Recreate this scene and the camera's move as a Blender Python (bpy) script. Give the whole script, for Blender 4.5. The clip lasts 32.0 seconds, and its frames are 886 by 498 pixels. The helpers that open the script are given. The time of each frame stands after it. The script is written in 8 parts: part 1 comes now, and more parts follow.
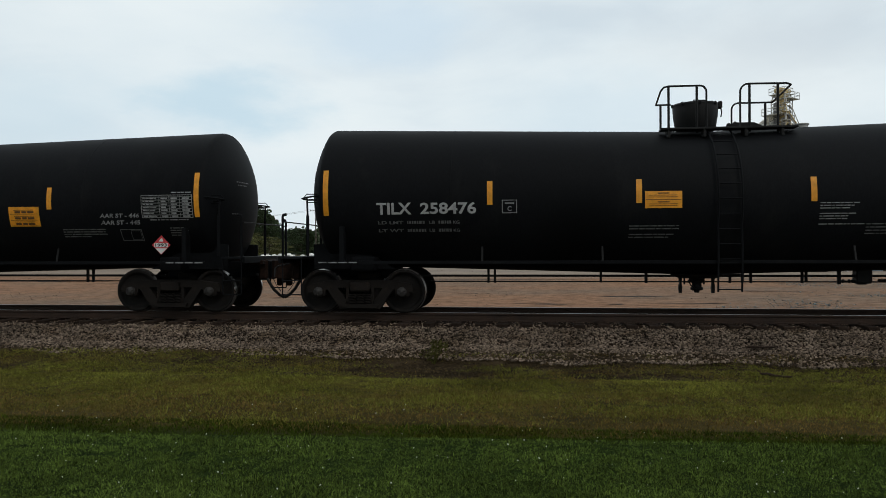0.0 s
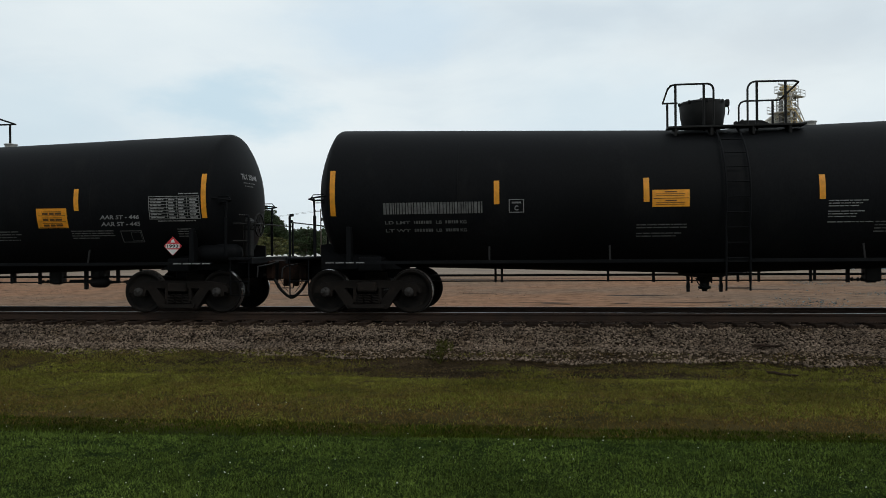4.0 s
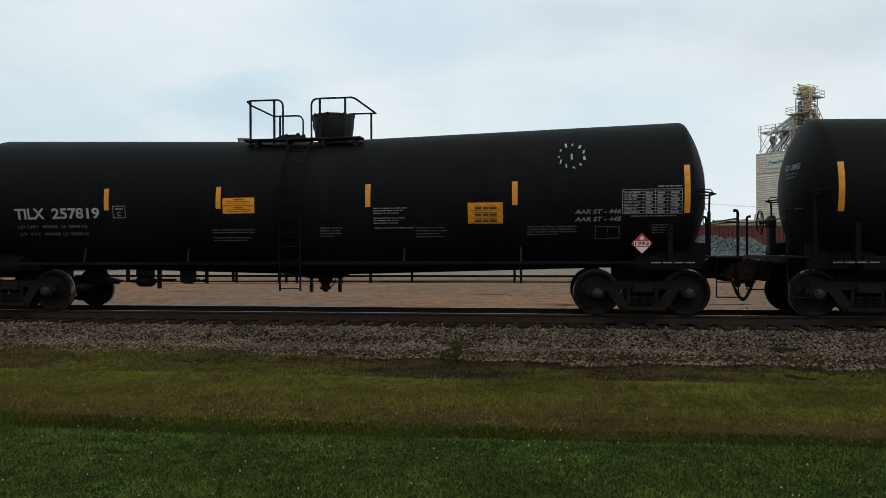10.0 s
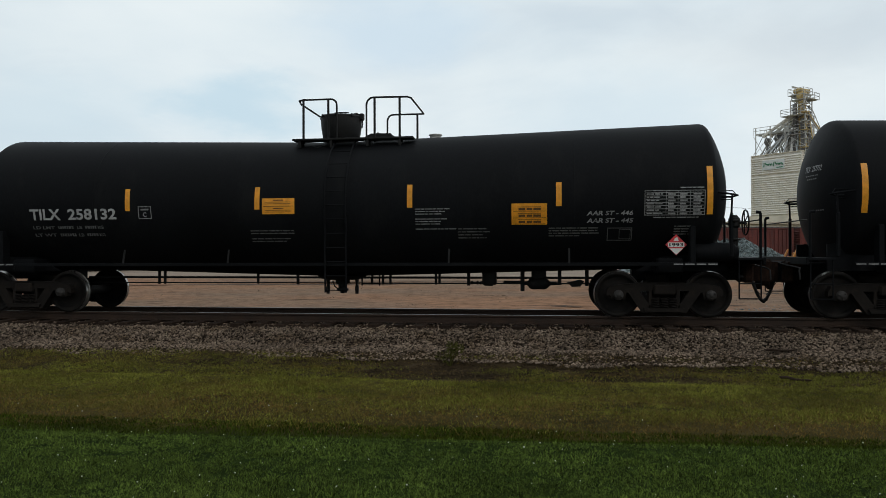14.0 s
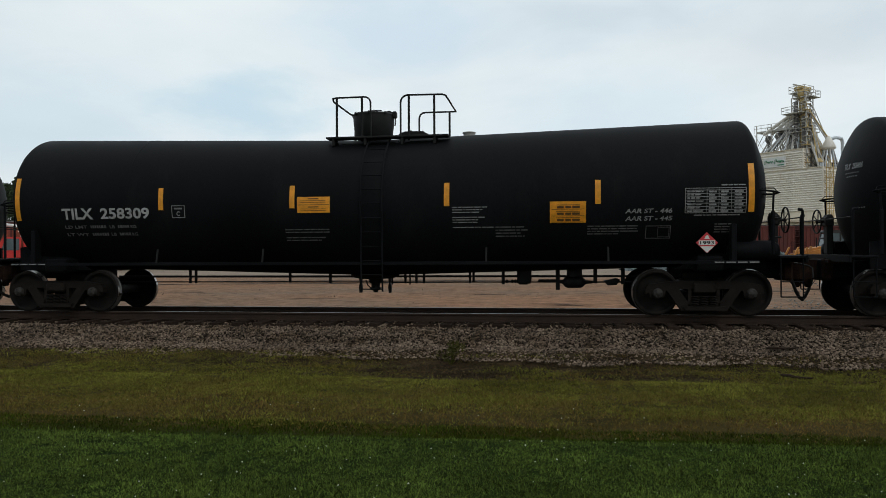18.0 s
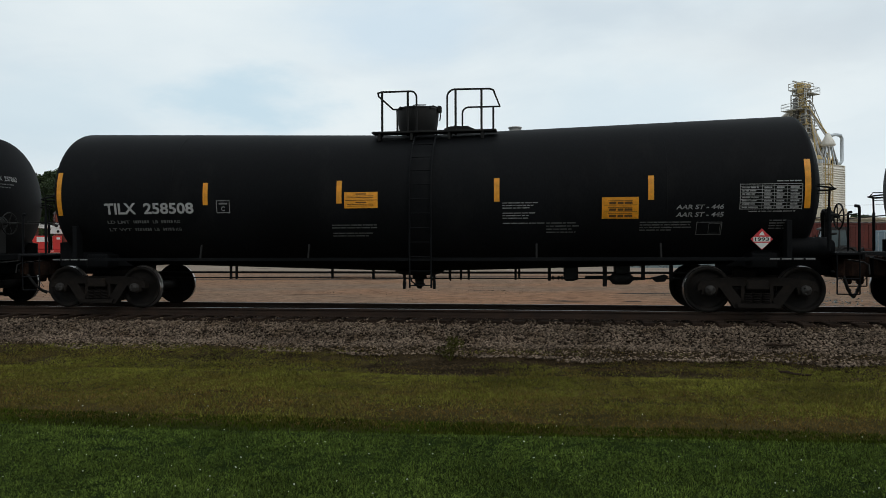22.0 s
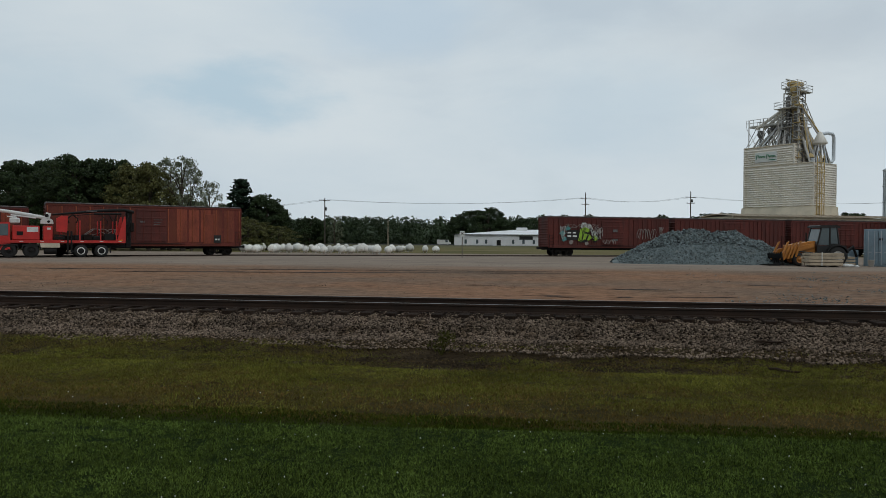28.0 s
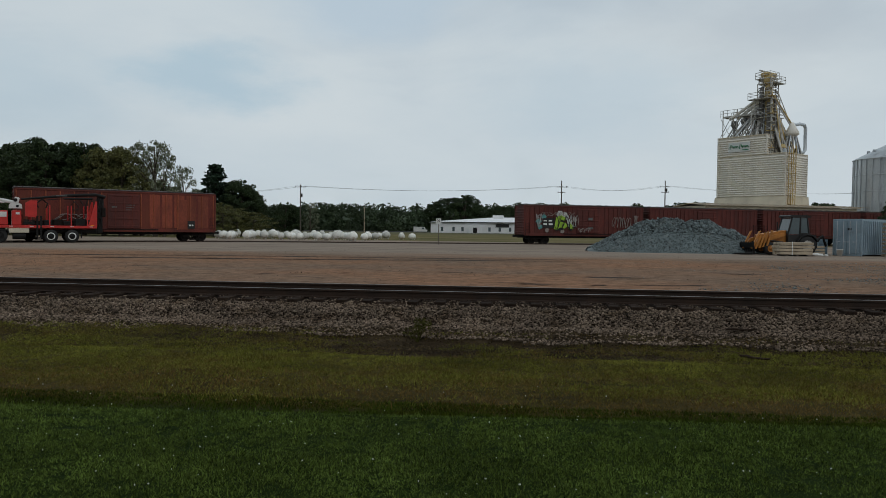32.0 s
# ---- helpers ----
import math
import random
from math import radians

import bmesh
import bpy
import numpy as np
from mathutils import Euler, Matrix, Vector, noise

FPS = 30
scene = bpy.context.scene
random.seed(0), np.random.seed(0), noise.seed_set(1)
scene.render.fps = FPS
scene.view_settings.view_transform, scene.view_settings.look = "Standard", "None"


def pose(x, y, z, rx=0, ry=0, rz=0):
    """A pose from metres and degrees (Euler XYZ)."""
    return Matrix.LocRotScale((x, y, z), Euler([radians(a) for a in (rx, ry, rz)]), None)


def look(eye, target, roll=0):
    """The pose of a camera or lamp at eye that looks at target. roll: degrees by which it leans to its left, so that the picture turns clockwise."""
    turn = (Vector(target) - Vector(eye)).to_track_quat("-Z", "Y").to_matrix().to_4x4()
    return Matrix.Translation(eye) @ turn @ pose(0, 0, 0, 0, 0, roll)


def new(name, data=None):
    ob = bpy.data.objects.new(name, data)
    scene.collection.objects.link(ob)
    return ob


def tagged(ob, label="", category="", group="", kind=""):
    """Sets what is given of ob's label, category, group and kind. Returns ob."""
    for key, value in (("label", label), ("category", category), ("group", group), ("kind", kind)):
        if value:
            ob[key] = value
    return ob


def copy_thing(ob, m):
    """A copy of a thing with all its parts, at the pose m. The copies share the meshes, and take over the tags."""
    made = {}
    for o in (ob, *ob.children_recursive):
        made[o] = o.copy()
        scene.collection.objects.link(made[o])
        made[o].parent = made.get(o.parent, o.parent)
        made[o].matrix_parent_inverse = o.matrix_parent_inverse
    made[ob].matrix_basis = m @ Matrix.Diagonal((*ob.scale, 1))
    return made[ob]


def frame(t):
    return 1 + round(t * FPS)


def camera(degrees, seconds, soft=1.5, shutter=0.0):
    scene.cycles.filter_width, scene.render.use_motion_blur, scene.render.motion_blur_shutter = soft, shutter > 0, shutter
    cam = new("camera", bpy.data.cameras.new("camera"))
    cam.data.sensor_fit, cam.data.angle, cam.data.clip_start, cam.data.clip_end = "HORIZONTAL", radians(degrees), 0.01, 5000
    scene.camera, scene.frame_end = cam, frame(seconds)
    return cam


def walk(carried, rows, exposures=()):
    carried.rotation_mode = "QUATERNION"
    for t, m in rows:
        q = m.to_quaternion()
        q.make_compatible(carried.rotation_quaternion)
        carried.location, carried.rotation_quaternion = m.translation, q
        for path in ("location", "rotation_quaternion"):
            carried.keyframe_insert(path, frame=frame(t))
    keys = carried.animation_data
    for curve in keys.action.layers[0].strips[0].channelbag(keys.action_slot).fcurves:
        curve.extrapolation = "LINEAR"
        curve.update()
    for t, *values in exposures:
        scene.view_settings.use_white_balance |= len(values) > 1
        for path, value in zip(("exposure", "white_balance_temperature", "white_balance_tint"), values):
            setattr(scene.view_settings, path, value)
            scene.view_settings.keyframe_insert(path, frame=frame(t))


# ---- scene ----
# Plan: x along the railway, y away from the camera, z = 0 at the top of the rails.
EYE = (0.0, 0.0, 1.333)
TRACK_Y = 15.95
YARD_Z = -0.45
# seconds, turn to the left, tilt up, lean (degrees)
PATH = [
    (0, 6.66, 0.04, -0.21), (0.5, 6.72, 0.26, -0.41), (1, 6.89, -0.07, -0.43), (1.5, 6.64, -0.08, -0.44), (2, 6.90, -0.14, -0.42),
    (2.5, 6.88, -0.45, -0.50), (3, 6.80, -0.28, -0.51), (3.5, 6.90, -0.01, -0.50), (5.5, 7.37, 0.07, -0.39), (6, 7.36, 0.14, -0.41),
    (6.5, 7.51, 0.04, -0.32), (7, 7.63, -0.07, -0.38), (7.5, 7.66, 0.06, -0.30), (8, 7.60, 0.13, -0.24), (8.5, 7.80, -0.20, -0.21),
    (9, 7.74, -0.09, -0.09), (9.5, 7.99, -0.14, -0.03), (10, 8.25, 0.09, -0.24), (10.5, 8.06, -0.17, -0.43), (11, 8.11, -0.29, -0.44),
    (11.5, 7.86, -0.26, -0.45), (12, 7.59, 0.00, -0.32), (12.5, 7.01, 0.40, -0.30), (13, 7.89, 0.77, -0.21), (13.5, 7.85, 0.36, -0.20),
    (14, 7.91, 0.20, -0.19), (14.5, 7.67, -0.03, -0.22), (15, 8.33, 0.34, -0.23), (15.5, 8.37, -0.13, -0.40), (17.5, 7.98, 0.12, -0.58),
    (18, 7.99, 0.10, -0.33), (18.5, 7.67, -0.19, -0.18), (19, 7.56, -0.19, -0.14), (19.5, 7.71, -0.25, -0.27), (20, 7.60, -0.35, -0.12),
    (20.5, 7.49, -0.39, -0.25), (21, 7.76, -0.14, -0.04), (21.5, 7.97, -0.54, -0.08), (22, 7.92, -0.20, -0.21), (22.5, 7.97, -0.30, -0.28),
    (23, 7.95, -0.39, -0.36), (23.5, 7.75, -0.88, -0.35), (24, 8.42, -0.43, -0.38), (24.5, 8.22, -0.63, -0.43), (25, 8.05, -0.36, -0.35),
    (25.5, 8.18, -0.77, -0.27), (26, 8.42, -0.89, -0.50), (26.5, 8.18, -0.79, -0.27), (28.5, 7.13, -0.65, 0.29), (29, 6.97, -0.77, -0.01),
    (29.5, 6.90, -0.96, -0.01), (30, 6.69, -0.86, 0.05), (30.5, 6.03, -1.24, 0.21), (31, 5.92, -1.28, 0.52), (31.5, 5.97, -1.40, 0.58),
    (32, 5.46, -1.64, 0.71),
]


def aim(yaw, pitch, roll):
    a, b = radians(yaw), radians(pitch)
    to = Vector(EYE) + Vector((-math.sin(a) * math.cos(b), math.cos(a) * math.cos(b), math.sin(b)))
    return look(EYE, to, roll)


cam = camera(62.77, 32.0, soft=0.4)
walk(cam, [(t, aim(a, b, c)) for t, a, b, c in PATH],
     exposures=[(0.0, 0.0, 6500, 10), (26.5, 0.0, 6500, 10), (28.5, -0.42, 6300, 10), (32.0, -0.43, 6360, 10)])

# ---- sky and sun ----
world = bpy.data.worlds.new("sky")
scene.world = world
world.use_nodes = True
wn, wl = world.node_tree.nodes, world.node_tree.links
wn.clear()
SUN_EL, SUN_ROT = 42.0, 148.0


def build_sky():
    out = wn.new("ShaderNodeOutputWorld")
    bg = wn.new("ShaderNodeBackground")
    sky = wn.new("ShaderNodeTexSky")
    sky.sky_type = "NISHITA"
    sky.sun_disc = False
    sky.sun_elevation, sky.sun_rotation = radians(SUN_EL), radians(SUN_ROT)
    sky.dust_density = 2.0
    co = wn.new("ShaderNodeTexCoord")
    mp = wn.new("ShaderNodeMapping")
    mp.inputs["Scale"].default_value = (1.2, 1.2, 3.4)
    mp.inputs["Location"].default_value = (0.35, 0.2, 0.1)
    wl.new(co.outputs["Generated"], mp.inputs["Vector"])
    n1 = wn.new("ShaderNodeTexNoise")
    n1.inputs["Scale"].default_value, n1.inputs["Detail"].default_value = 2.6, 7.0
    n1.inputs["Roughness"].default_value, n1.inputs["Distortion"].default_value = 0.5, 0.5
    wl.new(mp.outputs["Vector"], n1.inputs["Vector"])
    cover = wn.new("ShaderNodeValToRGB")
    cover.color_ramp.elements[0].position, cover.color_ramp.elements[0].color = 0.32, (0.85, 0.85, 0.85, 1)
    cover.color_ramp.elements[1].position, cover.color_ramp.elements[1].color = 0.5, (1, 1, 1, 1)
    wl.new(n1.outputs["Fac"], cover.inputs["Fac"])
    n2 = wn.new("ShaderNodeTexNoise")
    n2.inputs["Scale"].default_value, n2.inputs["Detail"].default_value = 2.4, 7.0
    n2.inputs["Roughness"].default_value = 0.55
    wl.new(mp.outputs["Vector"], n2.inputs["Vector"])
    cloud = wn.new("ShaderNodeValToRGB")
    cloud.color_ramp.elements[0].position, cloud.color_ramp.elements[0].color = 0.3, (7.0, 7.98, 8.52, 1)
    cloud.color_ramp.elements[1].position, cloud.color_ramp.elements[1].color = 0.68, (7.97, 8.73, 9.0, 1)
    wl.new(n2.outputs["Fac"], cloud.inputs["Fac"])
    mix = wn.new("ShaderNodeMix")
    mix.data_type = "RGBA"
    wl.new(cover.outputs["Color"], mix.inputs["Factor"])
    wl.new(sky.outputs["Color"], mix.inputs["A"])
    wl.new(cloud.outputs["Color"], mix.inputs["B"])
    # thin blue gaps and a grey fold in the cloud sheet: bearing, height, size, colour
    at = wn.new("ShaderNodeMapping")
    at.inputs["Scale"].default_value = (1.0, 1.0, 2.6)
    wl.new(co.outputs["Generated"], at.inputs["Vector"])
    warp = wn.new("ShaderNodeVectorMath")
    warp.operation = "MULTIPLY_ADD"
    n3 = wn.new("ShaderNodeTexNoise")
    n3.inputs["Scale"].default_value, n3.inputs["Detail"].default_value, n3.inputs["Roughness"].default_value = 5.0, 7.0, 0.6
    wl.new(at.outputs["Vector"], n3.inputs["Vector"])
    wl.new(n3.outputs["Color"], warp.inputs[0])
    warp.inputs[1].default_value = (0.3, 0.3, 0.3)
    wl.new(at.outputs["Vector"], warp.inputs[2])
    sheet = mix.outputs["Result"]
    for turn, height, size, share, colour in ((-24, 11, 0.16, 0.6, (4.6, 6.6, 7.9, 1)), (-11, 17, 0.2, 0.55, (5.6, 7.1, 8.4, 1)), (-38, 9, 0.24, 0.45, (5.6, 7.2, 8.2, 1)),
                                              (6, 10, 0.24, 0.4, (5.8, 7.3, 8.3, 1)), (19, 14.5, 0.24, 0.5, (6.2, 6.9, 7.4, 1)), (-75, 25, 0.5, 0.5, (5.6, 7.1, 8.4, 1)), (80, 25, 0.5, 0.5, (5.6, 7.1, 8.4, 1))):
        tq, hq = radians(turn), radians(height)
        far = wn.new("ShaderNodeVectorMath")
        far.operation = "DISTANCE"
        wl.new(warp.outputs["Vector"], far.inputs[0])
        far.inputs[1].default_value = (math.sin(tq) * math.cos(hq) + 0.15, math.cos(tq) * math.cos(hq) + 0.15, 2.6 * math.sin(hq) + 0.15)
        fade = wn.new("ShaderNodeMapRange")
        fade.interpolation_type = "SMOOTHSTEP"
        fade.inputs["From Min"].default_value, fade.inputs["From Max"].default_value = size * 0.15, size
        fade.inputs["To Min"].default_value, fade.inputs["To Max"].default_value = share, 0.0
        wl.new(far.outputs["Value"], fade.inputs["Value"])
        gap = wn.new("ShaderNodeMix")
        gap.data_type = "RGBA"
        wl.new(fade.outputs["Result"], gap.inputs["Factor"])
        wl.new(sheet, gap.inputs["A"])
        gap.inputs["B"].default_value = colour
        sheet = gap.outputs["Result"]
    # unseen sky behind the camera is dimmed, to lower the light on the scene
    dot = wn.new("ShaderNodeVectorMath")
    dot.operation = "DOT_PRODUCT"
    wl.new(co.outputs["Generated"], dot.inputs[0])
    e, r = radians(25), radians(15)
    dot.inputs[1].default_value = (math.sin(r) * math.cos(e), math.cos(r) * math.cos(e), math.sin(e))
    dim = wn.new("ShaderNodeMapRange")
    dim.interpolation_type = "SMOOTHSTEP"
    dim.inputs["From Min"].default_value, dim.inputs["From Max"].default_value = -0.6, 0.8
    dim.inputs["To Min"].default_value, dim.inputs["To Max"].default_value = 0.5, 1.0
    wl.new(dot.outputs["Value"], dim.inputs["Value"])
    shade = wn.new("ShaderNodeMix")
    shade.data_type, shade.blend_type = "RGBA", "MULTIPLY"
    shade.inputs["Factor"].default_value = 1.0
    wl.new(sheet, shade.inputs["A"])
    wl.new(dim.outputs["Result"], shade.inputs["B"])
    wl.new(shade.outputs["Result"], bg.inputs["Color"])
    bg.inputs["Strength"].default_value = 0.1
    wl.new(bg.outputs["Background"], out.inputs["Surface"])


build_sky()
sun = new("sun", bpy.data.lights.new("sun", "SUN"))
sun.data.energy, sun.data.angle, sun.data.color = 0.5, radians(14), (1.0, 0.95, 0.88)
sun.matrix_world = pose(0, 0, 60, 90 - SUN_EL, 0, 180 - SUN_ROT)


# ---- materials ----
MATS = {}


def mat(name, base, rough=0.6, metal=0.0, var=0.25, scale=3.0, fine=40.0, bump=0.15, stain=None, stain_at=(0.5, 0.7),
        island=0.0, obj_rand=0.0, spec=0.5, stretch=(1, 1, 1)):
    """A painted, worn or natural surface: broad and fine variation, optional stains and relief."""
    m = bpy.data.materials.new(name)
    m.use_nodes = True
    n, l = m.node_tree.nodes, m.node_tree.links
    b = n["Principled BSDF"]
    b.inputs["Metallic"].default_value = metal
    b.inputs["Specular IOR Level"].default_value = spec
    co = n.new("ShaderNodeTexCoord")
    mp = n.new("ShaderNodeMapping")
    mp.inputs["Scale"].default_value = stretch
    l.new(co.outputs["Object"], mp.inputs["Vector"])
    big, small = n.new("ShaderNodeTexNoise"), n.new("ShaderNodeTexNoise")
    big.inputs["Scale"].default_value, big.inputs["Detail"].default_value = scale, 5
    small.inputs["Scale"].default_value, small.inputs["Detail"].default_value = fine, 4
    l.new(mp.outputs["Vector"], big.inputs["Vector"])
    l.new(mp.outputs["Vector"], small.inputs["Vector"])
    dark = [c * (1 - var) for c in base]
    light = [min(1.0, c * (1 + var)) for c in base]
    r1 = n.new("ShaderNodeValToRGB")
    r1.color_ramp.elements[0].position, r1.color_ramp.elements[0].color = 0.3, (*dark, 1)
    r1.color_ramp.elements[1].position, r1.color_ramp.elements[1].color = 0.7, (*light, 1)
    l.new(big.outputs["Fac"], r1.inputs["Fac"])
    r2 = n.new("ShaderNodeMix")
    r2.data_type, r2.blend_type = "RGBA", "MULTIPLY"
    r2.inputs["Factor"].default_value = 1.0
    g = n.new("ShaderNodeMapRange")
    g.inputs["From Min"].default_value, g.inputs["From Max"].default_value = 0.3, 0.7
    g.inputs["To Min"].default_value, g.inputs["To Max"].default_value = 1 - var * 0.6, 1 + var * 0.6
    l.new(small.outputs["Fac"], g.inputs["Value"])
    l.new(r1.outputs["Color"], r2.inputs["A"])
    l.new(g.outputs["Result"], r2.inputs["B"])
    col = r2.outputs["Result"]
    if stain:
        s = n.new("ShaderNodeTexNoise")
        s.inputs["Scale"].default_value, s.inputs["Detail"].default_value, s.inputs["Roughness"].default_value = scale * 1.7, 8, 0.65
        l.new(mp.outputs["Vector"], s.inputs["Vector"])
        k = n.new("ShaderNodeMapRange")
        k.inputs["From Min"].default_value, k.inputs["From Max"].default_value = stain_at
        l.new(s.outputs["Fac"], k.inputs["Value"])
        x = n.new("ShaderNodeMix")
        x.data_type = "RGBA"
        l.new(k.outputs["Result"], x.inputs["Factor"])
        l.new(col, x.inputs["A"])
        x.inputs["B"].default_value = (*stain, 1)
        col = x.outputs["Result"]
    for amount, node, socket in ((island, "ShaderNodeNewGeometry", "Random Per Island"), (obj_rand, "ShaderNodeObjectInfo", "Random")):
        if amount:
            src = n.new(node)
            q = n.new("ShaderNodeMapRange")
            q.inputs["To Min"].default_value, q.inputs["To Max"].default_value = 1 - amount, 1 + amount
            l.new(src.outputs[socket], q.inputs["Value"])
            x = n.new("ShaderNodeMix")
            x.data_type, x.blend_type = "RGBA", "MULTIPLY"
            x.inputs["Factor"].default_value = 1.0
            l.new(col, x.inputs["A"])
            l.new(q.outputs["Result"], x.inputs["B"])
            col = x.outputs["Result"]
    l.new(col, b.inputs["Base Color"])
    rr = n.new("ShaderNodeMapRange")
    rr.inputs["To Min"].default_value, rr.inputs["To Max"].default_value = max(0.02, rough - 0.12), min(1, rough + 0.12)
    l.new(big.outputs["Fac"], rr.inputs["Value"])
    l.new(rr.outputs["Result"], b.inputs["Roughness"])
    if bump:
        bp = n.new("ShaderNodeBump")
        bp.inputs["Strength"].default_value, bp.inputs["Distance"].default_value = bump, 0.02
        l.new(small.outputs["Fac"], bp.inputs["Height"])
        l.new(bp.outputs["Normal"], b.inputs["Normal"])
    MATS[name] = m
    return m


TANK = mat("tank_black_paint", (0.0055, 0.006, 0.007), 0.66, 0, 0.35, 0.55, 30, 0.05, (0.014, 0.014, 0.014), (0.55, 0.8), stretch=(1, 1, 0.35), spec=0.1)
STEEL = mat("sooty_steel", (0.009, 0.0088, 0.0085), 0.7, 0.0, 0.4, 3, 60, 0.2, (0.025, 0.019, 0.015), (0.58, 0.78), spec=0.3)
TRUCKM = mat("cast_truck_steel", (0.013, 0.0104, 0.0088), 0.85, 0.0, 0.4, 4, 50, 0.3, (0.034, 0.023, 0.016), (0.55, 0.78), spec=0.2)
WHEELM = mat("wheel_steel", (0.0075, 0.006, 0.005), 0.75, 0.0, 0.4, 5, 60, 0.2, (0.025, 0.017, 0.012), (0.55, 0.75), spec=0.25)
TREAD = mat("polished_tread", (0.35, 0.34, 0.33), 0.3, 0.9, 0.2, 5, 60, 0.05)
COUPLER = mat("rusty_cast_coupler", (0.018, 0.0105, 0.008), 0.9, 0.0, 0.4, 6, 50, 0.3, (0.04, 0.02, 0.013), (0.5, 0.75), spec=0.1)
CAPM = mat("bearing_cap_steel", (0.03, 0.027, 0.025), 0.65, 0.1, 0.3, 20, 90, 0.1)
WHITE = mat("stencil_white", (0.42, 0.42, 0.42), 0.6, 0, 0.2, 6, 60, 0.02, (0.1, 0.1, 0.1), (0.6, 0.8))
MIDW = mat("worn_stencil_white", (0.28, 0.28, 0.28), 0.65, 0, 0.3, 6, 60, 0.02, (0.06, 0.06, 0.06), (0.5, 0.75))
FADED = mat("faded_stencil_white", (0.13, 0.13, 0.13), 0.65, 0, 0.3, 6, 60, 0.02, (0.03, 0.03, 0.03), (0.5, 0.75))
YELLOW = mat("reflective_yellow", (0.85, 0.34, 0.02), 0.45, 0, 0.15, 8, 80, 0.02)
ORANGE = mat("faded_orange_panel", (0.4, 0.1, 0.02), 0.6, 0, 0.2, 8, 80, 0.02)
REDP = mat("placard_red", (0.62, 0.04, 0.05), 0.5, 0, 0.1, 8, 80, 0.02)
INK = mat("print_ink", (0.12, 0.05, 0.01), 0.6, 0, 0.1, 8, 80, 0.02)
PINK = mat("graffiti_pink", (0.24, 0.1, 0.12), 0.7, 0, 0.3, 6, 60, 0.02)
RUBBER = mat("black_rubber", (0.015, 0.015, 0.015), 0.75, 0, 0.3, 9, 70, 0.2)
RAILM = mat("rusty_rail", (0.034, 0.018, 0.0105), 0.75, 0.2, 0.35, 3, 60, 0.25)
RAILTOP = mat("polished_railhead", (0.24, 0.225, 0.21), 0.4, 0.9, 0.15, 3, 60, 0.03, stretch=(0.2, 1, 1))
TIE = mat("weathered_tie_wood", (0.033, 0.0215, 0.0155), 0.9, 0, 0.4, 3, 25, 0.6, (0.06, 0.047, 0.038), (0.52, 0.78), obj_rand=0.3, stretch=(6, 1, 6), spec=0.1)
BALLAST = mat("ballast_stone", (0.174, 0.132, 0.1), 0.95, 0, 0.3, 1.2, 30, 0.6, (0.115, 0.082, 0.055), (0.5, 0.66), island=0.92, spec=0.04)
SOIL = mat("dark_soil_crumbs", (0.05, 0.036, 0.02), 0.95, 0, 0.4, 1.2, 30, 0.4, (0.1, 0.078, 0.05), (0.55, 0.75), island=0.6, spec=0.04)
YARDSTONE = mat("yard_gravel_stone", (0.2, 0.15, 0.112), 0.95, 0, 0.4, 0.3, 20, 0.3, (0.12, 0.09, 0.07), (0.5, 0.66), island=0.4, spec=0.04)
# much darker than the stones: shade in the gaps is put into this colour
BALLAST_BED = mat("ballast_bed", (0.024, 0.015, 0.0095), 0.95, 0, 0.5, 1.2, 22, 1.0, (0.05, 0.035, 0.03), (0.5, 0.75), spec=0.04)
LAWN = mat("lawn_blades", (0.09, 0.128, 0.026), 0.6, 0, 0.35, 1.1, 9, 0, (0.105, 0.148, 0.03), (0.5, 0.75), island=0.85, spec=0.02)
WEED = mat("weed_leaves", (0.075, 0.075, 0.02), 0.7, 0, 0.4, 3, 9, 0, (0.05, 0.035, 0.015), (0.5, 0.7), island=0.5, spec=0.02)
# darker green than the lawn; shade of the dip is put into the colour too
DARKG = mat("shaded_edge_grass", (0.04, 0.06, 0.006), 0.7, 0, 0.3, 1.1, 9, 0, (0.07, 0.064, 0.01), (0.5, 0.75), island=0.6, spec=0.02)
DRY = mat("dry_grass_blades", (0.165, 0.108, 0.034), 0.85, 0, 0.35, 0.8, 6, 0, (0.1, 0.085, 0.018), (0.5, 0.7), island=0.55, spec=0.02)
WILD = mat("wild_grass_blades", (0.172, 0.17, 0.032), 0.75, 0, 0.4, 0.5, 6, 0, (0.14, 0.108, 0.03), (0.5, 0.66), island=0.4, spec=0.02)
CLOVER = mat("clover_bloom", (0.6, 0.6, 0.55), 0.8, 0, 0.1, 9, 60, 0)
BOXRED = mat("boxcar_red_oxide", (0.12, 0.023, 0.015), 0.75, 0, 0.45, 0.35, 14, 0.1, (0.165, 0.04, 0.018), (0.52, 0.7), stretch=(1, 1, 0.3))
BOXRED2 = mat("boxcar_dark_red", (0.105, 0.022, 0.0165), 0.75, 0, 0.35, 0.6, 14, 0.1, (0.055, 0.02, 0.018), (0.5, 0.75), stretch=(1, 1, 0.3))
BOXRIB = mat("boxcar_rust_rib", (0.27, 0.07, 0.03), 0.75, 0, 0.3, 0.8, 14, 0.1, (0.1, 0.03, 0.02), (0.5, 0.75), obj_rand=0.2)
BOXORANGE = mat("boxcar_rust_orange", (0.23, 0.052, 0.027), 0.75, 0, 0.35, 0.5, 14, 0.1, (0.13, 0.03, 0.018), (0.5, 0.7), obj_rand=0.15, stretch=(1, 1, 0.3))
BOXROOF = mat("boxcar_roof_steel", (0.06, 0.04, 0.035), 0.7, 0.2, 0.4, 0.8, 14, 0.1)
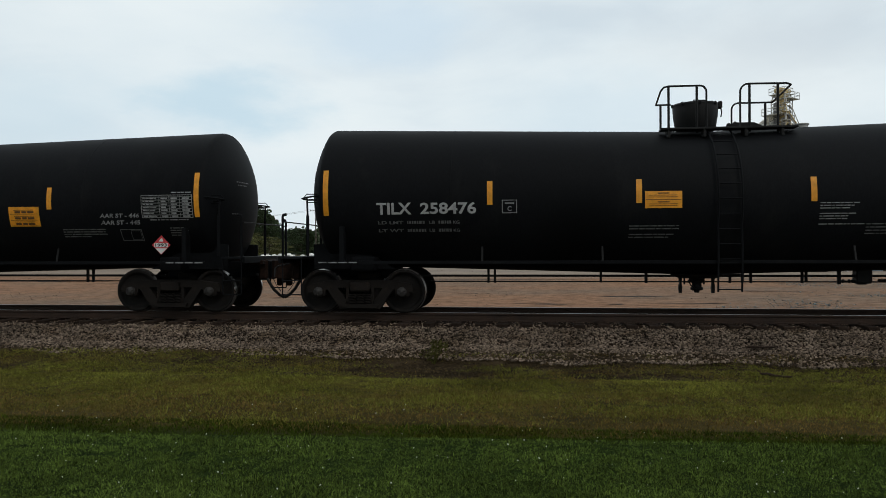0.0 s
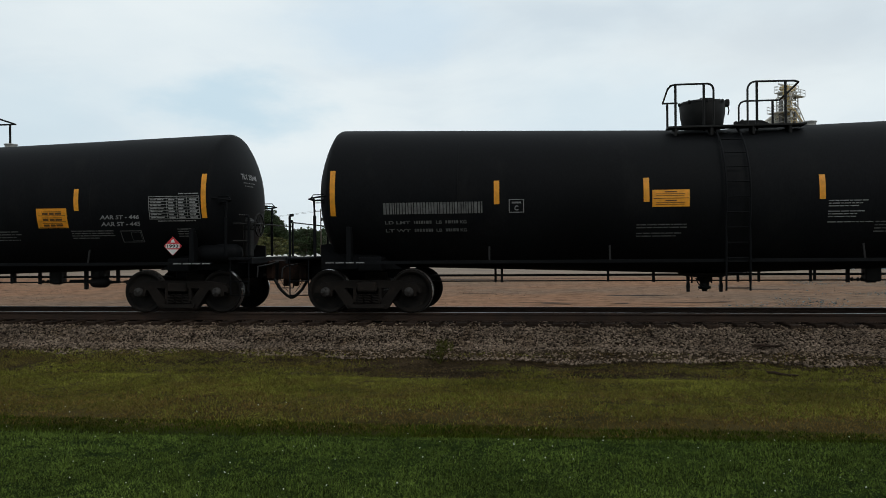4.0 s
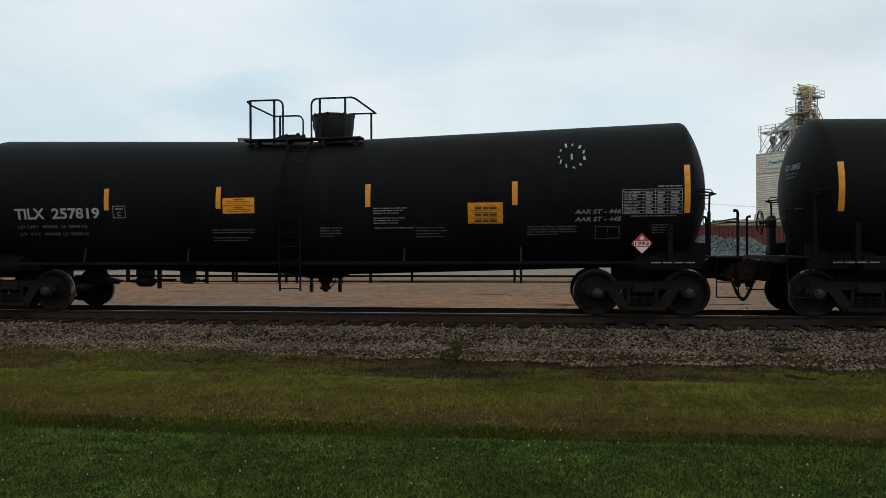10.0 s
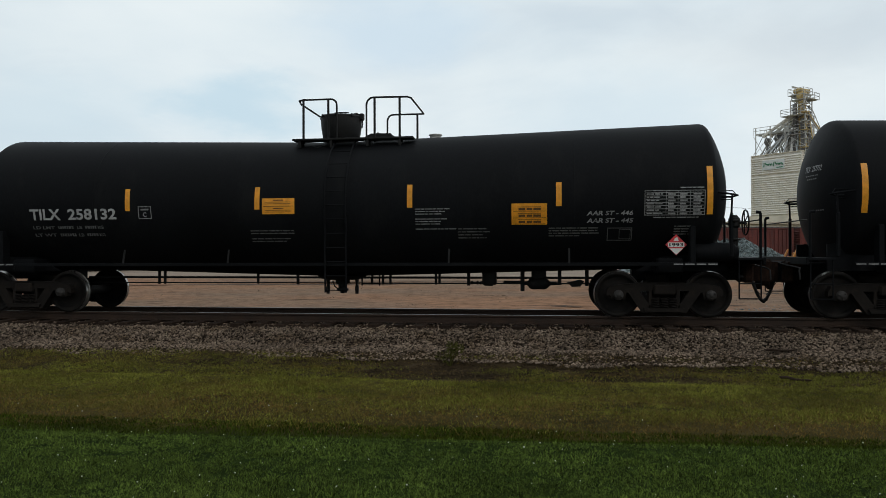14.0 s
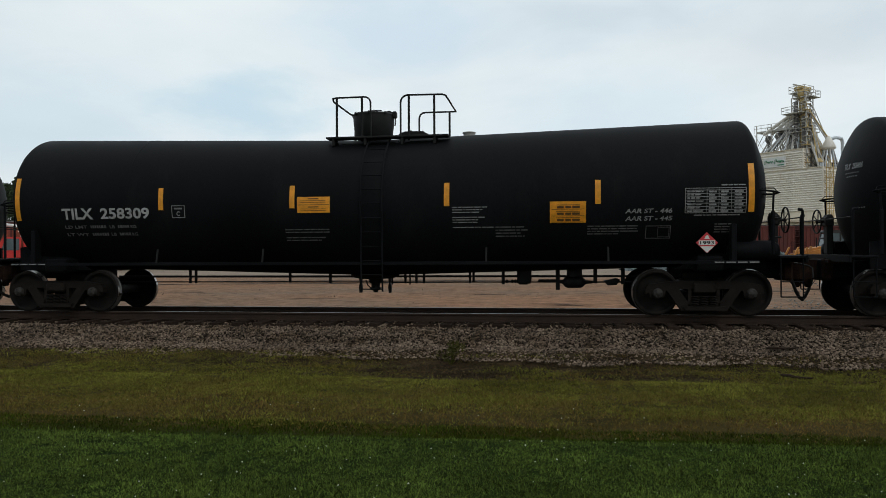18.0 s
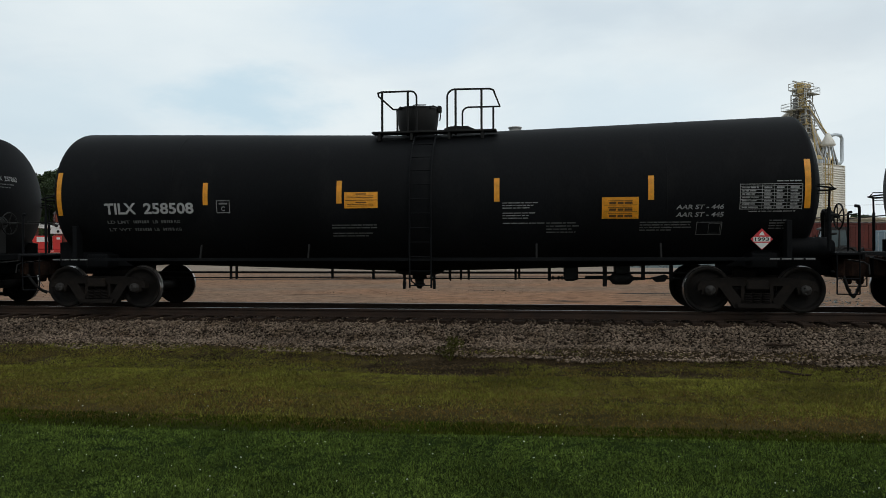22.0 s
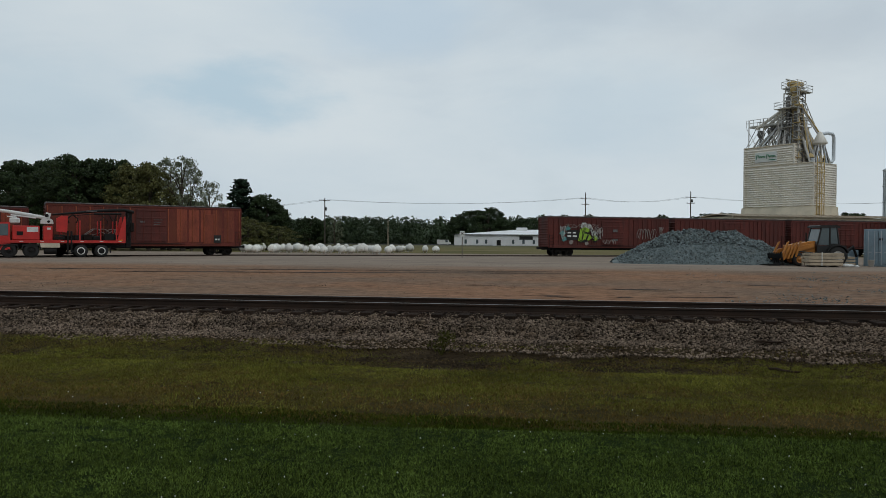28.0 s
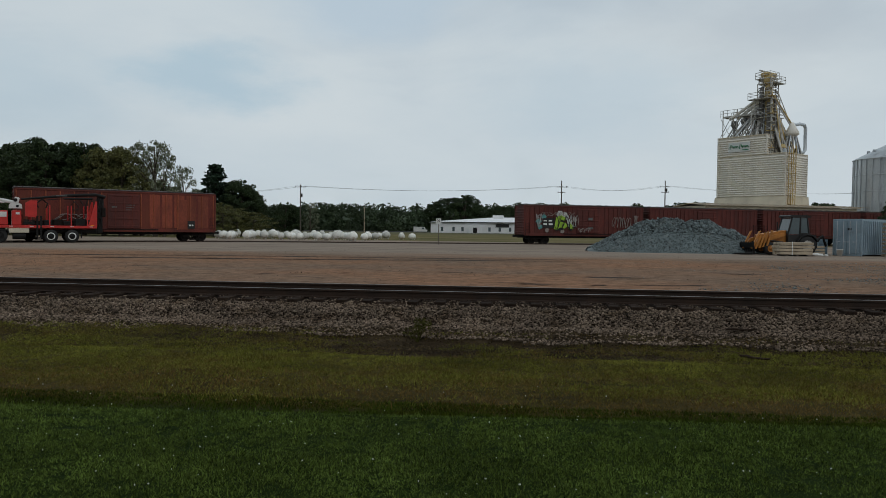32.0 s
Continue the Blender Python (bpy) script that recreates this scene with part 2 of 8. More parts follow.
TRUCKRED = mat("truck_red_paint", (0.55, 0.03, 0.025), 0.4, 0, 0.15, 1.5, 20, 0.03, (0.2, 0.03, 0.02), (0.6, 0.8))
TRUCKWHITE = mat("white_paint", (0.7, 0.7, 0.68), 0.45, 0, 0.12, 1.5, 20, 0.03, (0.3, 0.28, 0.24), (0.6, 0.8))
PROPANE = mat("propane_tank_white", (0.74, 0.73, 0.68), 0.5, 0, 0.15, 1.5, 20, 0.05, (0.3, 0.23, 0.15), (0.53, 0.72), obj_rand=0.3)
GALV = mat("galvanised_steel", (0.6, 0.64, 0.67), 0.45, 0.35, 0.18, 0.6, 12, 0.05, (0.25, 0.26, 0.27), (0.55, 0.75), stretch=(1, 1, 0.3))
ELEV = mat("cream_ribbed_siding", (0.86, 0.82, 0.74), 0.6, 0, 0.1, 0.4, 8, 0.03, (0.5, 0.42, 0.32), (0.56, 0.8), stretch=(1, 1, 0.3))
ELEVLOW = mat("cream_concrete", (0.7, 0.63, 0.5), 0.8, 0, 0.15, 0.4, 8, 0.1)
LEGY = mat("yellow_leg_steel", (0.62, 0.46, 0.2), 0.55, 0, 0.25, 1, 12, 0.05, (0.25, 0.15, 0.06), (0.55, 0.8))
LEGW = mat("grey_frame_steel", (0.54, 0.53, 0.5), 0.6, 0.0, 0.2, 1, 12, 0.05)
# darker copy of the frame steel: shadow inside the tower put into colour
SHADOWST = mat("shadowed_grey_steel", (0.17, 0.165, 0.16), 0.7, 0.0, 0.3, 1, 12, 0.05, (0.3, 0.27, 0.22), (0.55, 0.75))
SIGNW = mat("sign_white", (0.78, 0.8, 0.78), 0.5, 0, 0.05, 2, 20, 0.0)
SIGNG = mat("sign_green", (0.02, 0.2, 0.09), 0.5, 0, 0.1, 2, 20, 0.0)
CONT = mat("container_blue_grey", (0.27, 0.36, 0.42), 0.55, 0, 0.15, 0.8, 12, 0.05, (0.2, 0.18, 0.16), (0.58, 0.8))
BACKY = mat("loader_yellow", (0.46, 0.18, 0.03), 0.5, 0, 0.2, 1.5, 20, 0.05, (0.22, 0.12, 0.05), (0.55, 0.8))
GLASS = mat("dark_glazing", (0.1, 0.13, 0.14), 0.08, 0, 0.1, 2, 20, 0.0, spec=0.8)
WOOD = mat("pale_sawn_timber", (0.45, 0.37, 0.27), 0.8, 0, 0.2, 2, 30, 0.1, obj_rand=0.15)
POLEW = mat("utility_pole_wood", (0.12, 0.1, 0.085), 0.85, 0, 0.3, 2, 25, 0.2)
PILE = mat("grey_gravel", (0.112, 0.138, 0.14), 0.9, 0, 0.3, 1.0, 18, 0.6, (0.17, 0.18, 0.16), (0.55, 0.75), island=0.85)
ROOFW = mat("pale_metal_roof", (0.84, 0.85, 0.86), 0.5, 0.0, 0.1, 0.3, 8, 0.03)
ROOFB = mat("beige_metal_roof", (0.5, 0.42, 0.32), 0.5, 0.1, 0.12, 0.3, 8, 0.03)
WALLW = mat("white_metal_wall", (0.88, 0.89, 0.9), 0.55, 0, 0.07, 0.3, 8, 0.03)
BARK = mat("bark", (0.07, 0.055, 0.04), 0.95, 0, 0.3, 3, 25, 0.5)
LEAF = mat("dark_leaves", (0.034, 0.056, 0.02), 0.65, 0, 0.35, 0.35, 3, 0, (0.055, 0.075, 0.02), (0.5, 0.75), island=0.45, spec=0.3)
# lighter and greyer than LEAF: distance haze put into the leaf colour
FARLEAF = mat("far_leaves", (0.054, 0.08, 0.04), 0.7, 0, 0.35, 0.05, 1, 0, (0.06, 0.075, 0.04), (0.5, 0.7), island=0.35, spec=0.2)
LEAFY = mat("yellowing_leaves", (0.125, 0.125, 0.04), 0.65, 0, 0.3, 0.35, 3, 0, (0.07, 0.08, 0.025), (0.5, 0.75), island=0.45, spec=0.3)
LEAFP = mat("pale_leaves", (0.17, 0.19, 0.12), 0.65, 0, 0.3, 0.35, 3, 0, island=0.45, spec=0.3)
CONIF = mat("conifer_needles", (0.018, 0.038, 0.02), 0.75, 0, 0.35, 0.5, 3, 0, island=0.4, spec=0.3)
GRAFF = [mat("graffiti_" + n_, c_, 0.6, 0, 0.2, 2, 20, 0.0) for n_, c_ in
         (("lime", (0.3, 0.5, 0.04)), ("white", (0.6, 0.62, 0.6)), ("black", (0.015, 0.015, 0.015)), ("teal", (0.1, 0.3, 0.3)), ("grey", (0.3, 0.26, 0.24)))]


def ground_material():
    """One sheet: lawn, rough grass, bare yard with puddled ruts, distant field; told apart by the distance from the railway."""
    m = bpy.data.materials.new("ground_cover")
    m.use_nodes = True
    n, l = m.node_tree.nodes, m.node_tree.links
    b = n["Principled BSDF"]
    b.inputs["Roughness"].default_value = 0.95
    b.inputs["Specular IOR Level"].default_value = 0.03
    co = n.new("ShaderNodeTexCoord")
    sep = n.new("ShaderNodeSeparateXYZ")
    l.new(co.outputs["Object"], sep.inputs["Vector"])

    def noise_of(scale, detail=6, stretch=(1, 1, 1), rough=0.6):
        mp = n.new("ShaderNodeMapping")
        mp.inputs["Scale"].default_value = stretch
        l.new(co.outputs["Object"], mp.inputs["Vector"])
        t = n.new("ShaderNodeTexNoise")
        t.inputs["Scale"].default_value, t.inputs["Detail"].default_value, t.inputs["Roughness"].default_value = scale, detail, rough
        l.new(mp.outputs["Vector"], t.inputs["Vector"])
        return t.outputs["Fac"]

    def ramp(fac, *stops):
        r = n.new("ShaderNodeValToRGB")
        e = r.color_ramp.elements
        while len(e) < len(stops):
            e.new(0.5)
        for s, (p, c) in zip(e, stops):
            s.position, s.color = p, (*c, 1)
        l.new(fac, r.inputs["Fac"])
        return r.outputs["Color"]

    def mixc(fac, a, c, kind="MIX"):
        x = n.new("ShaderNodeMix")
        x.data_type, x.blend_type = "RGBA", kind
        if isinstance(fac, float):
            x.inputs["Factor"].default_value = fac
        else:
            l.new(fac, x.inputs["Factor"])
        l.new(a, x.inputs["A"])
        l.new(c, x.inputs["B"])
        return x.outputs["Result"]

    def step(y0, y1, wob=0.0, scale=0.5):
        v = sep.outputs["Y"]
        if wob:
            a = n.new("ShaderNodeMath")
            a.operation = "MULTIPLY_ADD"
            l.new(noise_of(scale, 5, (0.35, 1, 1)), a.inputs[0])
            a.inputs[1].default_value = wob
            l.new(v, a.inputs[2])
            v = a.outputs[0]
        k = n.new("ShaderNodeMapRange")
        k.inputs["From Min"].default_value, k.inputs["From Max"].default_value = y0 + wob / 2, y1 + wob / 2
        l.new(v, k.inputs["Value"])
        return k.outputs["Result"]

    # lawn ground kept very dark, standing in for shade between the blades
    lawn = ramp(noise_of(6, 8), (0.3, (0.008, 0.014, 0.003)), (0.7, (0.02, 0.036, 0.006)))
    rough_g = ramp(noise_of(1.4, 8, (0.5, 1, 1)), (0.3, (0.026, 0.022, 0.008)), (0.5, (0.044, 0.035, 0.011)), (0.7, (0.065, 0.048, 0.018)))
    toe = ramp(noise_of(2.4, 9, (0.6, 1, 1), 0.7), (0.38, (0.014, 0.0095, 0.005)), (0.52, (0.038, 0.026, 0.014)), (0.68, (0.075, 0.054, 0.032)))
    yard = ramp(noise_of(0.07, 9, (0.7, 1, 1), 0.62), (0.36, (0.2, 0.146, 0.108)), (0.46, (0.245, 0.155, 0.104)), (0.56, (0.292, 0.16, 0.096)), (0.68, (0.265, 0.172, 0.117)))
    speck = ramp(noise_of(2.2, 10, (0.8, 1, 1), 0.85), (0.36, (0.45, 0.45, 0.45)), (0.5, (0.95, 0.95, 0.95)), (0.64, (1.25, 1.25, 1.25)))
    yard = mixc(1.0, yard, speck, "MULTIPLY")
    grit = ramp(noise_of(3.2, 8, (0.45, 1.5, 1), 0.8), (0.36, (0.5, 0.48, 0.46)), (0.5, (1.0, 1.0, 1.0)), (0.64, (1.25, 1.25, 1.25)))
    yard = mixc(1.0, yard, grit, "MULTIPLY")
    back = ramp(noise_of(0.4, 8, (0.4, 1, 1), 0.7), (0.35, (0.225, 0.182, 0.146)), (0.65, (0.32, 0.255, 0.203)))
    yard = mixc(step(44.0, 52.0, 8.0, 0.1), yard, back)
    ruts = ramp(noise_of(0.5, 8, (0.25, 1.3, 1), 0.7), (0.63, (0, 0, 0)), (0.68, (1, 1, 1)))
    wet = ramp(noise_of(2.0, 4), (0.3, (0.06, 0.05, 0.045)), (0.7, (0.1, 0.08, 0.07)))
    yard = mixc(ruts, yard, wet)
    field = ramp(noise_of(0.16, 9, (0.3, 1, 1), 0.7), (0.3, (0.065, 0.072, 0.026)), (0.5, (0.15, 0.13, 0.055)), (0.7, (0.24, 0.19, 0.115)))
    far = ramp(noise_of(0.02, 6), (0.3, (0.09, 0.085, 0.06)), (0.7, (0.13, 0.125, 0.07)))
    c = mixc(step(6.7, 7.1, 0.2, 2.0), lawn, rough_g)
    c = mixc(step(10.8, 11.2, 0.7, 1.6), c, toe)
    c = mixc(step(18.5, 19.5, 0.8, 0.8), c, yard)
    c = mixc(step(96.0, 100.0, 14.0, 0.06), c, field)
    c = mixc(step(170.0, 260.0), c, far)
    l.new(c, b.inputs["Base Color"])
    bp = n.new("ShaderNodeBump")
    bp.inputs["Strength"].default_value, bp.inputs["Distance"].default_value = 0.6, 0.05
    l.new(noise_of(9, 6), bp.inputs["Height"])
    l.new(bp.outputs["Normal"], b.inputs["Normal"])
    return m


GROUND = ground_material()


# ---- mesh building ----
class Shape:
    """Collects vertices and faces of one mesh."""

    def __init__(self):
        self.v, self.f, self.sm = [], [], []

    def add(self, verts, faces, smooth=False):
        k = len(self.v)
        self.v += [tuple(p) for p in verts]
        self.f += [tuple(i + k for i in q) for q in faces]
        self.sm += [smooth] * len(faces)
        return self

    def box(self, c, s, bevel=0.0, m=None):
        x, y, z = s[0] / 2, s[1] / 2, s[2] / 2
        b = min(bevel, x * 0.9, y * 0.9, z * 0.9)
        if b <= 0:
            vs = [(i, j, k) for i in (-x, x) for j in (-y, y) for k in (-z, z)]
            fs = [(0, 1, 3, 2), (4, 6, 7, 5), (0, 4, 5, 1), (2, 3, 7, 6), (0, 2, 6, 4), (1, 5, 7, 3)]
        else:
            vs, idx = [], {}
            for i in (-1, 1):
                for j in (-1, 1):
                    for k in (-1, 1):
                        for a in range(3):
                            p = [i * x, j * y, k * z]
                            for q in range(3):
                                if q != a:
                                    p[q] -= (i, j, k)[q] * b
                            idx[i, j, k, a] = len(vs)
                            vs.append(p)
            fs = []
            for a in range(3):
                u, w = (a + 1) % 3, (a + 2) % 3
                for s_ in (-1, 1):
                    ring = []
                    for du, dw in ((-1, -1), (1, -1), (1, 1), (-1, 1)):
                        t = [0, 0, 0]
                        t[a], t[u], t[w] = s_, du, dw
                        ring.append(idx[t[0], t[1], t[2], a])
                    fs.append(tuple(ring if s_ > 0 else ring[::-1]))
                for du in (-1, 1):
                    for dw in (-1, 1):
                        t0, t1 = [0, 0, 0], [0, 0, 0]
                        t0[a], t1[a] = -1, 1
                        t0[u] = t1[u] = du
                        t0[w] = t1[w] = dw
                        q = [idx[(*t0, u)], idx[(*t1, u)], idx[(*t1, w)], idx[(*t0, w)]]
                        fs.append(tuple(q if du * dw > 0 else q[::-1]))
            for i in (-1, 1):
                for j in (-1, 1):
                    for k in (-1, 1):
                        q = [idx[i, j, k, 0], idx[i, j, k, 1], idx[i, j, k, 2]]
                        fs.append(tuple(q if i * j * k > 0 else q[::-1]))
        pts = [Vector(p) for p in vs]
        if m is not None:
            pts = [m @ p for p in pts]
        return self.add([(p[0] + c[0], p[1] + c[1], p[2] + c[2]) for p in pts], fs)

    def tube(self, path, r, n=8, cap=True):
        """A round bar along a path; r may be one radius or one a point."""
        pts = [Vector(p) for p in path]
        rs = r if isinstance(r, (list, tuple)) else [r] * len(pts)
        vs, fs = [], []
        up = None
        for i, p in enumerate(pts):
            d = (pts[min(i + 1, len(pts) - 1)] - pts[max(i - 1, 0)]).normalized()
            if up is None or abs(up.dot(d)) > 0.95:
                up = Vector((0, 0, 1)) if abs(d.z) < 0.9 else Vector((1, 0, 0))
            a = d.cross(up).normalized()
            e = a.cross(d)
            up = e
            for k in range(n):
                t = 2 * math.pi * k / n
                vs.append(p + (a * math.cos(t) + e * math.sin(t)) * rs[i])
        for i in range(len(pts) - 1):
            for k in range(n):
                k2 = (k + 1) % n
                fs.append((i * n + k, i * n + k2, (i + 1) * n + k2, (i + 1) * n + k))
        self.add(vs, fs, True)
        if cap:
            self.add(vs[:n][::-1], [tuple(range(n))])
            self.add(vs[-n:], [tuple(range(n))])
        return self

    def lathe(self, prof, n=24, axis="z", c=(0, 0, 0), smooth=True):
        """prof: (radius, height) pairs turned round an axis through c."""
        vs, fs = [], []
        for r, hh in prof:
            for k in range(n):
                t = 2 * math.pi * k / n
                a, b = r * math.cos(t), r * math.sin(t)
                p = {"z": (a, b, hh), "x": (hh, a, b), "y": (b, hh, a)}[axis]
                vs.append((p[0] + c[0], p[1] + c[1], p[2] + c[2]))
        for i in range(len(prof) - 1):
            for k in range(n):
                k2 = (k + 1) % n
                fs.append((i * n + k, i * n + k2, (i + 1) * n + k2, (i + 1) * n + k))
        return self.add(vs, fs, smooth)

    def prism(self, outline, depth, plane="xz", at=0.0):
        """A flat outline given thickness; plane 'xz' goes along y, 'yz' along x, 'xy' along z."""
        n = len(outline)
        def put(a, b, d):
            return {"xz": (a, d, b), "yz": (d, a, b), "xy": (a, b, d)}[plane]
        vs = [put(a, b, at) for a, b in outline] + [put(a, b, at + depth) for a, b in outline]
        fs = [tuple(range(n))[::-1], tuple(range(n, 2 * n))] + [(i, (i + 1) % n, n + (i + 1) % n, n + i) for i in range(n)]
        return self.add(vs, fs)

    def turned(self, m):
        self.v = [tuple(m @ Vector(p)) for p in self.v]
        return self

    def mesh(self, name, material):
        me = bpy.data.meshes.new(name)
        me.from_pydata(self.v, [], self.f)
        me.polygons.foreach_set("use_smooth", self.sm)
        me.materials.append(material)
        bm = bmesh.new()
        bm.from_mesh(me)
        bmesh.ops.recalc_face_normals(bm, faces=bm.faces)
        bm.to_mesh(me)
        bm.free()
        return me


def part(name, shape, material, parent, label="", at=None):
    me = shape if isinstance(shape, bpy.types.Mesh) else shape.mesh(name, material)
    ob = new(name, me)
    ob.parent = parent
    if at is not None:
        ob.matrix_basis = at
    if label:
        ob["label"] = label
    return ob


def thing(name, label, category, group="", m=None, kind=""):
    ob = new(name)
    ob.empty_display_size = 0.2
    if m is not None:
        ob.matrix_basis = m
    return tagged(ob, label, category, group, kind)


def solid(name, shape, material, label, category, kind="", group="", m=None):
    ob = new(name, shape if isinstance(shape, bpy.types.Mesh) else shape.mesh(name, material))
    if m is not None:
        ob.matrix_basis = m
    return tagged(ob, label, category, group, kind)


def big_mesh(name, verts, faces, material):
    """A mesh from arrays: verts n x 3, faces m x k (all with k corners)."""
    me = bpy.data.meshes.new(name)
    k = faces.shape[1]
    me.vertices.add(len(verts))
    me.vertices.foreach_set("co", np.ascontiguousarray(verts, dtype=np.float32).ravel())
    me.loops.add(faces.size)
    me.loops.foreach_set("vertex_index", np.ascontiguousarray(faces, dtype=np.int32).ravel())
    me.polygons.add(len(faces))
    me.polygons.foreach_set("loop_start", np.arange(0, faces.size, k, dtype=np.int32))
    me.update(calc_edges=True)
    me.validate()
    me.materials.append(material)
    return me


def lettering(text, bold=0.026):
    """The built-in font's outline of a text as flat vertices and faces, one unit high, from x = 0, and its width."""
    cu = bpy.data.curves.new("letters", "FONT")
    cu.body, cu.offset, cu.resolution_u = text, bold, 3
    ob = new("letters", cu)
    bpy.context.view_layer.update()
    me = bpy.data.meshes.new_from_object(ob.evaluated_get(bpy.context.evaluated_depsgraph_get()))
    v = np.array([p.co[:2] for p in me.vertices])
    fs = [tuple(p.vertices) for p in me.polygons]
    bpy.data.objects.remove(ob)
    bpy.data.curves.remove(cu)
    bpy.data.meshes.remove(me)
    v -= v.min(0)
    w, hh = v.max(0)
    return v / hh, fs, w / hh


# number, manway first (True) or last, with class stencil; an empty number is unknown and drawn as bars
CARS = [("258421", True, True), ("258476", True, True), ("257738", False, False), ("258307", True, True), ("258292", True, True),
        ("258448", True, True), ("", True, True), ("", True, False), ("257993", True, False), ("257791", False, True),
        ("257922", True, False), ("258300", False, True), ("257929", True, False), ("257819", False, True), ("258453", False, True),
        ("257999", False, False), ("258077", True, True), ("257910", True, False), ("258132", True, True), ("257792", True, True),
        ("257962", False, False), ("", True, True), ("", True, True), ("258309", True, True), ("258486", False, True),
        ("258513", True, True), ("258328", True, True), ("257862", True, True), ("258508", True, True), ("258157", True, True),
        ("257938", True, False), ("257795", False, True), ("258317", True, True), ("258106", False, False), ("257921", False, False)]
CARS[0] = ("", False, True)
TEXTS = {s: lettering(s) for s in ["TILX", "AAR ST - 446", "AAR ST - 445", "1993", "C", "LD LMT", "LT WT", "LB", "KG"] + [c[0] for c in CARS if c[0]]}


# ---- ground and railway ----
def smooth_step(a, b, v):
    t = min(1.0, max(0.0, (v - a) / (b - a)))
    return t * t * (3 - 2 * t)


def ground_z(x, y):
    """Height of the ground: lawn, shallow ditch, trackbed, yard, fields."""
    e = y - 0.05 * max(-4.0, min(4.0, x))
    z = -0.33 - 0.06 * smooth_step(3.0, 6.5, y)
    z -= 0.09 * smooth_step(6.6, 7.0, e)
    z -= 0.12 * smooth_step(7.4, 10.4, y)
    z -= 0.11 * smooth_step(10.7, 11.3, y)
    z += 0.17 * smooth_step(12.5, 13.6, y)
    z += (YARD_Z + 0.54) * smooth_step(14.0, 18.0, y)
    if y < 40:
        z += 0.03 * noise.noise((x * 0.35, y * 0.6, 3)) * smooth_step(6.0, 8.0, y)
    return z


def build_ground():
    ys = [-400, -120, -40, -12, -4, 0] + [0.5 * i for i in range(1, 13)] + [6.25 + 0.25 * i for i in range(54)] + [21, 23, 26, 30, 35, 42, 50, 60, 72, 86, 100, 130, 180, 260, 400, 700, 1300, 2600]
    xs = [-2600, -1200, -600, -300, -150, -90, -60, -45] + [-34 + 1.0 * i for i in range(69)] + [45, 60, 90, 150, 300, 600, 1200, 2600]
    vs = [(x, y, ground_z(x, y)) for y in ys for x in xs]
    w = len(xs)
    fs = [(j * w + i, j * w + i + 1, (j + 1) * w + i + 1, (j + 1) * w + i) for j in range(len(ys) - 1) for i in range(w - 1)]
    s = Shape().add(vs, fs, True)
    solid("ground", s, GROUND, "lawn, rough verge, bare gravel yard and fields", "ground", "structure")


build_ground()


def build_track():
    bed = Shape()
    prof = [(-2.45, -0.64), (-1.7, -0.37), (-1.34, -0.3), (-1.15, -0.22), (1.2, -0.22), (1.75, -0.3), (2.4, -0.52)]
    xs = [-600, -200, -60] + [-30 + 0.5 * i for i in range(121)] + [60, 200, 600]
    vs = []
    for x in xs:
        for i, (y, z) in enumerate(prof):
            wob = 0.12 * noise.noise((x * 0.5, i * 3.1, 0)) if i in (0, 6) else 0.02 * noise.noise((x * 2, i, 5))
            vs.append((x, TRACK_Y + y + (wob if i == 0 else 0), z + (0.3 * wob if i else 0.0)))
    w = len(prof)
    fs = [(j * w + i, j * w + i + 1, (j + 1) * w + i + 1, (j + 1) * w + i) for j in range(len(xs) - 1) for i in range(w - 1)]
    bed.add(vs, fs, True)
    solid("ballast_bed", bed, BALLAST_BED, "trackbed sheet, coloured dark for the shade between its stones", "trackbed", "structure")
    track = thing("railway_track", "rusty steel rails on weathered wooden sleepers", "railway track", kind="structure", m=pose(0, TRACK_Y, 0))
    head = [(-0.036, -0.002), (-0.03, 0.0), (0.03, 0.0), (0.036, -0.002), (0.036, -0.036), (0.01, -0.046), (0.009, -0.14), (0.07, -0.158), (0.07, -0.17),
            (-0.07, -0.17), (-0.07, -0.158), (-0.009, -0.14), (-0.01, -0.046), (-0.036, -0.036)]
    for side in (-1, 1):
        s = Shape().prism([(side * 0.755 + a, b) for a, b in head], 900, "yz", -450)
        rail = part("rail", s, RAILM, track)
        part("railhead", Shape().box((0, side * 0.755, 0.0005), (900, 0.05, 0.005)), RAILTOP, rail, "wheel-polished railhead")
    rng = random.Random(3)
    tie = Shape().box((0, 0, -0.265), (0.22, 2.6, 0.18), 0.012).mesh("sleeper", TIE)
    plate = Shape().box((0, 0, -0.172), (0.19, 0.34, 0.012), 0.004)
    for dx in (-0.06, 0.06):
        for dy in (-0.1, 0.1):
            plate.box((dx, dy, -0.158), (0.025, 0.03, 0.03), 0.005)
    plate = plate.mesh("tie_plate", RAILM)
    k = 0
    while -27 + k * 0.5 < 24:
        x = -27 + k * 0.5 + rng.uniform(-0.03, 0.03)
        t = part("sleeper", tie, TIE, track, at=pose(x, rng.uniform(-0.06, 0.06), rng.uniform(-0.008, 0.008), 0, 0, rng.uniform(-1.2, 1.2)))
        part("tie_plate", plate, RAILM, t, at=pose(0, -0.755, 0))
        k += 1
    rest = Shape()
    for i in range(200):
        for d in (-1, 1):
            rest.box(((-27.25 - i * 0.5) if d < 0 else (24.25 + i * 0.5), 0, -0.265), (0.22, 2.6, 0.18))
    tagged(part("sleeper_row", rest, TIE, track), kind="stuff")


build_track()


# ---- tank cars ----
CAR_PITCH, AXLE, TRUCK_X, TANK_R = 18.089, 1.778, 6.957, 1.505
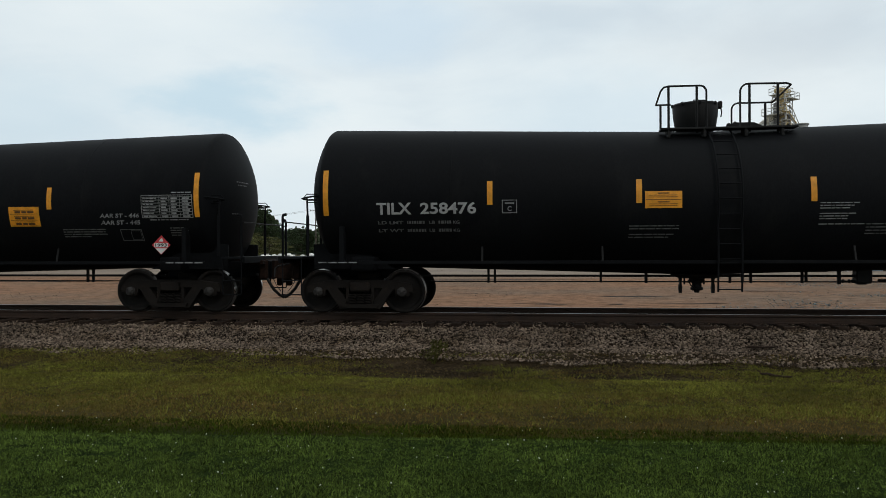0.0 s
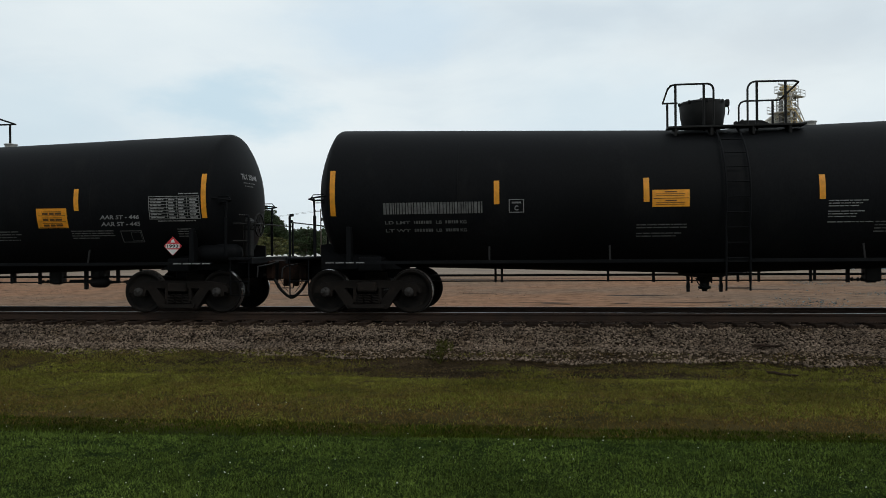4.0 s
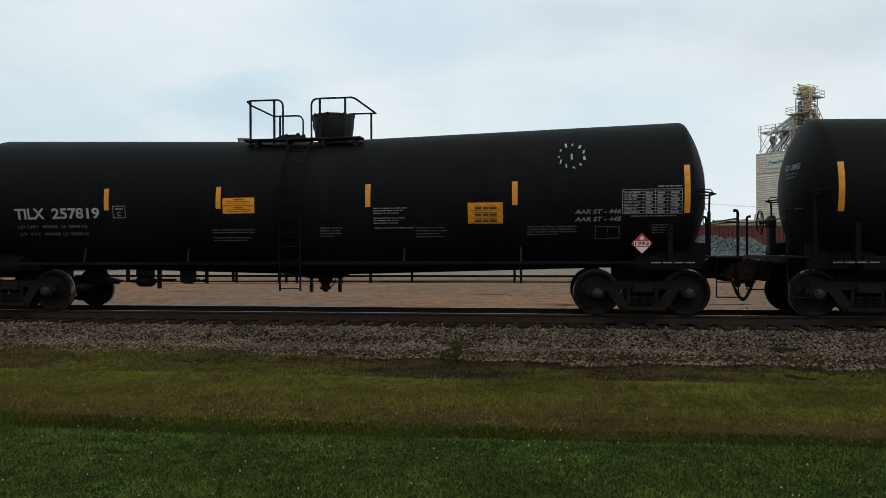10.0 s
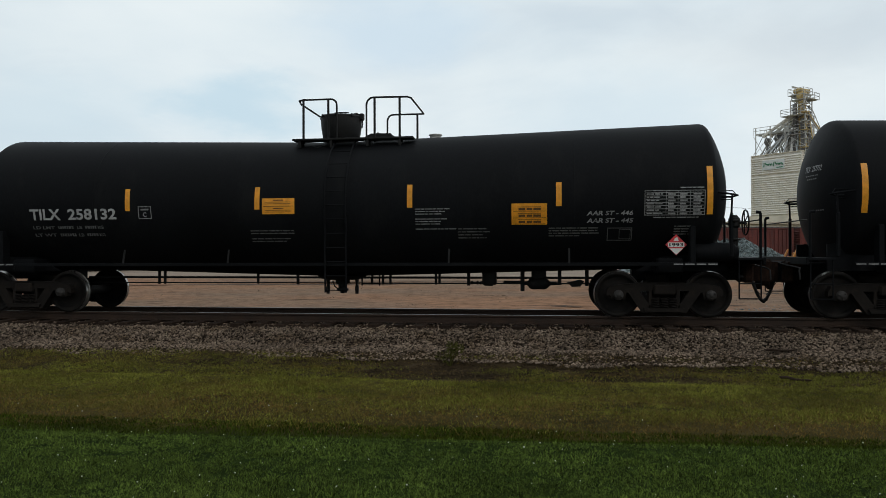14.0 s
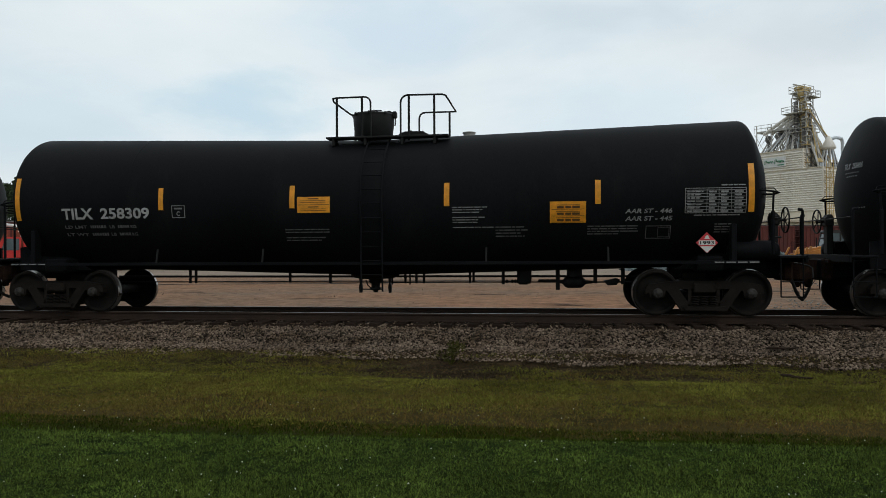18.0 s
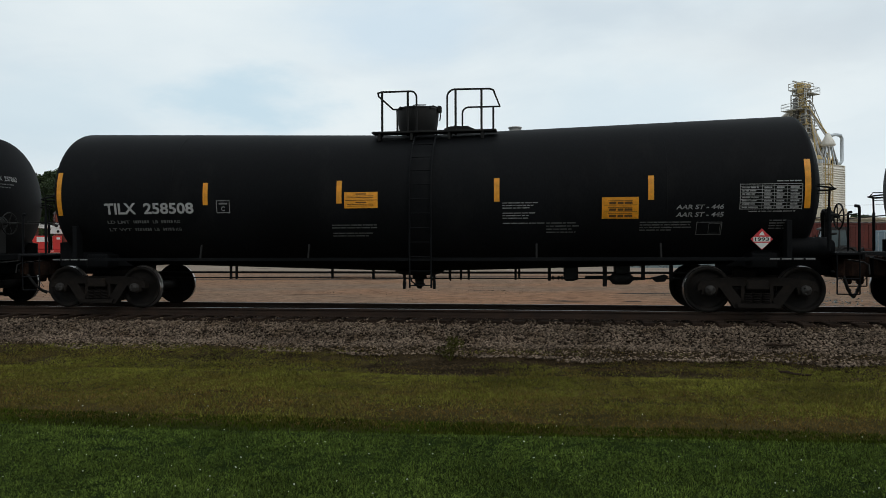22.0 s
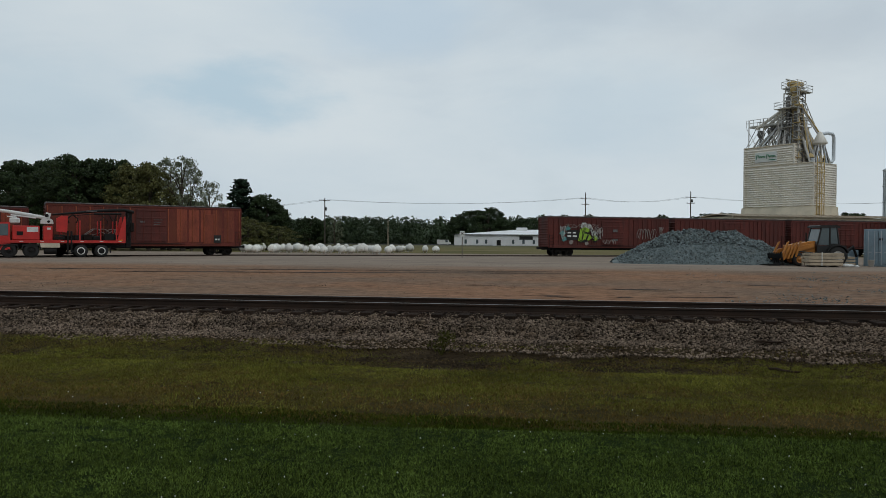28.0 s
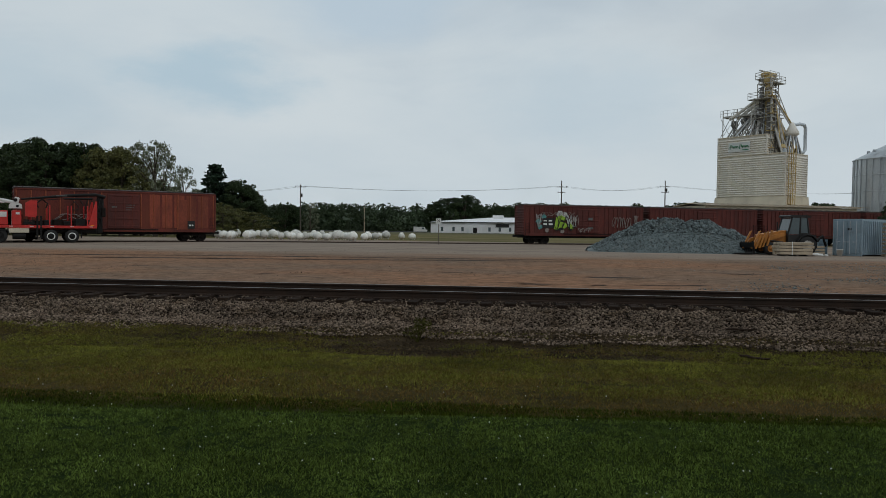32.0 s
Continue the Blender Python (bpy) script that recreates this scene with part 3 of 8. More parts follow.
HEAD_X, HEAD_D, BODY_DX = 7.69, 0.55, 0.09
CROWN_R, KNUCKLE_R = 2.65, 0.15  # dished end: shallow crown and tight knuckle


def tank_axis(x):
    return 2.285 + 0.026 * min(abs(x - BODY_DX), HEAD_X)


def tank_radius(x):
    a = abs(x - BODY_DX) - HEAD_X
    if a <= 0:
        return TANK_R
    d = CROWN_R - HEAD_D + a
    if d >= CROWN_R:
        return 0.0
    crown = math.sqrt(CROWN_R ** 2 - d * d)
    if a < KNUCKLE_R and crown > (TANK_R - KNUCKLE_R) * CROWN_R / (CROWN_R - KNUCKLE_R):
        return TANK_R - KNUCKLE_R + math.sqrt(max(0.0, KNUCKLE_R ** 2 - a * a))
    return crown


def on_tank(x, z, off=0.007):
    """A point of the near flank of the tank, off the steel by a little."""
    r = tank_radius(x) + off
    dz = z - tank_axis(x)
    return (x, -math.sqrt(max(0.0001, r * r - dz * dz)), z)


def on_head(d, y, z, off=0.012):
    """A point of the domed tank end; d: which end."""
    q = y * y + (z - tank_axis(d * 9)) ** 2
    return (d * (HEAD_X + HEAD_D - CROWN_R + math.sqrt(CROWN_R ** 2 - q) + off) + BODY_DX, y, z)


def head_text(s, text, d, y0, y1, z0, z1):
    v, fs, w = TEXTS[text]
    s.add([on_head(d, y0 + (y1 - y0) * a / w, z0 + (z1 - z0) * b) for a, b in v], fs)
    return s


def patch(s, x0, x1, z0, z1, off=0.007, nx=1, nz=5, lean=0.0):
    """A thin skin on the flank between two stations and two heights."""
    vs = [on_tank(x0 + (x1 - x0) * i / nx + lean * (j / nz - 0.5), z0 + (z1 - z0) * j / nz, off) for j in range(nz + 1) for i in range(nx + 1)]
    w = nx + 1
    s.add(vs, [(j * w + i, j * w + i + 1, (j + 1) * w + i + 1, (j + 1) * w + i) for j in range(nz) for i in range(nx)])
    return s


def stencil(s, text, x0, x1, z0, z1, off=0.012, slant=0.0):
    v, fs, w = TEXTS[text]
    s.add([on_tank(x0 + (x1 - x0) * a / w + slant * b, z0 + (z1 - z0) * b, off) for a, b in v], fs)
    return s


def word_lines(s, x0, x1, z_top, rows, seed, pitch=0.075, height=0.035):
    """Lines of small unreadable stencils, a bar for each word; rows are lengths from 0 to 1, 0 leaves a gap."""
    rng = random.Random(seed)
    height *= 0.62 if height < 0.045 else 1.0
    for i, share in enumerate(rows):
        x, end, z = x0, x0 + (x1 - x0) * share, z_top - i * pitch
        while x < end - 0.03:
            w = min(rng.uniform(0.022, 0.06) if height > 0.045 else rng.uniform(0.04, 0.22), end - x)
            patch(s, x, x + w, z - height, z, nz=1)
            x += w + (0.016 if height > 0.045 else 0.017)
    return s


def frame_on(s, x0, x1, z0, z1, t=0.014):
    patch(s, x0, x1, z0, z0 + t, nz=1)
    patch(s, x0, x1, z1 - t, z1, nz=1)
    patch(s, x0, x0 + t, z0 + t, z1 - t, nz=4)
    patch(s, x1 - t, x1, z0 + t, z1 - t, nz=4)
    return s


def wheel_meshes():
    w = Shape()
    prof = [(0.0, -0.03), (0.11, -0.03), (0.125, -0.02), (0.2, 0.0), (0.34, -0.012), (0.375, -0.03), (0.385, -0.068), (0.445, -0.07), (0.457, -0.06),
            (0.46, 0.04), (0.472, 0.052), (0.482, 0.062), (0.482, 0.074), (0.47, 0.084), (0.39, 0.084), (0.375, 0.05), (0.33, 0.035), (0.2, 0.045), (0.12, 0.06), (0.0, 0.06)]
    w.lathe(prof, 40, "y")
    tread = Shape().lathe([(0.4575, -0.058), (0.4615, 0.04), (0.4725, 0.051)], 40, "y")
    cap = Shape().lathe([(0.0, -0.12), (0.045, -0.12), (0.05, -0.112), (0.088, -0.112), (0.096, -0.1), (0.1, -0.02), (0.112, -0.015), (0.115, 0.05), (0.09, 0.08)], 20, "y")
    for i in range(3):
        t = 2 * math.pi * i / 3 + 0.4
        cap.lathe([(0.0, -0.132), (0.016, -0.13), (0.017, -0.108)], 6, "y", (0.066 * math.cos(t), 0, 0.066 * math.sin(t)))
    axle = Shape().tube([(0, -1.06, 0), (0, -0.75, 0), (0, -0.7, 0), (0, 0.7, 0), (0, 0.75, 0), (0, 1.06, 0)], [0.08, 0.08, 0.1, 0.1, 0.08, 0.08], 14)
    return (w.mesh("wheel", WHEELM), tread.mesh("tread", TREAD), cap.mesh("bearing_cap", CAPM), axle.mesh("wheelset", WHEELM))


WHEEL_ME, TREAD_ME, CAP_ME, AXLE_ME = wheel_meshes()


def side_frame_mesh():
    """Cast side frame with its arched top, two windows and pedestal jaws, seen from the side; along y 0.16 thick."""
    s = Shape()
    top = [(-1.12, 0.54), (-1.06, 0.63), (-0.7, 0.68), (-0.4, 0.7), (0.4, 0.7), (0.7, 0.68), (1.06, 0.63), (1.12, 0.54)]
    low = [(1.12, 0.44), (0.9, 0.5), (0.72, 0.5), (0.62, 0.54), (-0.62, 0.54), (-0.72, 0.5), (-0.9, 0.5), (-1.12, 0.44)]
    s.prism(top + low, 0.16, "xz", -0.08)
    for d in (-1, 1):
        s.prism([(d * 0.74, 0.56), (d * 0.5, 0.56), (d * 0.27, 0.24), (d * 0.27, 0.1), (d * 0.42, 0.1), (d * 0.52, 0.24)], 0.17, "xz", -0.075)
        s.prism([(d * 0.3, 0.56), (d * 0.24, 0.56), (d * 0.22, 0.2), (d * 0.3, 0.2)], 0.15, "xz", -0.075)
        s.prism([(d * 1.05, 0.56), (d * 0.72, 0.56), (d * 0.76, 0.38), (d * 0.8, 0.36), (d * 0.8, 0.5), (d * 0.98, 0.5), (d * 0.98, 0.36), (d * 1.04, 0.38)], 0.17, "xz", -0.085)
    s.prism([(-0.4, 0.2), (-0.36, 0.12), (0.36, 0.12), (0.4, 0.2)], 0.24, "xz", -0.12)
    return s.mesh("side_frame", TRUCKM)


def spring_mesh():
    s = Shape()
    pts = [(0.078 * math.cos(a), -0.05 + 0.078 * math.sin(a), 0.2 + 0.2 * i / 60) for i in range(61) for a in [i * 2 * math.pi * 6 / 60]]
    s.tube(pts, 0.012, 5)
    return s.mesh("coil_spring", TRUCKM)


FRAME_ME, SPRING_ME = side_frame_mesh(), spring_mesh()


def tank_mesh():
    xs = [HEAD_X + KNUCKLE_R * math.sin(math.pi / 2 * i / 6) * 0.75 for i in range(7)]
    xs += [HEAD_X + HEAD_D - CROWN_R + math.sqrt(CROWN_R ** 2 - r * r) for r in (1.37, 1.3, 1.2, 1.05, 0.88, 0.7, 0.5, 0.3, 0.12)] + [HEAD_X + HEAD_D]
    st = [-x for x in xs[::-1]] + [-7.5 + 0.7 * i for i in range(1, 11)] + [-0.02, 0.02] + [7.5 - 0.7 * i for i in range(10, 0, -1)] + xs
    st = [x + BODY_DX for x in st]
    n = 72
    vs, fs = [], []
    for x in st:
        r, zc = tank_radius(x), tank_axis(x)
        for k in range(n):
            t = 2 * math.pi * k / n
            vs.append((x, r * math.cos(t), zc + r * math.sin(t)))
    for i in range(len(st) - 1):
        for k in range(n):
            fs.append((i * n + k, i * n + (k + 1) % n, (i + 1) * n + (k + 1) % n, (i + 1) * n + k))
    return Shape().add(vs, fs, True).mesh("tank", TANK)


TANK_ME = tank_mesh()


def seam(x):
    r, zc = TANK_R, tank_axis(x)
    return Shape().lathe([(r - 0.01, x - 0.02), (r + 0.0015, x - 0.014), (r + 0.0015, x + 0.014), (r - 0.01, x + 0.02)], 64, "x", (0, 0, zc))


def arc(c, r, a0, a1, n, plane):
    """Points of a bend; plane 'xz' or 'yz'."""
    out = []
    for i in range(n + 1):
        t = radians(a0 + (a1 - a0) * i / n)
        d = (r * math.cos(t), r * math.sin(t))
        out.append((c[0] + d[0], c[1], c[2] + d[1]) if plane == "xz" else (c[0], c[1] + d[0], c[2] + d[1]))
    return out


def add_truck(car, x0, flip):
    for i, dx in enumerate((-AXLE / 2, AXLE / 2)):
        ws = part("wheelset", AXLE_ME, WHEELM, car, at=pose(x0 + dx, 0, 0.457))
        for side in (-1, 1):
            turn = 0 if side < 0 else 180
            wh = part("wheel", WHEEL_ME, WHEELM, ws, at=pose(0, side * 0.79, 0, 0, 0, turn))
            part("tread", TREAD_ME, TREAD, ws, "polished running surface", at=pose(0, side * 0.79, 0, 0, 0, turn))
            part("bearing_cap", CAP_ME, CAPM, ws, at=pose(0, side * 1.04, 0, 0, 0, turn))
    for side in (-1, 1):
        fr = part("side_frame", FRAME_ME, TRUCKM, car, at=pose(x0, side * 1.0, 0, 0, 0, 0 if side < 0 else 180))
        for cx in (-0.17, 0.0, 0.17):
            if side < 0:
                part("coil_spring", SPRING_ME, TRUCKM, fr, at=pose(cx, 0, 0))
    bol = Shape().box((x0, 0, 0.56), (0.42, 2.3, 0.2), 0.03)
    bol.box((x0, 0, 0.75), (0.5, 0.5, 0.2), 0.03)
    # filler block added so no daylight shows behind the springs
    bol.box((x0, 0, 0.3), (0.46, 1.7, 0.34), 0.02)
    for dx in (-0.55, 0.55):
        bol.tube([(x0 + dx, -0.75, 0.42), (x0 + dx, 0.75, 0.42)], 0.05, 6)
        for d in (-1, 1):
            bol.box((x0 + dx * 0.84, d * 0.75, 0.42), (0.07, 0.14, 0.3), 0.02)
    part("bolster", bol, TRUCKM, car)


def tank_car(first, bent, name):
    """A black tank car; first: manway ahead of the valve housing as seen, brake gear at the far end of it."""
    F = Matrix.Translation((BODY_DX, 0, 0)) @ (Matrix.Identity(4) if first else Matrix.Rotation(math.pi, 4, "Z"))
    TOP = Matrix.Translation((-0.12 if first else 0.31, 0, 0.0)) @ F
    car = thing("tank_car", "long black tank car with yellow reflector stripes", "tank car", "tank cars of the passing train")

    def hw(n, s, m, label="", parent=None, top=False):
        return part(n, s.turned(TOP if top else F), m, parent or car, label)

    tank = part("tank", TANK_ME, TANK, car)
    for x in (-5.1, 5.1):
        hw("weld_seam", seam(x), TANK, parent=tank)
    for x0 in (-TRUCK_X, TRUCK_X):
        add_truck(car, x0, first)
    for d in (-1, 1):
        # stub sill, draft gear, coupler, air hose, platform and cradle
        s = Shape().box((d * 7.6, 0, 0.9), (2.5, 0.34, 0.36), 0.02)
        s.box((d * 6.957, 0, 1.04), (0.5, 2.5, 0.3), 0.03)
        s.box((d * 8.72, 0, 0.9), (0.12, 0.62, 0.42), 0.02)
        hw("stub_sill", s, TANK)
        for yy in (-1, 1):
            c = Shape().prism([(d * 6.35, 0.93), (d * 8.1, 0.93), (d * 8.1, 1.45), (d * 7.6, 1.5), (d * 6.9, 1.25)], 0.05, "xz", yy * 0.86)
            hw("saddle_plate", c, TANK)
        k = Shape().box((d * 8.66, 0, 0.9), (0.22, 0.72, 0.46), 0.05)
        k.box((d * 8.58, 0, 1.06), (0.3, 1.1, 0.1), 0.02)
        k.tube([(d * 8.6, 0, 0.88), (d * 8.86, 0, 0.88)], 0.1, 10)
        # head with guard arm and knuckle, hanging lock, lift pin
        k.prism([(d * 8.8, -0.17), (d * 8.92, -0.25), (d * 9.12, -0.24), (d * 9.14, -0.12), (d * 9.02, -0.06), (d * 9.0, 0.05), (d * 9.1, 0.12), (d * 9.06, 0.22), (d * 8.9, 0.24), (d * 8.8, 0.16)], 0.4, "xy", 0.7)
        k.lathe([(0.0, 0.6), (0.07, 0.61), (0.085, 0.68), (0.085, 1.08), (0.06, 1.12), (0.0, 1.13)], 10, "z", (d * 9.03, -0.14, 0))
        k.box((d * 8.93, -0.02, 0.62), (0.12, 0.16, 0.18), 0.03)
        k.box((d * 8.95, 0, 1.08), (0.12, 0.1, 0.14), 0.03)
        hw("coupler", k, COUPLER)
        lv = Shape().tube([(d * 8.94, 0, 1.02), (d * 8.8, -0.1, 1.08), (d * 8.74, -0.5, 1.04), (d * 8.74, -1.28, 1.0), (d * 8.78, -1.36, 0.96), (d * 8.78, -1.4, 0.78)], 0.016, 5)
        hw("uncoupling_lever", lv, STEEL)
        hs = [(d * 8.5, -0.3 * d, 0.8), (d * 8.62, -0.3 * d, 0.78), (d * 8.74, -0.29 * d, 0.71), (d * 8.79, -0.26 * d, 0.6), (d * 8.86, -0.19 * d, 0.45), (d * 8.96, -0.09 * d, 0.32), (d * 9.045, -0.02 * d, 0.27)]
        ho = Shape().tube(hs, [0.03, 0.03, 0.034, 0.034, 0.034, 0.034, 0.04], 8)
        ho.box((d * 8.64, -0.3 * d, 0.78), (0.1, 0.09, 0.13), 0.02)
        ho.tube([(d * 8.78, 0.0, 0.68), (d * 8.88, -0.04 * d, 0.52), (d * 8.98, -0.06 * d, 0.4)], 0.008, 4)
        hw("air_hose", ho, RUBBER)
        pl = Shape().box((d * 8.42, 0, 1.17), (0.5, 2.9, 0.05), 0.01)
        pl.box((d * 8.66, 0, 1.13), (0.05, 2.9, 0.14), 0.008)
        hw("end_platform", pl, TANK)
        for yy in (-1, 1):
            st = Shape()
            for xx in (8.2, 8.6):
                st.tube([(d * xx, yy * 1.42, 1.15), (d * xx, yy * 1.42, 0.41)], 0.014, 6)
            for zz in (0.41, 0.7):
                st.tube([(d * 8.2, yy * 1.42, zz), (d * 8.6, yy * 1.42, zz)], 0.014, 6)
            hw("sill_step", st, TANK)
            if bent and yy > 0:
                continue
            if bent:
                # bent end rail tied back to the tank, with a raking stay
                po = Shape().tube([(d * 8.78, yy * 1.38, 1.15), (d * 8.78, yy * 1.38, 1.98), (d * 8.73, yy * 1.38, 2.06), (d * 8.52, yy * 1.38, 2.14), (d * 8.2, yy * 1.36, 2.24)], 0.022, 6)
                po.tube([(d * 8.71, yy * 1.38, 1.15), (d * 8.56, yy * 1.38, 2.12)], 0.02, 6)
                hw("end_rail_post", po, TANK)
                continue
            po = Shape().tube([(d * 8.6, yy * 1.4, 1.15), (d * 8.6, yy * 1.4, 2.03), (d * 8.59, yy * 1.4, 2.06), (d * 8.52, yy * 1.4, 2.07)], [0.027, 0.027, 0.03, 0.03], 8)
            hw("corner_post", po, TANK)
            hp = Shape().box((d * 8.08, yy * 1.36, 1.63), (0.065, 0.05, 0.86), 0.02)
            hp.tube([(d * 8.08, yy * 1.36, 2.03), (d * 8.1, yy * 1.34, 2.4)], 0.02, 6)
            hw("hook_post", hp, TANK)
            gr = Shape().tube([(d * 7.55, yy * 1.49, 2.47), (d * 7.85, yy * 1.42, 2.45), (d * 8.1, yy * 1.36, 2.42), (d * 8.21, yy * 1.33, 2.4), (d * 8.1, yy * 1.3, 2.37), (d * 7.88, yy * 1.22, 2.38)], 0.02, 6)
            gr.tube([(d * 7.8, yy * 1.3, 2.49), (d * 8.12, yy * 1.3, 2.49), (d * 8.17, yy * 1.32, 2.42)], 0.011, 5)
            gr.tube([(d * 7.85, yy * 1.28, 2.32), (d * 8.1, yy * 1.3, 2.32)], 0.009, 5)
            hw("end_grab_iron", gr, TANK)
        rl = Shape().tube([(d * 8.6, -1.3, 1.92), (d * 8.6, 1.3, 1.92)], 0.014, 6)
        hw("end_rail", rl, STEEL)
        for yy in (-1, 1):
            hw("side_bolster_post", Shape().box((d * 7.35, yy * 1.33, 1.45), (0.1, 0.22, 0.72), 0.01), TANK)
    for yy in (-1, 1):
        s = Shape().box((0, yy * 1.44, 1.09), (15.6, 0.1, 0.035), 0.006)
        s.box((0, yy * 1.485, 1.075), (15.6, 0.012, 0.06))
        hw("side_rail", s, TANK)
        for x in (-4.47, -2.1, 2.6, 5.0):
            hw("side_rail_brace", Shape().box((x, yy * 1.38, 1.22), (0.04, 0.03, 0.34), 0.006, Matrix.Rotation(radians(14 * yy), 3, "X")), STEEL)
    # ladder
    for yy in (-1, 1):
        lad = Shape()
        for xx in (0.06, 0.5):
            pts = [(xx, yy * 1.52, 0.5), (xx, yy * 1.55, 1.4)]
            for i in range(9):
                a = radians(-18 + 84 * i / 8)
                pts.append((xx, yy * 1.6 * math.cos(a), tank_axis(0) + 1.6 * math.sin(a)))
            lad.tube(pts, 0.02, 6)
        lo = hw("ladder", lad, TANK)
        far_rungs = Shape()
        for i in range(11):
            zz = 0.55 + 0.29 * i
            dz = zz - tank_axis(0)
            yv = 1.53 if zz < 1.6 else math.sqrt(max(0.04, 1.6 ** 2 - dz * dz))
            rg = Shape().tube([(0.06, yy * yv, zz), (0.5, yy * yv, zz)], 0.012, 6)
            if (yy < 0) == first:
                hw("rung", rg, TANK, parent=lo)
            else:
                far_rungs.add(rg.v, rg.f, True)
        if far_rungs.v:
            hw("rung_set", far_rungs, TANK, parent=lo)["kind"] = "stuff"
    # top platform, manway, valves, rails
    zt = 3.775
    pf = Shape().box((0.57, 0, zt + 0.005), (2.65, 0.06, 0.05), 0.006)
    for yy in (-0.72, 0.72):
        pf.box((0.57, yy, zt - 0.02), (2.65, 0.3, 0.04), 0.006)
        for xx in (-0.6, 0.1, 0.9, 1.6):
            pf.box((xx, yy, zt - 0.1), (0.06, 0.26, 0.2), 0.01)
    hw("top_platform", pf, STEEL, top=True)
    pad = Shape()
    hw("manway_nozzle", pad.lathe([(0.3, 3.7), (0.33, 3.76), (0.38, 3.84), (0.415, 3.9), (0.45, 4.12), (0.465, 4.34), (0.44, 4.38), (0.0, 4.4)], 28, "z", (0.1, 0, 0)), STEEL, top=True)
    lid = Shape().lathe([(0.0, 4.42), (0.3, 4.41), (0.46, 4.385), (0.475, 4.35)], 28, "z", (0.1, 0, 0))
    for i in range(8):
        t = 2 * math.pi * i / 8
        lid.box((0.1 + 0.47 * math.cos(t), 0.47 * math.sin(t), 4.36), (0.05, 0.05, 0.07), 0.012)
    lid.tube([(0.3, 0, 4.42), (0.45, 0, 4.45), (0.56, 0, 4.4)], 0.02, 6)
    lid.box((0.59, -0.05, 4.36), (0.09, 0.14, 0.15), 0.02)
    lid.tube([(0.6, -0.08, 4.32), (0.62, -0.1, 4.2), (0.6, -0.1, 4.1)], 0.014, 5)
    lid.tube([(0.0, -0.1, 4.4), (0.05, -0.1, 4.47), (0.3, -0.1, 4.46)], 0.012, 5)
    hw("manway_lid", lid, STEEL, top=True)
    vh = Shape().prism([(0.72, 3.78), (1.42, 3.78), (1.38, 3.88), (1.22, 3.95), (0.86, 3.95), (0.72, 3.9)], 0.52, "xz", -0.26)
    for xx, hh in ((0.8, 3.99), (0.93, 4.02), (1.08, 3.98), (1.2, 4.0)):
        vh.lathe([(0.05, 3.9), (0.05, hh - 0.03), (0.02, hh), (0.0, hh)], 10, "z", (xx, 0.05, 0))
    hw("valve_housing", vh, STEEL, top=True)
    hw("safety_vent", Shape().lathe([(0.13, 3.8), (0.13, 3.87), (0.15, 3.88), (0.15, 3.9), (0.0, 3.91)], 14, "z", (2.25, 0, 0.03)), LEGW, "pale round vent cap", top=True)
    near, far = -0.65 if first else 0.65, 0.65 if first else -0.65
    r1, r2 = zt + 0.88, zt + 0.75

    def low(x):
        return [(x, near, zt - 0.04), (x, near, r1 - 0.14)]

    if first:
        a = low(0.18) + arc((0.05, near, r1 - 0.13), 0.13, 0, 90, 5, "xz") + [(-0.58, near, r1), (-0.66, near, r1 - 0.02), (-0.69, near * 0.7, r1 - 0.05), (-0.6, far, r2), (-0.28, far, r2)]
        b = low(0.84) + arc((1.0, near, r1 - 0.15), 0.16, 180, 90, 5, "xz") + [(1.74, near, r1), (1.82, near, r1 - 0.03), (1.88, far, r2), (1.16, far, r2)] + arc((1.16, far, r2 - 0.14), 0.14, 90, 180, 4, "xz") + [(1.02, far, zt - 0.04)]
        stands = ((-0.57, near, r1), (-0.01, near, r1), (-0.5, far, r2)), ((1.02, near, r1), (1.57, near, r1), (1.73, far, r2))
    else:
        a = low(0.41) + arc((0.27, near, r1 - 0.14), 0.14, 0, 90, 5, "xz") + [(-0.5, near, r1), (-0.58, near, r1 - 0.03), (-0.72, far, r2 + 0.02), (-0.07, far, r2 + 0.02)]
        b = low(1.06) + arc((1.2, near, r1 - 0.14), 0.14, 180, 90, 5, "xz") + [(1.8, near, r1), (1.88, near, r1 - 0.02), (1.9, near * 0.7, r1 - 0.05), (1.77, far, r2 + 0.02), (1.19, far, r2 + 0.02)] + arc((1.19, far, r2 - 0.12), 0.14, 90, 180, 4, "xz") + [(1.05, far, zt - 0.04)]
        stands = ((0.22, near, r1), (-0.35, near, r1), (-0.61, far, r2)), ((1.26, near, r1), (1.81, near, r1), (1.62, far, r2))
    for line, posts in zip((a, b), stands):
        hr = Shape().tube(line, 0.021, 6)
        for xx, yv, zz in posts:
            hr.tube([(xx, yv, zt - 0.08), (xx, yv, zz)], 0.026, 6)
        hw("handrail", hr, STEEL, top=True)
    # bottom outlet with skids, pipes and hangers
    ol = Shape().lathe([(0.56, 0.8), (0.5, 0.74), (0.36, 0.71), (0.16, 0.7), (0.16, 0.62), (0.1, 0.6), (0.1, 0.52), (0.13, 0.51), (0.13, 0.46), (0.06, 0.44), (0.05, 0.4), (0.0, 0.4)], 16, "z", (0.0, 0, 0))
    for xx in (-0.34, 0.33):
        ol.prism([(xx - 0.035, 0.76), (xx + 0.035, 0.76), (xx + 0.02, 0.6), (xx + 0.035, 0.52), (xx + 0.025, 0.39), (xx - 0.025, 0.39), (xx - 0.035, 0.52), (xx - 0.02, 0.6)], 0.1, "xz", -0.05)
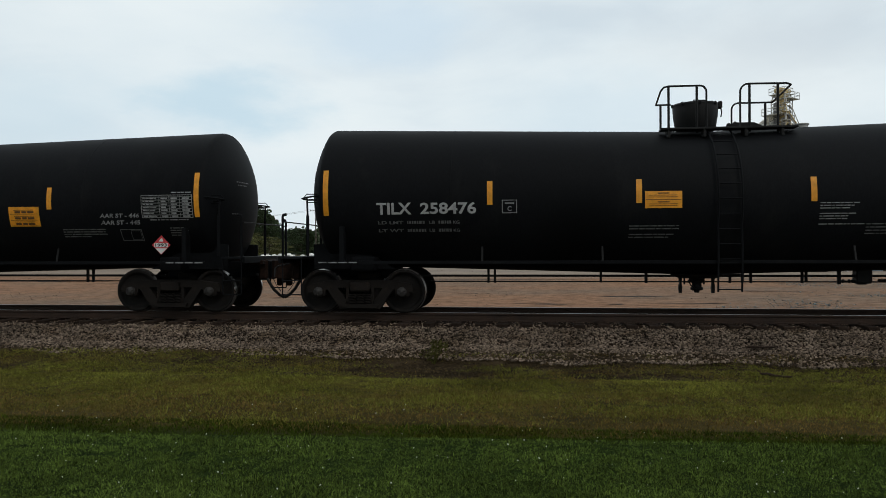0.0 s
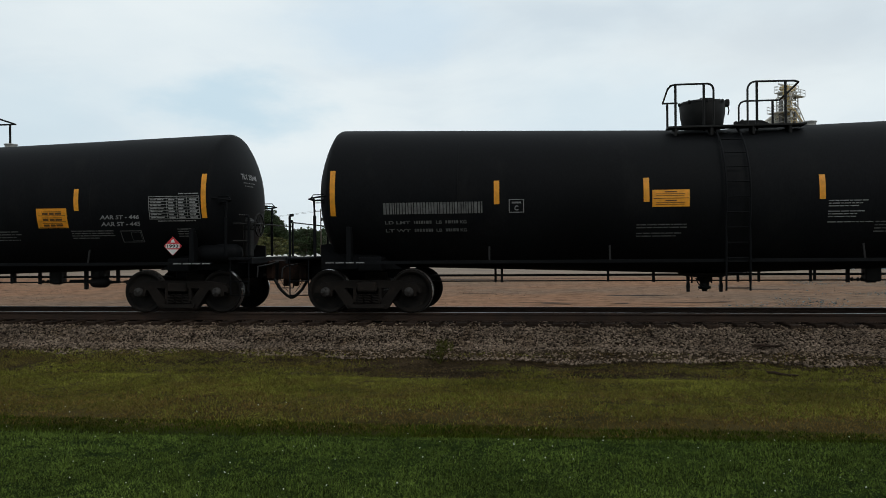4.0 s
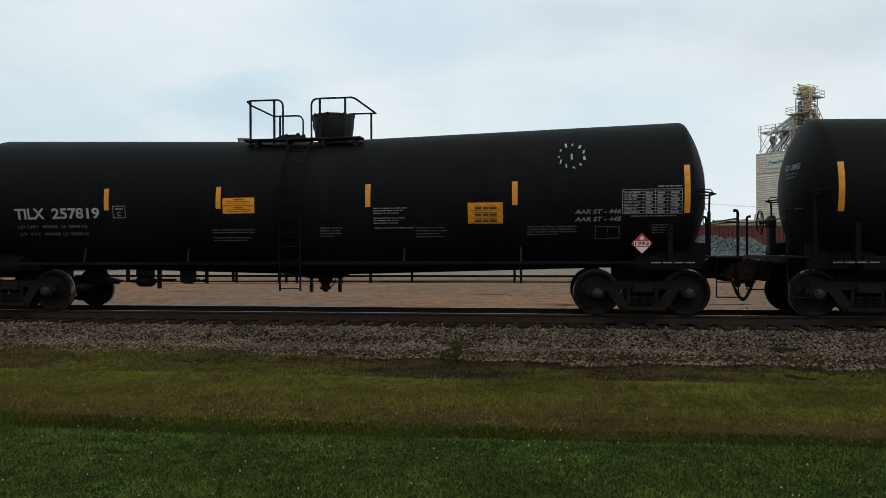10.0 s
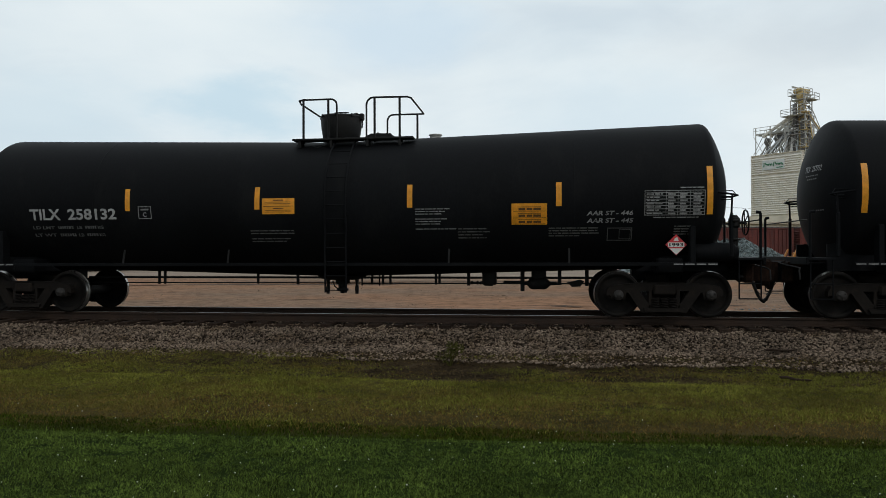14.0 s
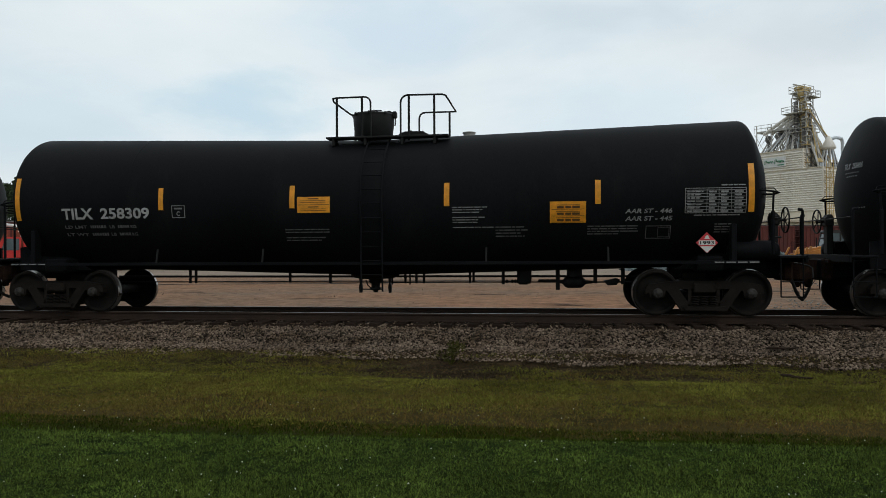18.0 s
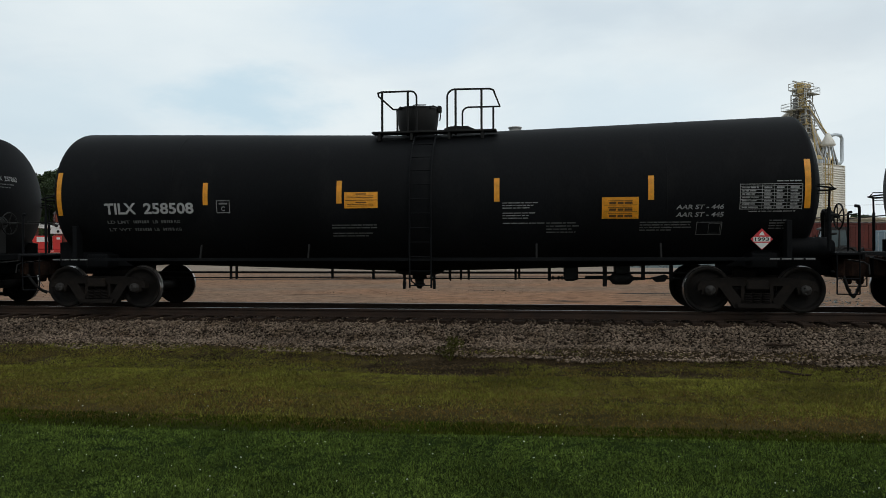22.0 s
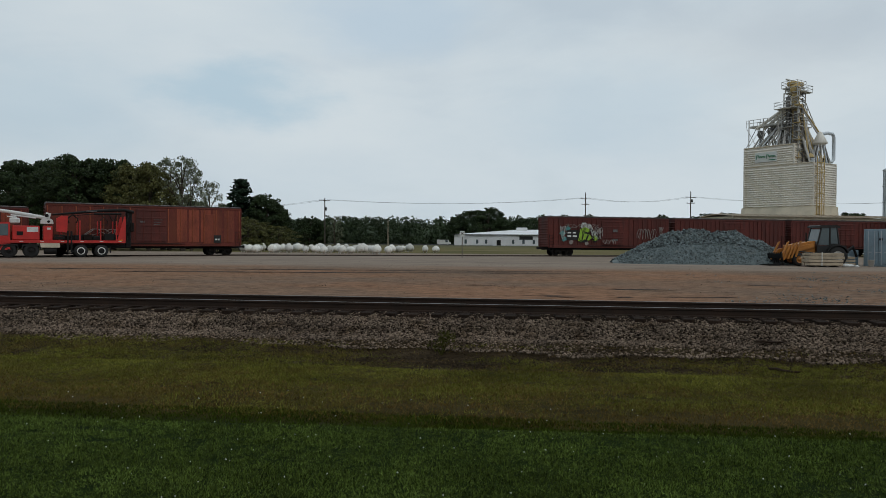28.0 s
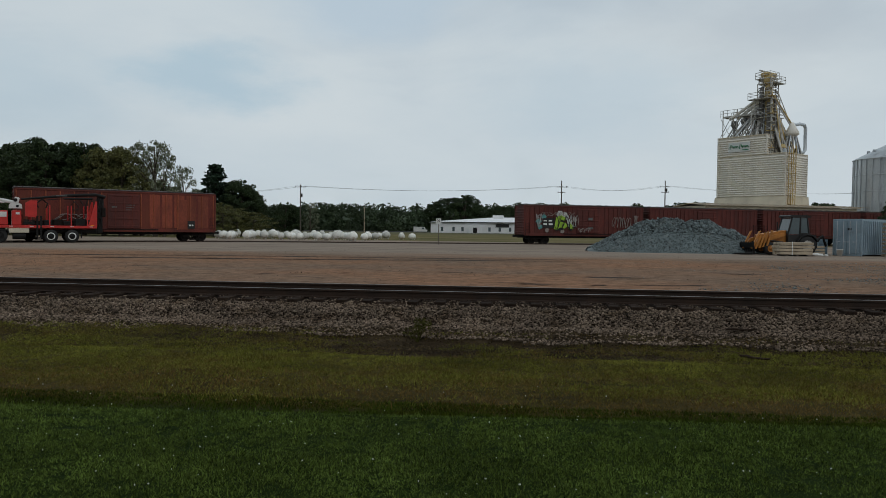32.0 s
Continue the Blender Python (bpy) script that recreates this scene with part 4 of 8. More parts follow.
    ol.tube([(-0.2, -0.1, 0.68), (-0.15, -0.12, 0.56), (-0.06, -0.12, 0.49), (0.05, -0.1, 0.47)], 0.014, 5)
    hw("bottom_outlet", ol, STEEL)
    for zz, rr in ((0.755, 0.028), (0.63, 0.016)):
        hw("train_pipe", Shape().tube([(-6.2, 0, zz), (6.2, 0, zz)], rr, 6), STEEL)
    for x, z0, ww in ((-4.42, 0.6, 0.05), (-4.28, 0.6, 0.05), (-2.0, 0.61, 0.05), (-1.05, 0.6, 0.06), (0.68, 0.6, 0.05), (0.93, 0.6, 0.05), (1.1, 0.6, 0.05), (2.13, 0.6, 0.05), (2.21, 0.63, 0.05), (2.86, 0.58, 0.07), (4.04, 0.46, 0.09), (4.84, 0.6, 0.08), (5.42, 0.58, 0.08)):
        hw("pipe_hanger", Shape().box((x, 0, (z0 + 0.92) / 2), (ww, 0.06, 0.92 - z0), 0.008), STEEL)
    # brake gear
    br = Shape().lathe([(0.0, 4.05), (0.03, 4.06), (0.035, 4.14), (0.11, 4.2), (0.13, 4.26), (0.13, 4.52), (0.11, 4.57), (0.04, 4.64), (0.03, 4.8), (0.0, 4.8)], 16, "x", (0, 0, 0.63))
    br.lathe([(0.0, 3.62), (0.036, 3.63), (0.036, 4.0), (0.028, 4.02), (0.028, 4.15)], 8, "x", (0, 0, 0.655))
    hw("brake_cylinder", br, STEEL)
    bv = Shape().box((4.395, 0, 0.85), (0.32, 0.3, 0.2), 0.02)
    bv.box((4.37, -0.16, 0.8), (0.2, 0.04, 0.12), 0.01)
    hw("control_valve", bv, STEEL)
    sa = Shape().box((3.32, 0, 0.76), (0.31, 0.24, 0.32), 0.025)
    sa.tube([(2.9, 0, 0.645), (3.2, 0, 0.645)], 0.015, 6)
    for xx in (2.94, 3.06, 3.13):
        sa.box((xx, 0, 0.645), (0.06, 0.06, 0.08), 0.02)
    sa.box((3.3, 0, 0.6), (0.2, 0.1, 0.05), 0.015)
    hw("slack_adjuster", sa, STEEL)
    bd = Shape().tube([(4.75, 0, 0.63), (5.0, 0, 0.63), (5.6, 0, 0.64), (6.2, 0, 0.6)], 0.018, 6)
    bd.prism([(5.0, 0.66), (5.1, 0.56), (5.28, 0.57), (5.36, 0.68), (5.28, 0.72), (5.12, 0.68)], 0.12, "xz", -0.06)
    hw("brake_rod", bd, STEEL)
    rs = Shape().lathe([(0.0, 7.3), (0.13, 7.33), (0.19, 7.42), (0.2, 7.5), (0.2, 8.1), (0.19, 8.18), (0.13, 8.27), (0.0, 8.3)], 20, "x", (0, -1.02, 1.29))
    hw("air_reservoir", rs, TANK)
    bw = Shape()
    ring = [(8.53, -0.62 + 0.25 * math.cos(t), 1.9 + 0.25 * math.sin(t)) for t in [2 * math.pi * i / 24 for i in range(25)]]
    bw.tube(ring, 0.016, 6, cap=False)
    for i in range(5):
        t = 2 * math.pi * i / 5
        bw.tube([(8.51, -0.62, 1.9), (8.53, -0.62 + 0.25 * math.cos(t), 1.9 + 0.25 * math.sin(t))], 0.012, 5)
    bw.tube([(8.36, -0.62, 1.9), (8.55, -0.62, 1.9)], 0.03, 8)
    hw("brake_wheel", bw, STEEL)
    bs = Shape().box((8.3, -0.62, 1.62), (0.13, 0.24, 0.86), 0.03)
    bs.box((8.31, -0.62, 1.9), (0.17, 0.3, 0.24), 0.04)
    for zz in (1.92, 1.55):
        bs.tube([(8.16, -1.15, zz), (8.28, -1.15, zz), (8.3, -0.62, zz)], 0.022, 6)
    bs.tube([(8.22, -0.75, 1.9), (8.21, -0.75, 1.2)], 0.01, 4)
    hw("brake_stand", bs, STEEL)
    # reflectors and markings on the near flank
    dark = name == "257738"
    dx, ex = (0.0, 0.0) if first else (-0.46, -0.45)
    for i, x in enumerate((-7.57, -4.22, -1.32, 1.91, 4.89, 7.75) if first else (-7.57, -4.32, -1.77, 1.46, 4.77 if dark else 4.45, 7.75)):
        long = i in (0, 5)
        part("reflector_stripe", patch(Shape(), x - 0.055, x + 0.055, 2.03 if long else 2.22, 2.96 if long else 2.69, nz=8, nx=2), YELLOW, car)
    cb = 0.0 if first else -0.2
    part("load_plate_frame", stencil(patch(frame_on(Shape(), -3.98 + cb, -3.68 + cb, 2.05, 2.315, 0.016), -3.92 + cb, -3.74 + cb, 2.23, 2.265, nz=1), "C", -3.87 + cb, -3.79 + cb, 2.09, 2.19), MIDW, car, "white stencilled box with a letter C")
    ws_ = Shape()
    for zz, head in ((1.85, "LD LMT"), (1.69, "LT WT")):
        stencil(ws_, head, -6.5, -5.98, zz, zz + 0.065)
        word_lines(ws_, -5.9, -5.52, zz + 0.065, (1,), 50 + int(zz * 9), height=0.06)
        stencil(ws_, "LB", -5.45, -5.33, zz, zz + 0.065)
        word_lines(ws_, -5.26, -4.99, zz + 0.065, (1,), 60 + int(zz * 9), height=0.06)
        stencil(ws_, "KG", -4.96, -4.83, zz, zz + 0.065)
    part("weight_stencil", ws_, FADED, car, "faded small white stencils")["kind"] = "stuff"
    if dark:
        part("notice_panel", patch(Shape(), -2.31, -1.65, 1.3, 1.58, nz=3, nx=2), ORANGE, car, "faded orange notice panel")
        part("notice_stencil", word_lines(Shape(), -2.36, -1.4, 1.88, (1, 0.95, 1), 6), WHITE, car, "small white stencils")["kind"] = "stuff"
    else:
        pn = part("warning_panel", patch(Shape(), -1.21 + dx, -0.51 + dx, 2.12, 2.45, nz=4, nx=2), YELLOW, car, "yellow warning panel")
        ink = Shape()
        patch(ink, -1.19 + dx, -0.53 + dx, 2.28, 2.29, 0.012, nz=1)
        for zz in (2.42, 2.25):
            patch(ink, -0.97 + dx, -0.75 + dx, zz - 0.02, zz, 0.012, nz=1)
        for zz in (2.375, 2.34, 2.205, 2.17):
            patch(ink, -1.14 + dx, -0.6 + dx, zz - 0.008, zz, 0.012, nz=1)
        part("panel_print", ink, INK, pn, "dark printed lines")
        part("notice_stencil", word_lines(Shape(), -1.5 + dx, -0.55 + dx, 1.79, (1, 1, 0, 0.9, 0.8), 6, 0.055), FADED, car, "small faded stencils")["kind"] = "stuff"
    part("tank_stencil", word_lines(Shape(), 2.02 + ex, 2.74 + ex, 2.2, (1, 0.85, 0.78, 0, 0.9, 0.72, 0.7, 0, 1.15), 7, 0.05, 0.03), MIDW, car, "block of small white stencils")["kind"] = "stuff"
    part("valve_stencil", word_lines(Shape(), 2.88 + ex, 3.52 + ex, 1.8, (0.9, 1, 0.85, 0.9), 8, 0.06), FADED, car, "small faded stencils")["kind"] = "stuff"
    if not first:
        part("repair_stencil", word_lines(Shape(), 0.42, 0.9, 1.81, (1, 0.9, 0.95, 0.6), 48, 0.055), FADED, car, "small faded stencils")["kind"] = "stuff"
    px, pz = (-0.92, 0.23) if dark else (ex, 0.0)
    pn = part("emergency_panel", patch(Shape(), 3.96 + px, 4.66 + px, 1.86 + pz, 2.28 + pz, nz=5, nx=2), YELLOW, car, "yellow emergency notice panel")
    ink = Shape()
    for zz in (2.2 + pz, 2.07 + pz, 1.95 + pz):
        patch(ink, 4.08 + px, 4.54 + px, zz + 0.005, zz + 0.015, 0.012, nz=1)
        patch(ink, 3.99 + px, 4.63 + px, zz - 0.078, zz - 0.07, 0.012, nz=1)
        for x0, x1 in ((4.1, 4.23), (4.26, 4.37), (4.39, 4.54)):
            patch(ink, x0 + px, x1 + px, zz - 0.055, zz - 0.01, 0.012, nz=1)
    part("panel_print", ink, INK, pn, "dark printed bars")
    part("lining_stencil", word_lines(Shape(), 4.69, 5.69, 1.8, (1, 0.95, 1, 0.6), 9, 0.05), FADED, car, "small faded stencils")["kind"] = "stuff"
    tb = frame_on(Shape(), 6.53, 7.66, 2.02, 2.5, 0.012)
    for i in range(7):
        zz = 2.46 - i * 0.062
        patch(tb, 6.55, 7.64, zz - 0.011, zz, nz=1)
        word_lines(tb, 6.57, 6.9, zz - 0.018, (0.9 - 0.1 * (i % 3),), 30 + i, height=0.04)
        for x0, x1 in ((6.97, 7.11), (7.19, 7.33), (7.44, 7.6)):
            patch(tb, x0, x1 - 0.03 * (i % 2), zz - 0.05, zz - 0.018, nz=1)
    for x in (6.93, 7.15, 7.38):
        patch(tb, x, x + 0.008, 2.03, 2.48, nz=4)
    word_lines(tb, 7.2, 7.64, 2.56, (1,), 41, height=0.035)
    word_lines(tb, 6.7, 7.64, 1.99, (0.9,), 42, height=0.03)
    part("test_table", tb, MIDW, car, "white stencilled test table")["kind"] = "stuff"
    part("small_stencil", word_lines(Shape(), 7.1, 7.5, 1.82, (0.8, 1, 0.9, 0.8), 43, 0.05), FADED, car, "small faded stencils")["kind"] = "stuff"
    for x0, x1 in ((-7.75, -6.9), (7.05, 7.9)):
        st = Shape()
        for i in range(4):
            w = (x1 - x0) / 4
            st.box((x0 + w * (i + 0.5), -1.495, 1.075), (w - 0.04, 0.006, 0.022))
        part("sill_reflector", st, MIDW, car, "white reflective tape")
    # marks on the visible end heads
    for d in (-1, 1):
        e = Shape()
        rng = random.Random(70 + d)
        for zz, y0, y1 in ((2.83, -0.58, -0.1), (2.76, -0.54, -0.2), (2.12, -0.75, -0.5)):
            y = y0
            while y < y1:
                w = rng.uniform(0.03, 0.07)
                e.add([on_head(d, y, zz), on_head(d, y + w, zz), on_head(d, y + w, zz + 0.024), on_head(d, y, zz + 0.024)], [(0, 1, 2, 3)])
                y += w + 0.02
        part("end_stencil", e, FADED, car, "small stencils on the tank end")["kind"] = "stuff"
    return car


# where the class stencil begins and the placard hangs, car by car
MARK_AT = {0: (5.58, 6.87), 3: (5.37, 6.91), 11: (5.63, 6.89), 13: (5.62, 6.92), 16: (5.41, 7.05), 18: (5.43, 7.15), 23: (5.41, 6.97), 24: (5.67, 6.94), 28: (5.36, 6.98), 29: (5.47, 7.08)}


def add_placard(car, cx):
    """A hazard diamond on a bracket."""
    cz, y, r = 1.45, -1.3, 0.205
    pl = Shape().prism([(cx, cz - r), (cx + r, cz), (cx, cz + r), (cx - r, cz)], 0.012, "xz", y)
    pl.box((cx, y + 0.12, cz), (0.05, 0.22, 0.05))
    pc = part("placard", pl, REDP, car, "red and white diamond hazard placard")
    wl_ = Shape().prism([(cx - 0.155, cz - 0.045), (cx + 0.155, cz - 0.045), (cx + 0.155, cz + 0.045), (cx - 0.155, cz + 0.045)], 0.004, "xz", y - 0.004)
    wl_.prism([(cx, cz - r + 0.012), (cx + 0.13, cz - 0.07), (cx - 0.13, cz - 0.07)], 0.004, "xz", y - 0.004)
    wl_.prism([(cx - 0.05, cz + 0.075), (cx + 0.05, cz + 0.075), (cx + 0.02, cz + 0.15), (cx - 0.02, cz + 0.13)], 0.004, "xz", y - 0.004)
    part("placard_field", wl_, SIGNW, pc, "white fields of the placard")
    v, fs, w = TEXTS["1993"]
    part("placard_number", Shape().add([(cx - 0.13 + 0.26 * a / w, y - 0.007, cz - 0.035 + 0.07 * b) for a, b in v], fs), RUBBER, pc, "black number 1993")


def finish_car(car, number, aar, i):
    if number:
        s = Shape()
        tight = number in ("257962", "257795", "258106")
        stencil(s, "TILX", -6.52 + 0.12 * tight, -5.8 + 0.12 * tight, 2.045, 2.28)
        part("reporting_mark", s, WHITE, car, "white stencilled letters")
        part("car_number", stencil(Shape(), number, -5.62, -4.49, 2.045, 2.28), WHITE, car, "white stencilled number")
        for d in (-1, 1):
            y0, ym, y1 = (-0.62, -0.4, 0.04) if d > 0 else (-0.02, -0.27, -0.66)
            s = head_text(Shape(), "TILX", d, y0, ym, 2.92, 3.04)
            head_text(s, number, d, ym + (0.06 if d > 0 else -0.06), y1, 2.92, 3.04)
            part("end_mark", s, MIDW, car, "small white mark on the tank end")["kind"] = "stuff"
        car["label"] = "long black tank car stencilled TILX " + number
    else:
        part("reporting_mark", word_lines(Shape(), -6.52, -4.49, 2.28, (1,), i, height=0.23), FADED, car, "pale bars in place of an unknown number")
    first = CARS[i][1]
    ax = MARK_AT.get(i, (5.41 if first else 5.63, 0))[0] if aar else (5.51 if first else 5.58)
    part("chalk_box", frame_on(frame_on(Shape(), ax + 0.4, ax + 0.88, 1.54, 1.79), ax + 0.63, ax + 0.85, 1.57, 1.76, 0.008), FADED, car, "white outlined inspection box")
    if aar:
        s = stencil(Shape(), "AAR ST - 446", ax, ax + 0.88, 2.03, 2.12, slant=0.02)
        stencil(s, "AAR ST - 445", ax, ax + 0.88, 1.885, 1.975, slant=0.02)
        part("class_stencil", s, MIDW, car, "faded stencil AAR ST")
    add_placard(car, MARK_AT[i][1] if i in MARK_AT else (6.96 if aar else 7.13))
    if number == "257791":
        rng = random.Random(4)
        s = Shape()
        for j in range(4):
            y, z = -0.75 - 0.13 * j, 2.9 + 0.06 * j
            pts = [on_head(-1, y + 0.1 * math.cos(a) + 0.02 * rng.uniform(-1, 1), z + 0.2 * math.sin(a)) for a in [0.5 * q + j for q in range(14)]]
            s.tube(pts, 0.016, 5)
        part("graffiti", s, PINK, car, "pink sprayed scrawl")
    if number == "257819":
        rng = random.Random(5)
        s = Shape()
        for j in range(11):
            a = 2 * math.pi * j / 11 + 0.3
            x, z, w, h = 5.55 + 0.25 * math.cos(a), 3.17 + 0.24 * math.sin(a), rng.uniform(0.02, 0.05), rng.uniform(0.03, 0.09)
            patch(s, x, x + w, z, z + h, nz=1, lean=rng.uniform(-0.02, 0.03))
        patch(s, 5.55, 5.59, 3.12, 3.24, nz=1)
        part("chipped_paint", s, WHITE, car, "ring of small pale chips")["kind"] = "stuff"


BENT_RAIL = ("257929", "257910", "257938")  # cars with bent rails at their ends


def build_train():
    master = {(f, b): tank_car(f, b, "") for f, b in ((True, True), (True, False), (False, False))}
    special = tank_car(False, False, "257738")
    used, cars = set(), []
    for i, (number, first, aar) in enumerate(CARS):
        src = special if number == "257738" else master[first, number in BENT_RAIL]
        if id(src) in used:
            car = None
        else:
            car = src
            used.add(id(src))
        cars.append((car, src))
    # copies are made before any master takes its own number
    out = []
    for i, (car, src) in enumerate(cars):
        if car is None:
            car = copy_thing(src, Matrix.Identity(4))
        out.append(car)
    for i, car in enumerate(out):
        car.matrix_basis = pose(train_x(0.0, i), TRACK_Y, 0)
        finish_car(car, CARS[i][0], CARS[i][2], i)
    return out


# offsets from the train's even run that fit it to the camera's view, metres
FIT_DX = [(0.0, 0.03), (1.0, 0.025), (3.0, -0.005), (6.0, -0.006), (7.5, -0.075), (9.0, -0.057), (10.0, -0.01), (13.0, 0.01), (15.0, 0.05), (18.0, 0.052),
        (19.0, 0.054), (22.5, 0.0), (23.0, 0.0), (26.0, -0.035), (32.0, -0.035)]


def train_x(t, i):
    """Middle of car i along the railway at t seconds."""
    fit_dx = np.interp(t, [a for a, b in FIT_DX], [b for a, b in FIT_DX])
    return -22.433 + AXLE / 2 + TRUCK_X + CAR_PITCH * i - 22.635 * t + 0.006676 * t * t - float(fit_dx)


TRAIN = build_train()


# ---- the yard behind the railway ----
def bearing(turn, dist):
    """Plan position at a bearing (degrees right of straight ahead) and a distance from the railway's normal."""
    return math.tan(radians(turn)) * dist, dist


def boxcar(m, length, height, body_mat, label, roof_peak=0.12, ribs=True, door_at=0.0, ends=True):
    """A box car on its siding; local x along it, near side at -y, rail top at z = 0."""
    car = thing("boxcar", label, "boxcar", "parked box cars", m)
    L, H, W = length / 2, height, 1.45
    z0 = 1.05
    part("body", Shape().box((0, 0, (z0 + H - 0.2) / 2), (length, 2 * W, H - 0.2 - z0), 0.03), body_mat, car)
    roof = Shape().prism([(-W - 0.05, H - 0.2), (W + 0.05, H - 0.2), (W + 0.05, H - 0.12), (0, H), (-W - 0.05, H - 0.12)], length + 0.1, "yz", -L - 0.05)
    rf = part("roof", roof, BOXROOF, car, "dark weathered steel roof")
    for i in range(int(length / 1.2)):
        x = -L + 0.6 + i * 1.2
        part("roof_rib", Shape().prism([(-W - 0.05, H - 0.125), (W + 0.05, H - 0.125), (W + 0.05, H - 0.085), (0, H + 0.035), (-W - 0.05, H - 0.085)], 0.06, "yz", x), BOXROOF, rf)
    sill = Shape().box((0, -W - 0.02, z0 + 0.02), (length, 0.08, 0.3), 0.02)
    sill.box((0, W + 0.02, z0 + 0.02), (length, 0.08, 0.3), 0.02)
    part("side_sill", sill, body_mat, car)
    part("underframe", Shape().box((0, 0, 0.85), (length + 0.5, 0.4, 0.35), 0.02), STEEL, car)
    top = Shape().box((0, -W - 0.02, H - 0.3), (length, 0.07, 0.16), 0.02)
    part("top_chord", top, body_mat, car)
    # side posts
    door_w = 3.0
    rib = Shape().box((0, -W - 0.035, (z0 + H - 0.3) / 2 + 0.05), (0.09, 0.09, H - 0.6 - z0), 0.02).mesh("side_post", BOXRIB if ribs else body_mat)
    x = -L + 0.08
    step = 1.22 if ribs else 0.61
    while x < L:
        if abs(x - door_at) > door_w / 2 + 0.1:
            part("side_post", rib, body_mat, car, at=pose(x, 0, 0))
        x += step
    if ribs:
        for q in range(5):
            xa, xb = -L + 0.08 + 1.22 * (9.6 + q * 1.0) + 0.1, -L + 0.08 + 1.22 * (10.6 + q * 1.0) - 0.1
            xa = max(xa, door_at + door_w / 2 + 0.1)
            if xb < L - 0.05 and xb > xa:
                part("side_panel", Shape().box(((xa + xb) / 2, -W - 0.012, (z0 + H - 0.3) / 2 + 0.08), (xb - xa, 0.03, H - 0.75 - z0), 0.008), BOXORANGE, car, "rust-orange side sheet")
    dr = Shape().box((door_at, -W - 0.07, (z0 + H - 0.35) / 2 + 0.02), (door_w, 0.08, H - 0.75 - z0), 0.02)
    door_mat = BOXRED2 if ribs else body_mat
    d = part("sliding_door", dr, door_mat, car, "ribbed plug door")
    for i in range(5):
        zz = z0 + 0.45 + i * (H - z0 - 1.1) / 4
        part("door_rib", Shape().box((door_at, -W - 0.125, zz), (door_w - 0.3, 0.06, 0.16), 0.02), door_mat, d)
    for dx in (-0.8, 0.0, 0.8):
        part("locking_rod", Shape().tube([(door_at + dx, -W - 0.16, z0 + 0.25), (door_at + dx, -W - 0.16, H - 0.6)], 0.025, 6), body_mat, d)
    part("door_rail", Shape().box((door_at, -W - 0.1, z0 + 0.13), (door_w * 2.2, 0.1, 0.06), 0.01), STEEL, car)
    for e in (-1, 1):
        for i in range(int((H - 0.5 - z0) / 0.3)):
            zz = z0 + 0.3 + 0.3 * i
            part("end_corrugation", Shape().tube([(e * (L + 0.01), -W + 0.06, zz), (e * (L + 0.01), W - 0.06, zz)], 0.075, 8), body_mat, car)
        for yy in (-1, 1):
            part("corner_post", Shape().box((e * (L + 0.02), yy * (W - 0.02), (z0 + H - 0.2) / 2), (0.12, 0.12, H - 0.3 - z0), 0.02), body_mat, car)
        lad = Shape()
        for dx in (0.12, 0.55):
            lad.tube([(e * (L - dx), -W - 0.12, z0 - 0.5), (e * (L - dx), -W - 0.12, z0 + 1.5)], 0.018, 5)
        for i in range(6):
            lad.tube([(e * (L - 0.12), -W - 0.12, z0 - 0.45 + 0.36 * i), (e * (L - 0.55), -W - 0.12, z0 - 0.45 + 0.36 * i)], 0.016, 5)
        part("ladder", lad, STEEL, car)
        cp = Shape().box((e * (L + 0.45), 0, 0.88), (0.6, 0.22, 0.24), 0.04)
        cp.box((e * (L + 0.75), 0.03, 0.88), (0.22, 0.3, 0.3), 0.05)
        part("coupler", cp, STEEL, car)
        tx = e * (L - 2.1)
        for yy in (-1, 1):
            part("side_frame", FRAME_ME, TRUCKM, car, at=pose(tx, yy * 1.0, 0, 0, 0, 0 if yy < 0 else 180))
        for dx in (-AXLE / 2, AXLE / 2):
            ax = part("wheelset", AXLE_ME, WHEELM, car, at=pose(tx + dx, 0, 0.457))
            for yy in (-1, 1):
                part("wheel", WHEEL_ME, WHEELM, ax, at=pose(0, yy * 0.79, 0, 0, 0, 0 if yy < 0 else 180))
    return car


def flat_bars(name, rects, material, parent, y, label=""):
    s = Shape()
    for x, z, w, hh in rects:
        s.box((x, y, z), (w, 0.006, hh))
    return part(name, s, material, parent, label)


def scrawl(name, parent, material, x0, z0, w, hh, y, seed, strokes, r=0.035, label="sprayed graffiti strokes"):
    rng = random.Random(seed)
    for k in range(strokes):
        cx = x0 + w * (k + 0.5) / strokes
        a0, f1, f2 = rng.uniform(0, 6), rng.uniform(0.7, 1.4), rng.uniform(0.7, 1.6)
        pts = [(cx + w / strokes * 0.62 * math.cos(a0 + f1 * q * 0.45), y, z0 + hh / 2 + hh / 2 * math.sin(a0 * 2 + f2 * q * 0.45)) for q in range(14)]
        part(name, Shape().tube(pts, r, 4), material, parent, label if k == 0 else "")


def spray(name, parent, material, cx, cz, r, y, seed, label):
    """A flat, spiky sprayed patch."""
    rng = random.Random(seed)
    n = 22
    out = [(cx + r * rng.uniform(0.6, 1.1) * math.cos(2 * math.pi * k / n), cz + r * rng.uniform(0.6, 1.1) * math.sin(2 * math.pi * k / n)) for k in range(n)]
    part(name, Shape().prism(out, 0.003, "xz", y), material, parent, label)


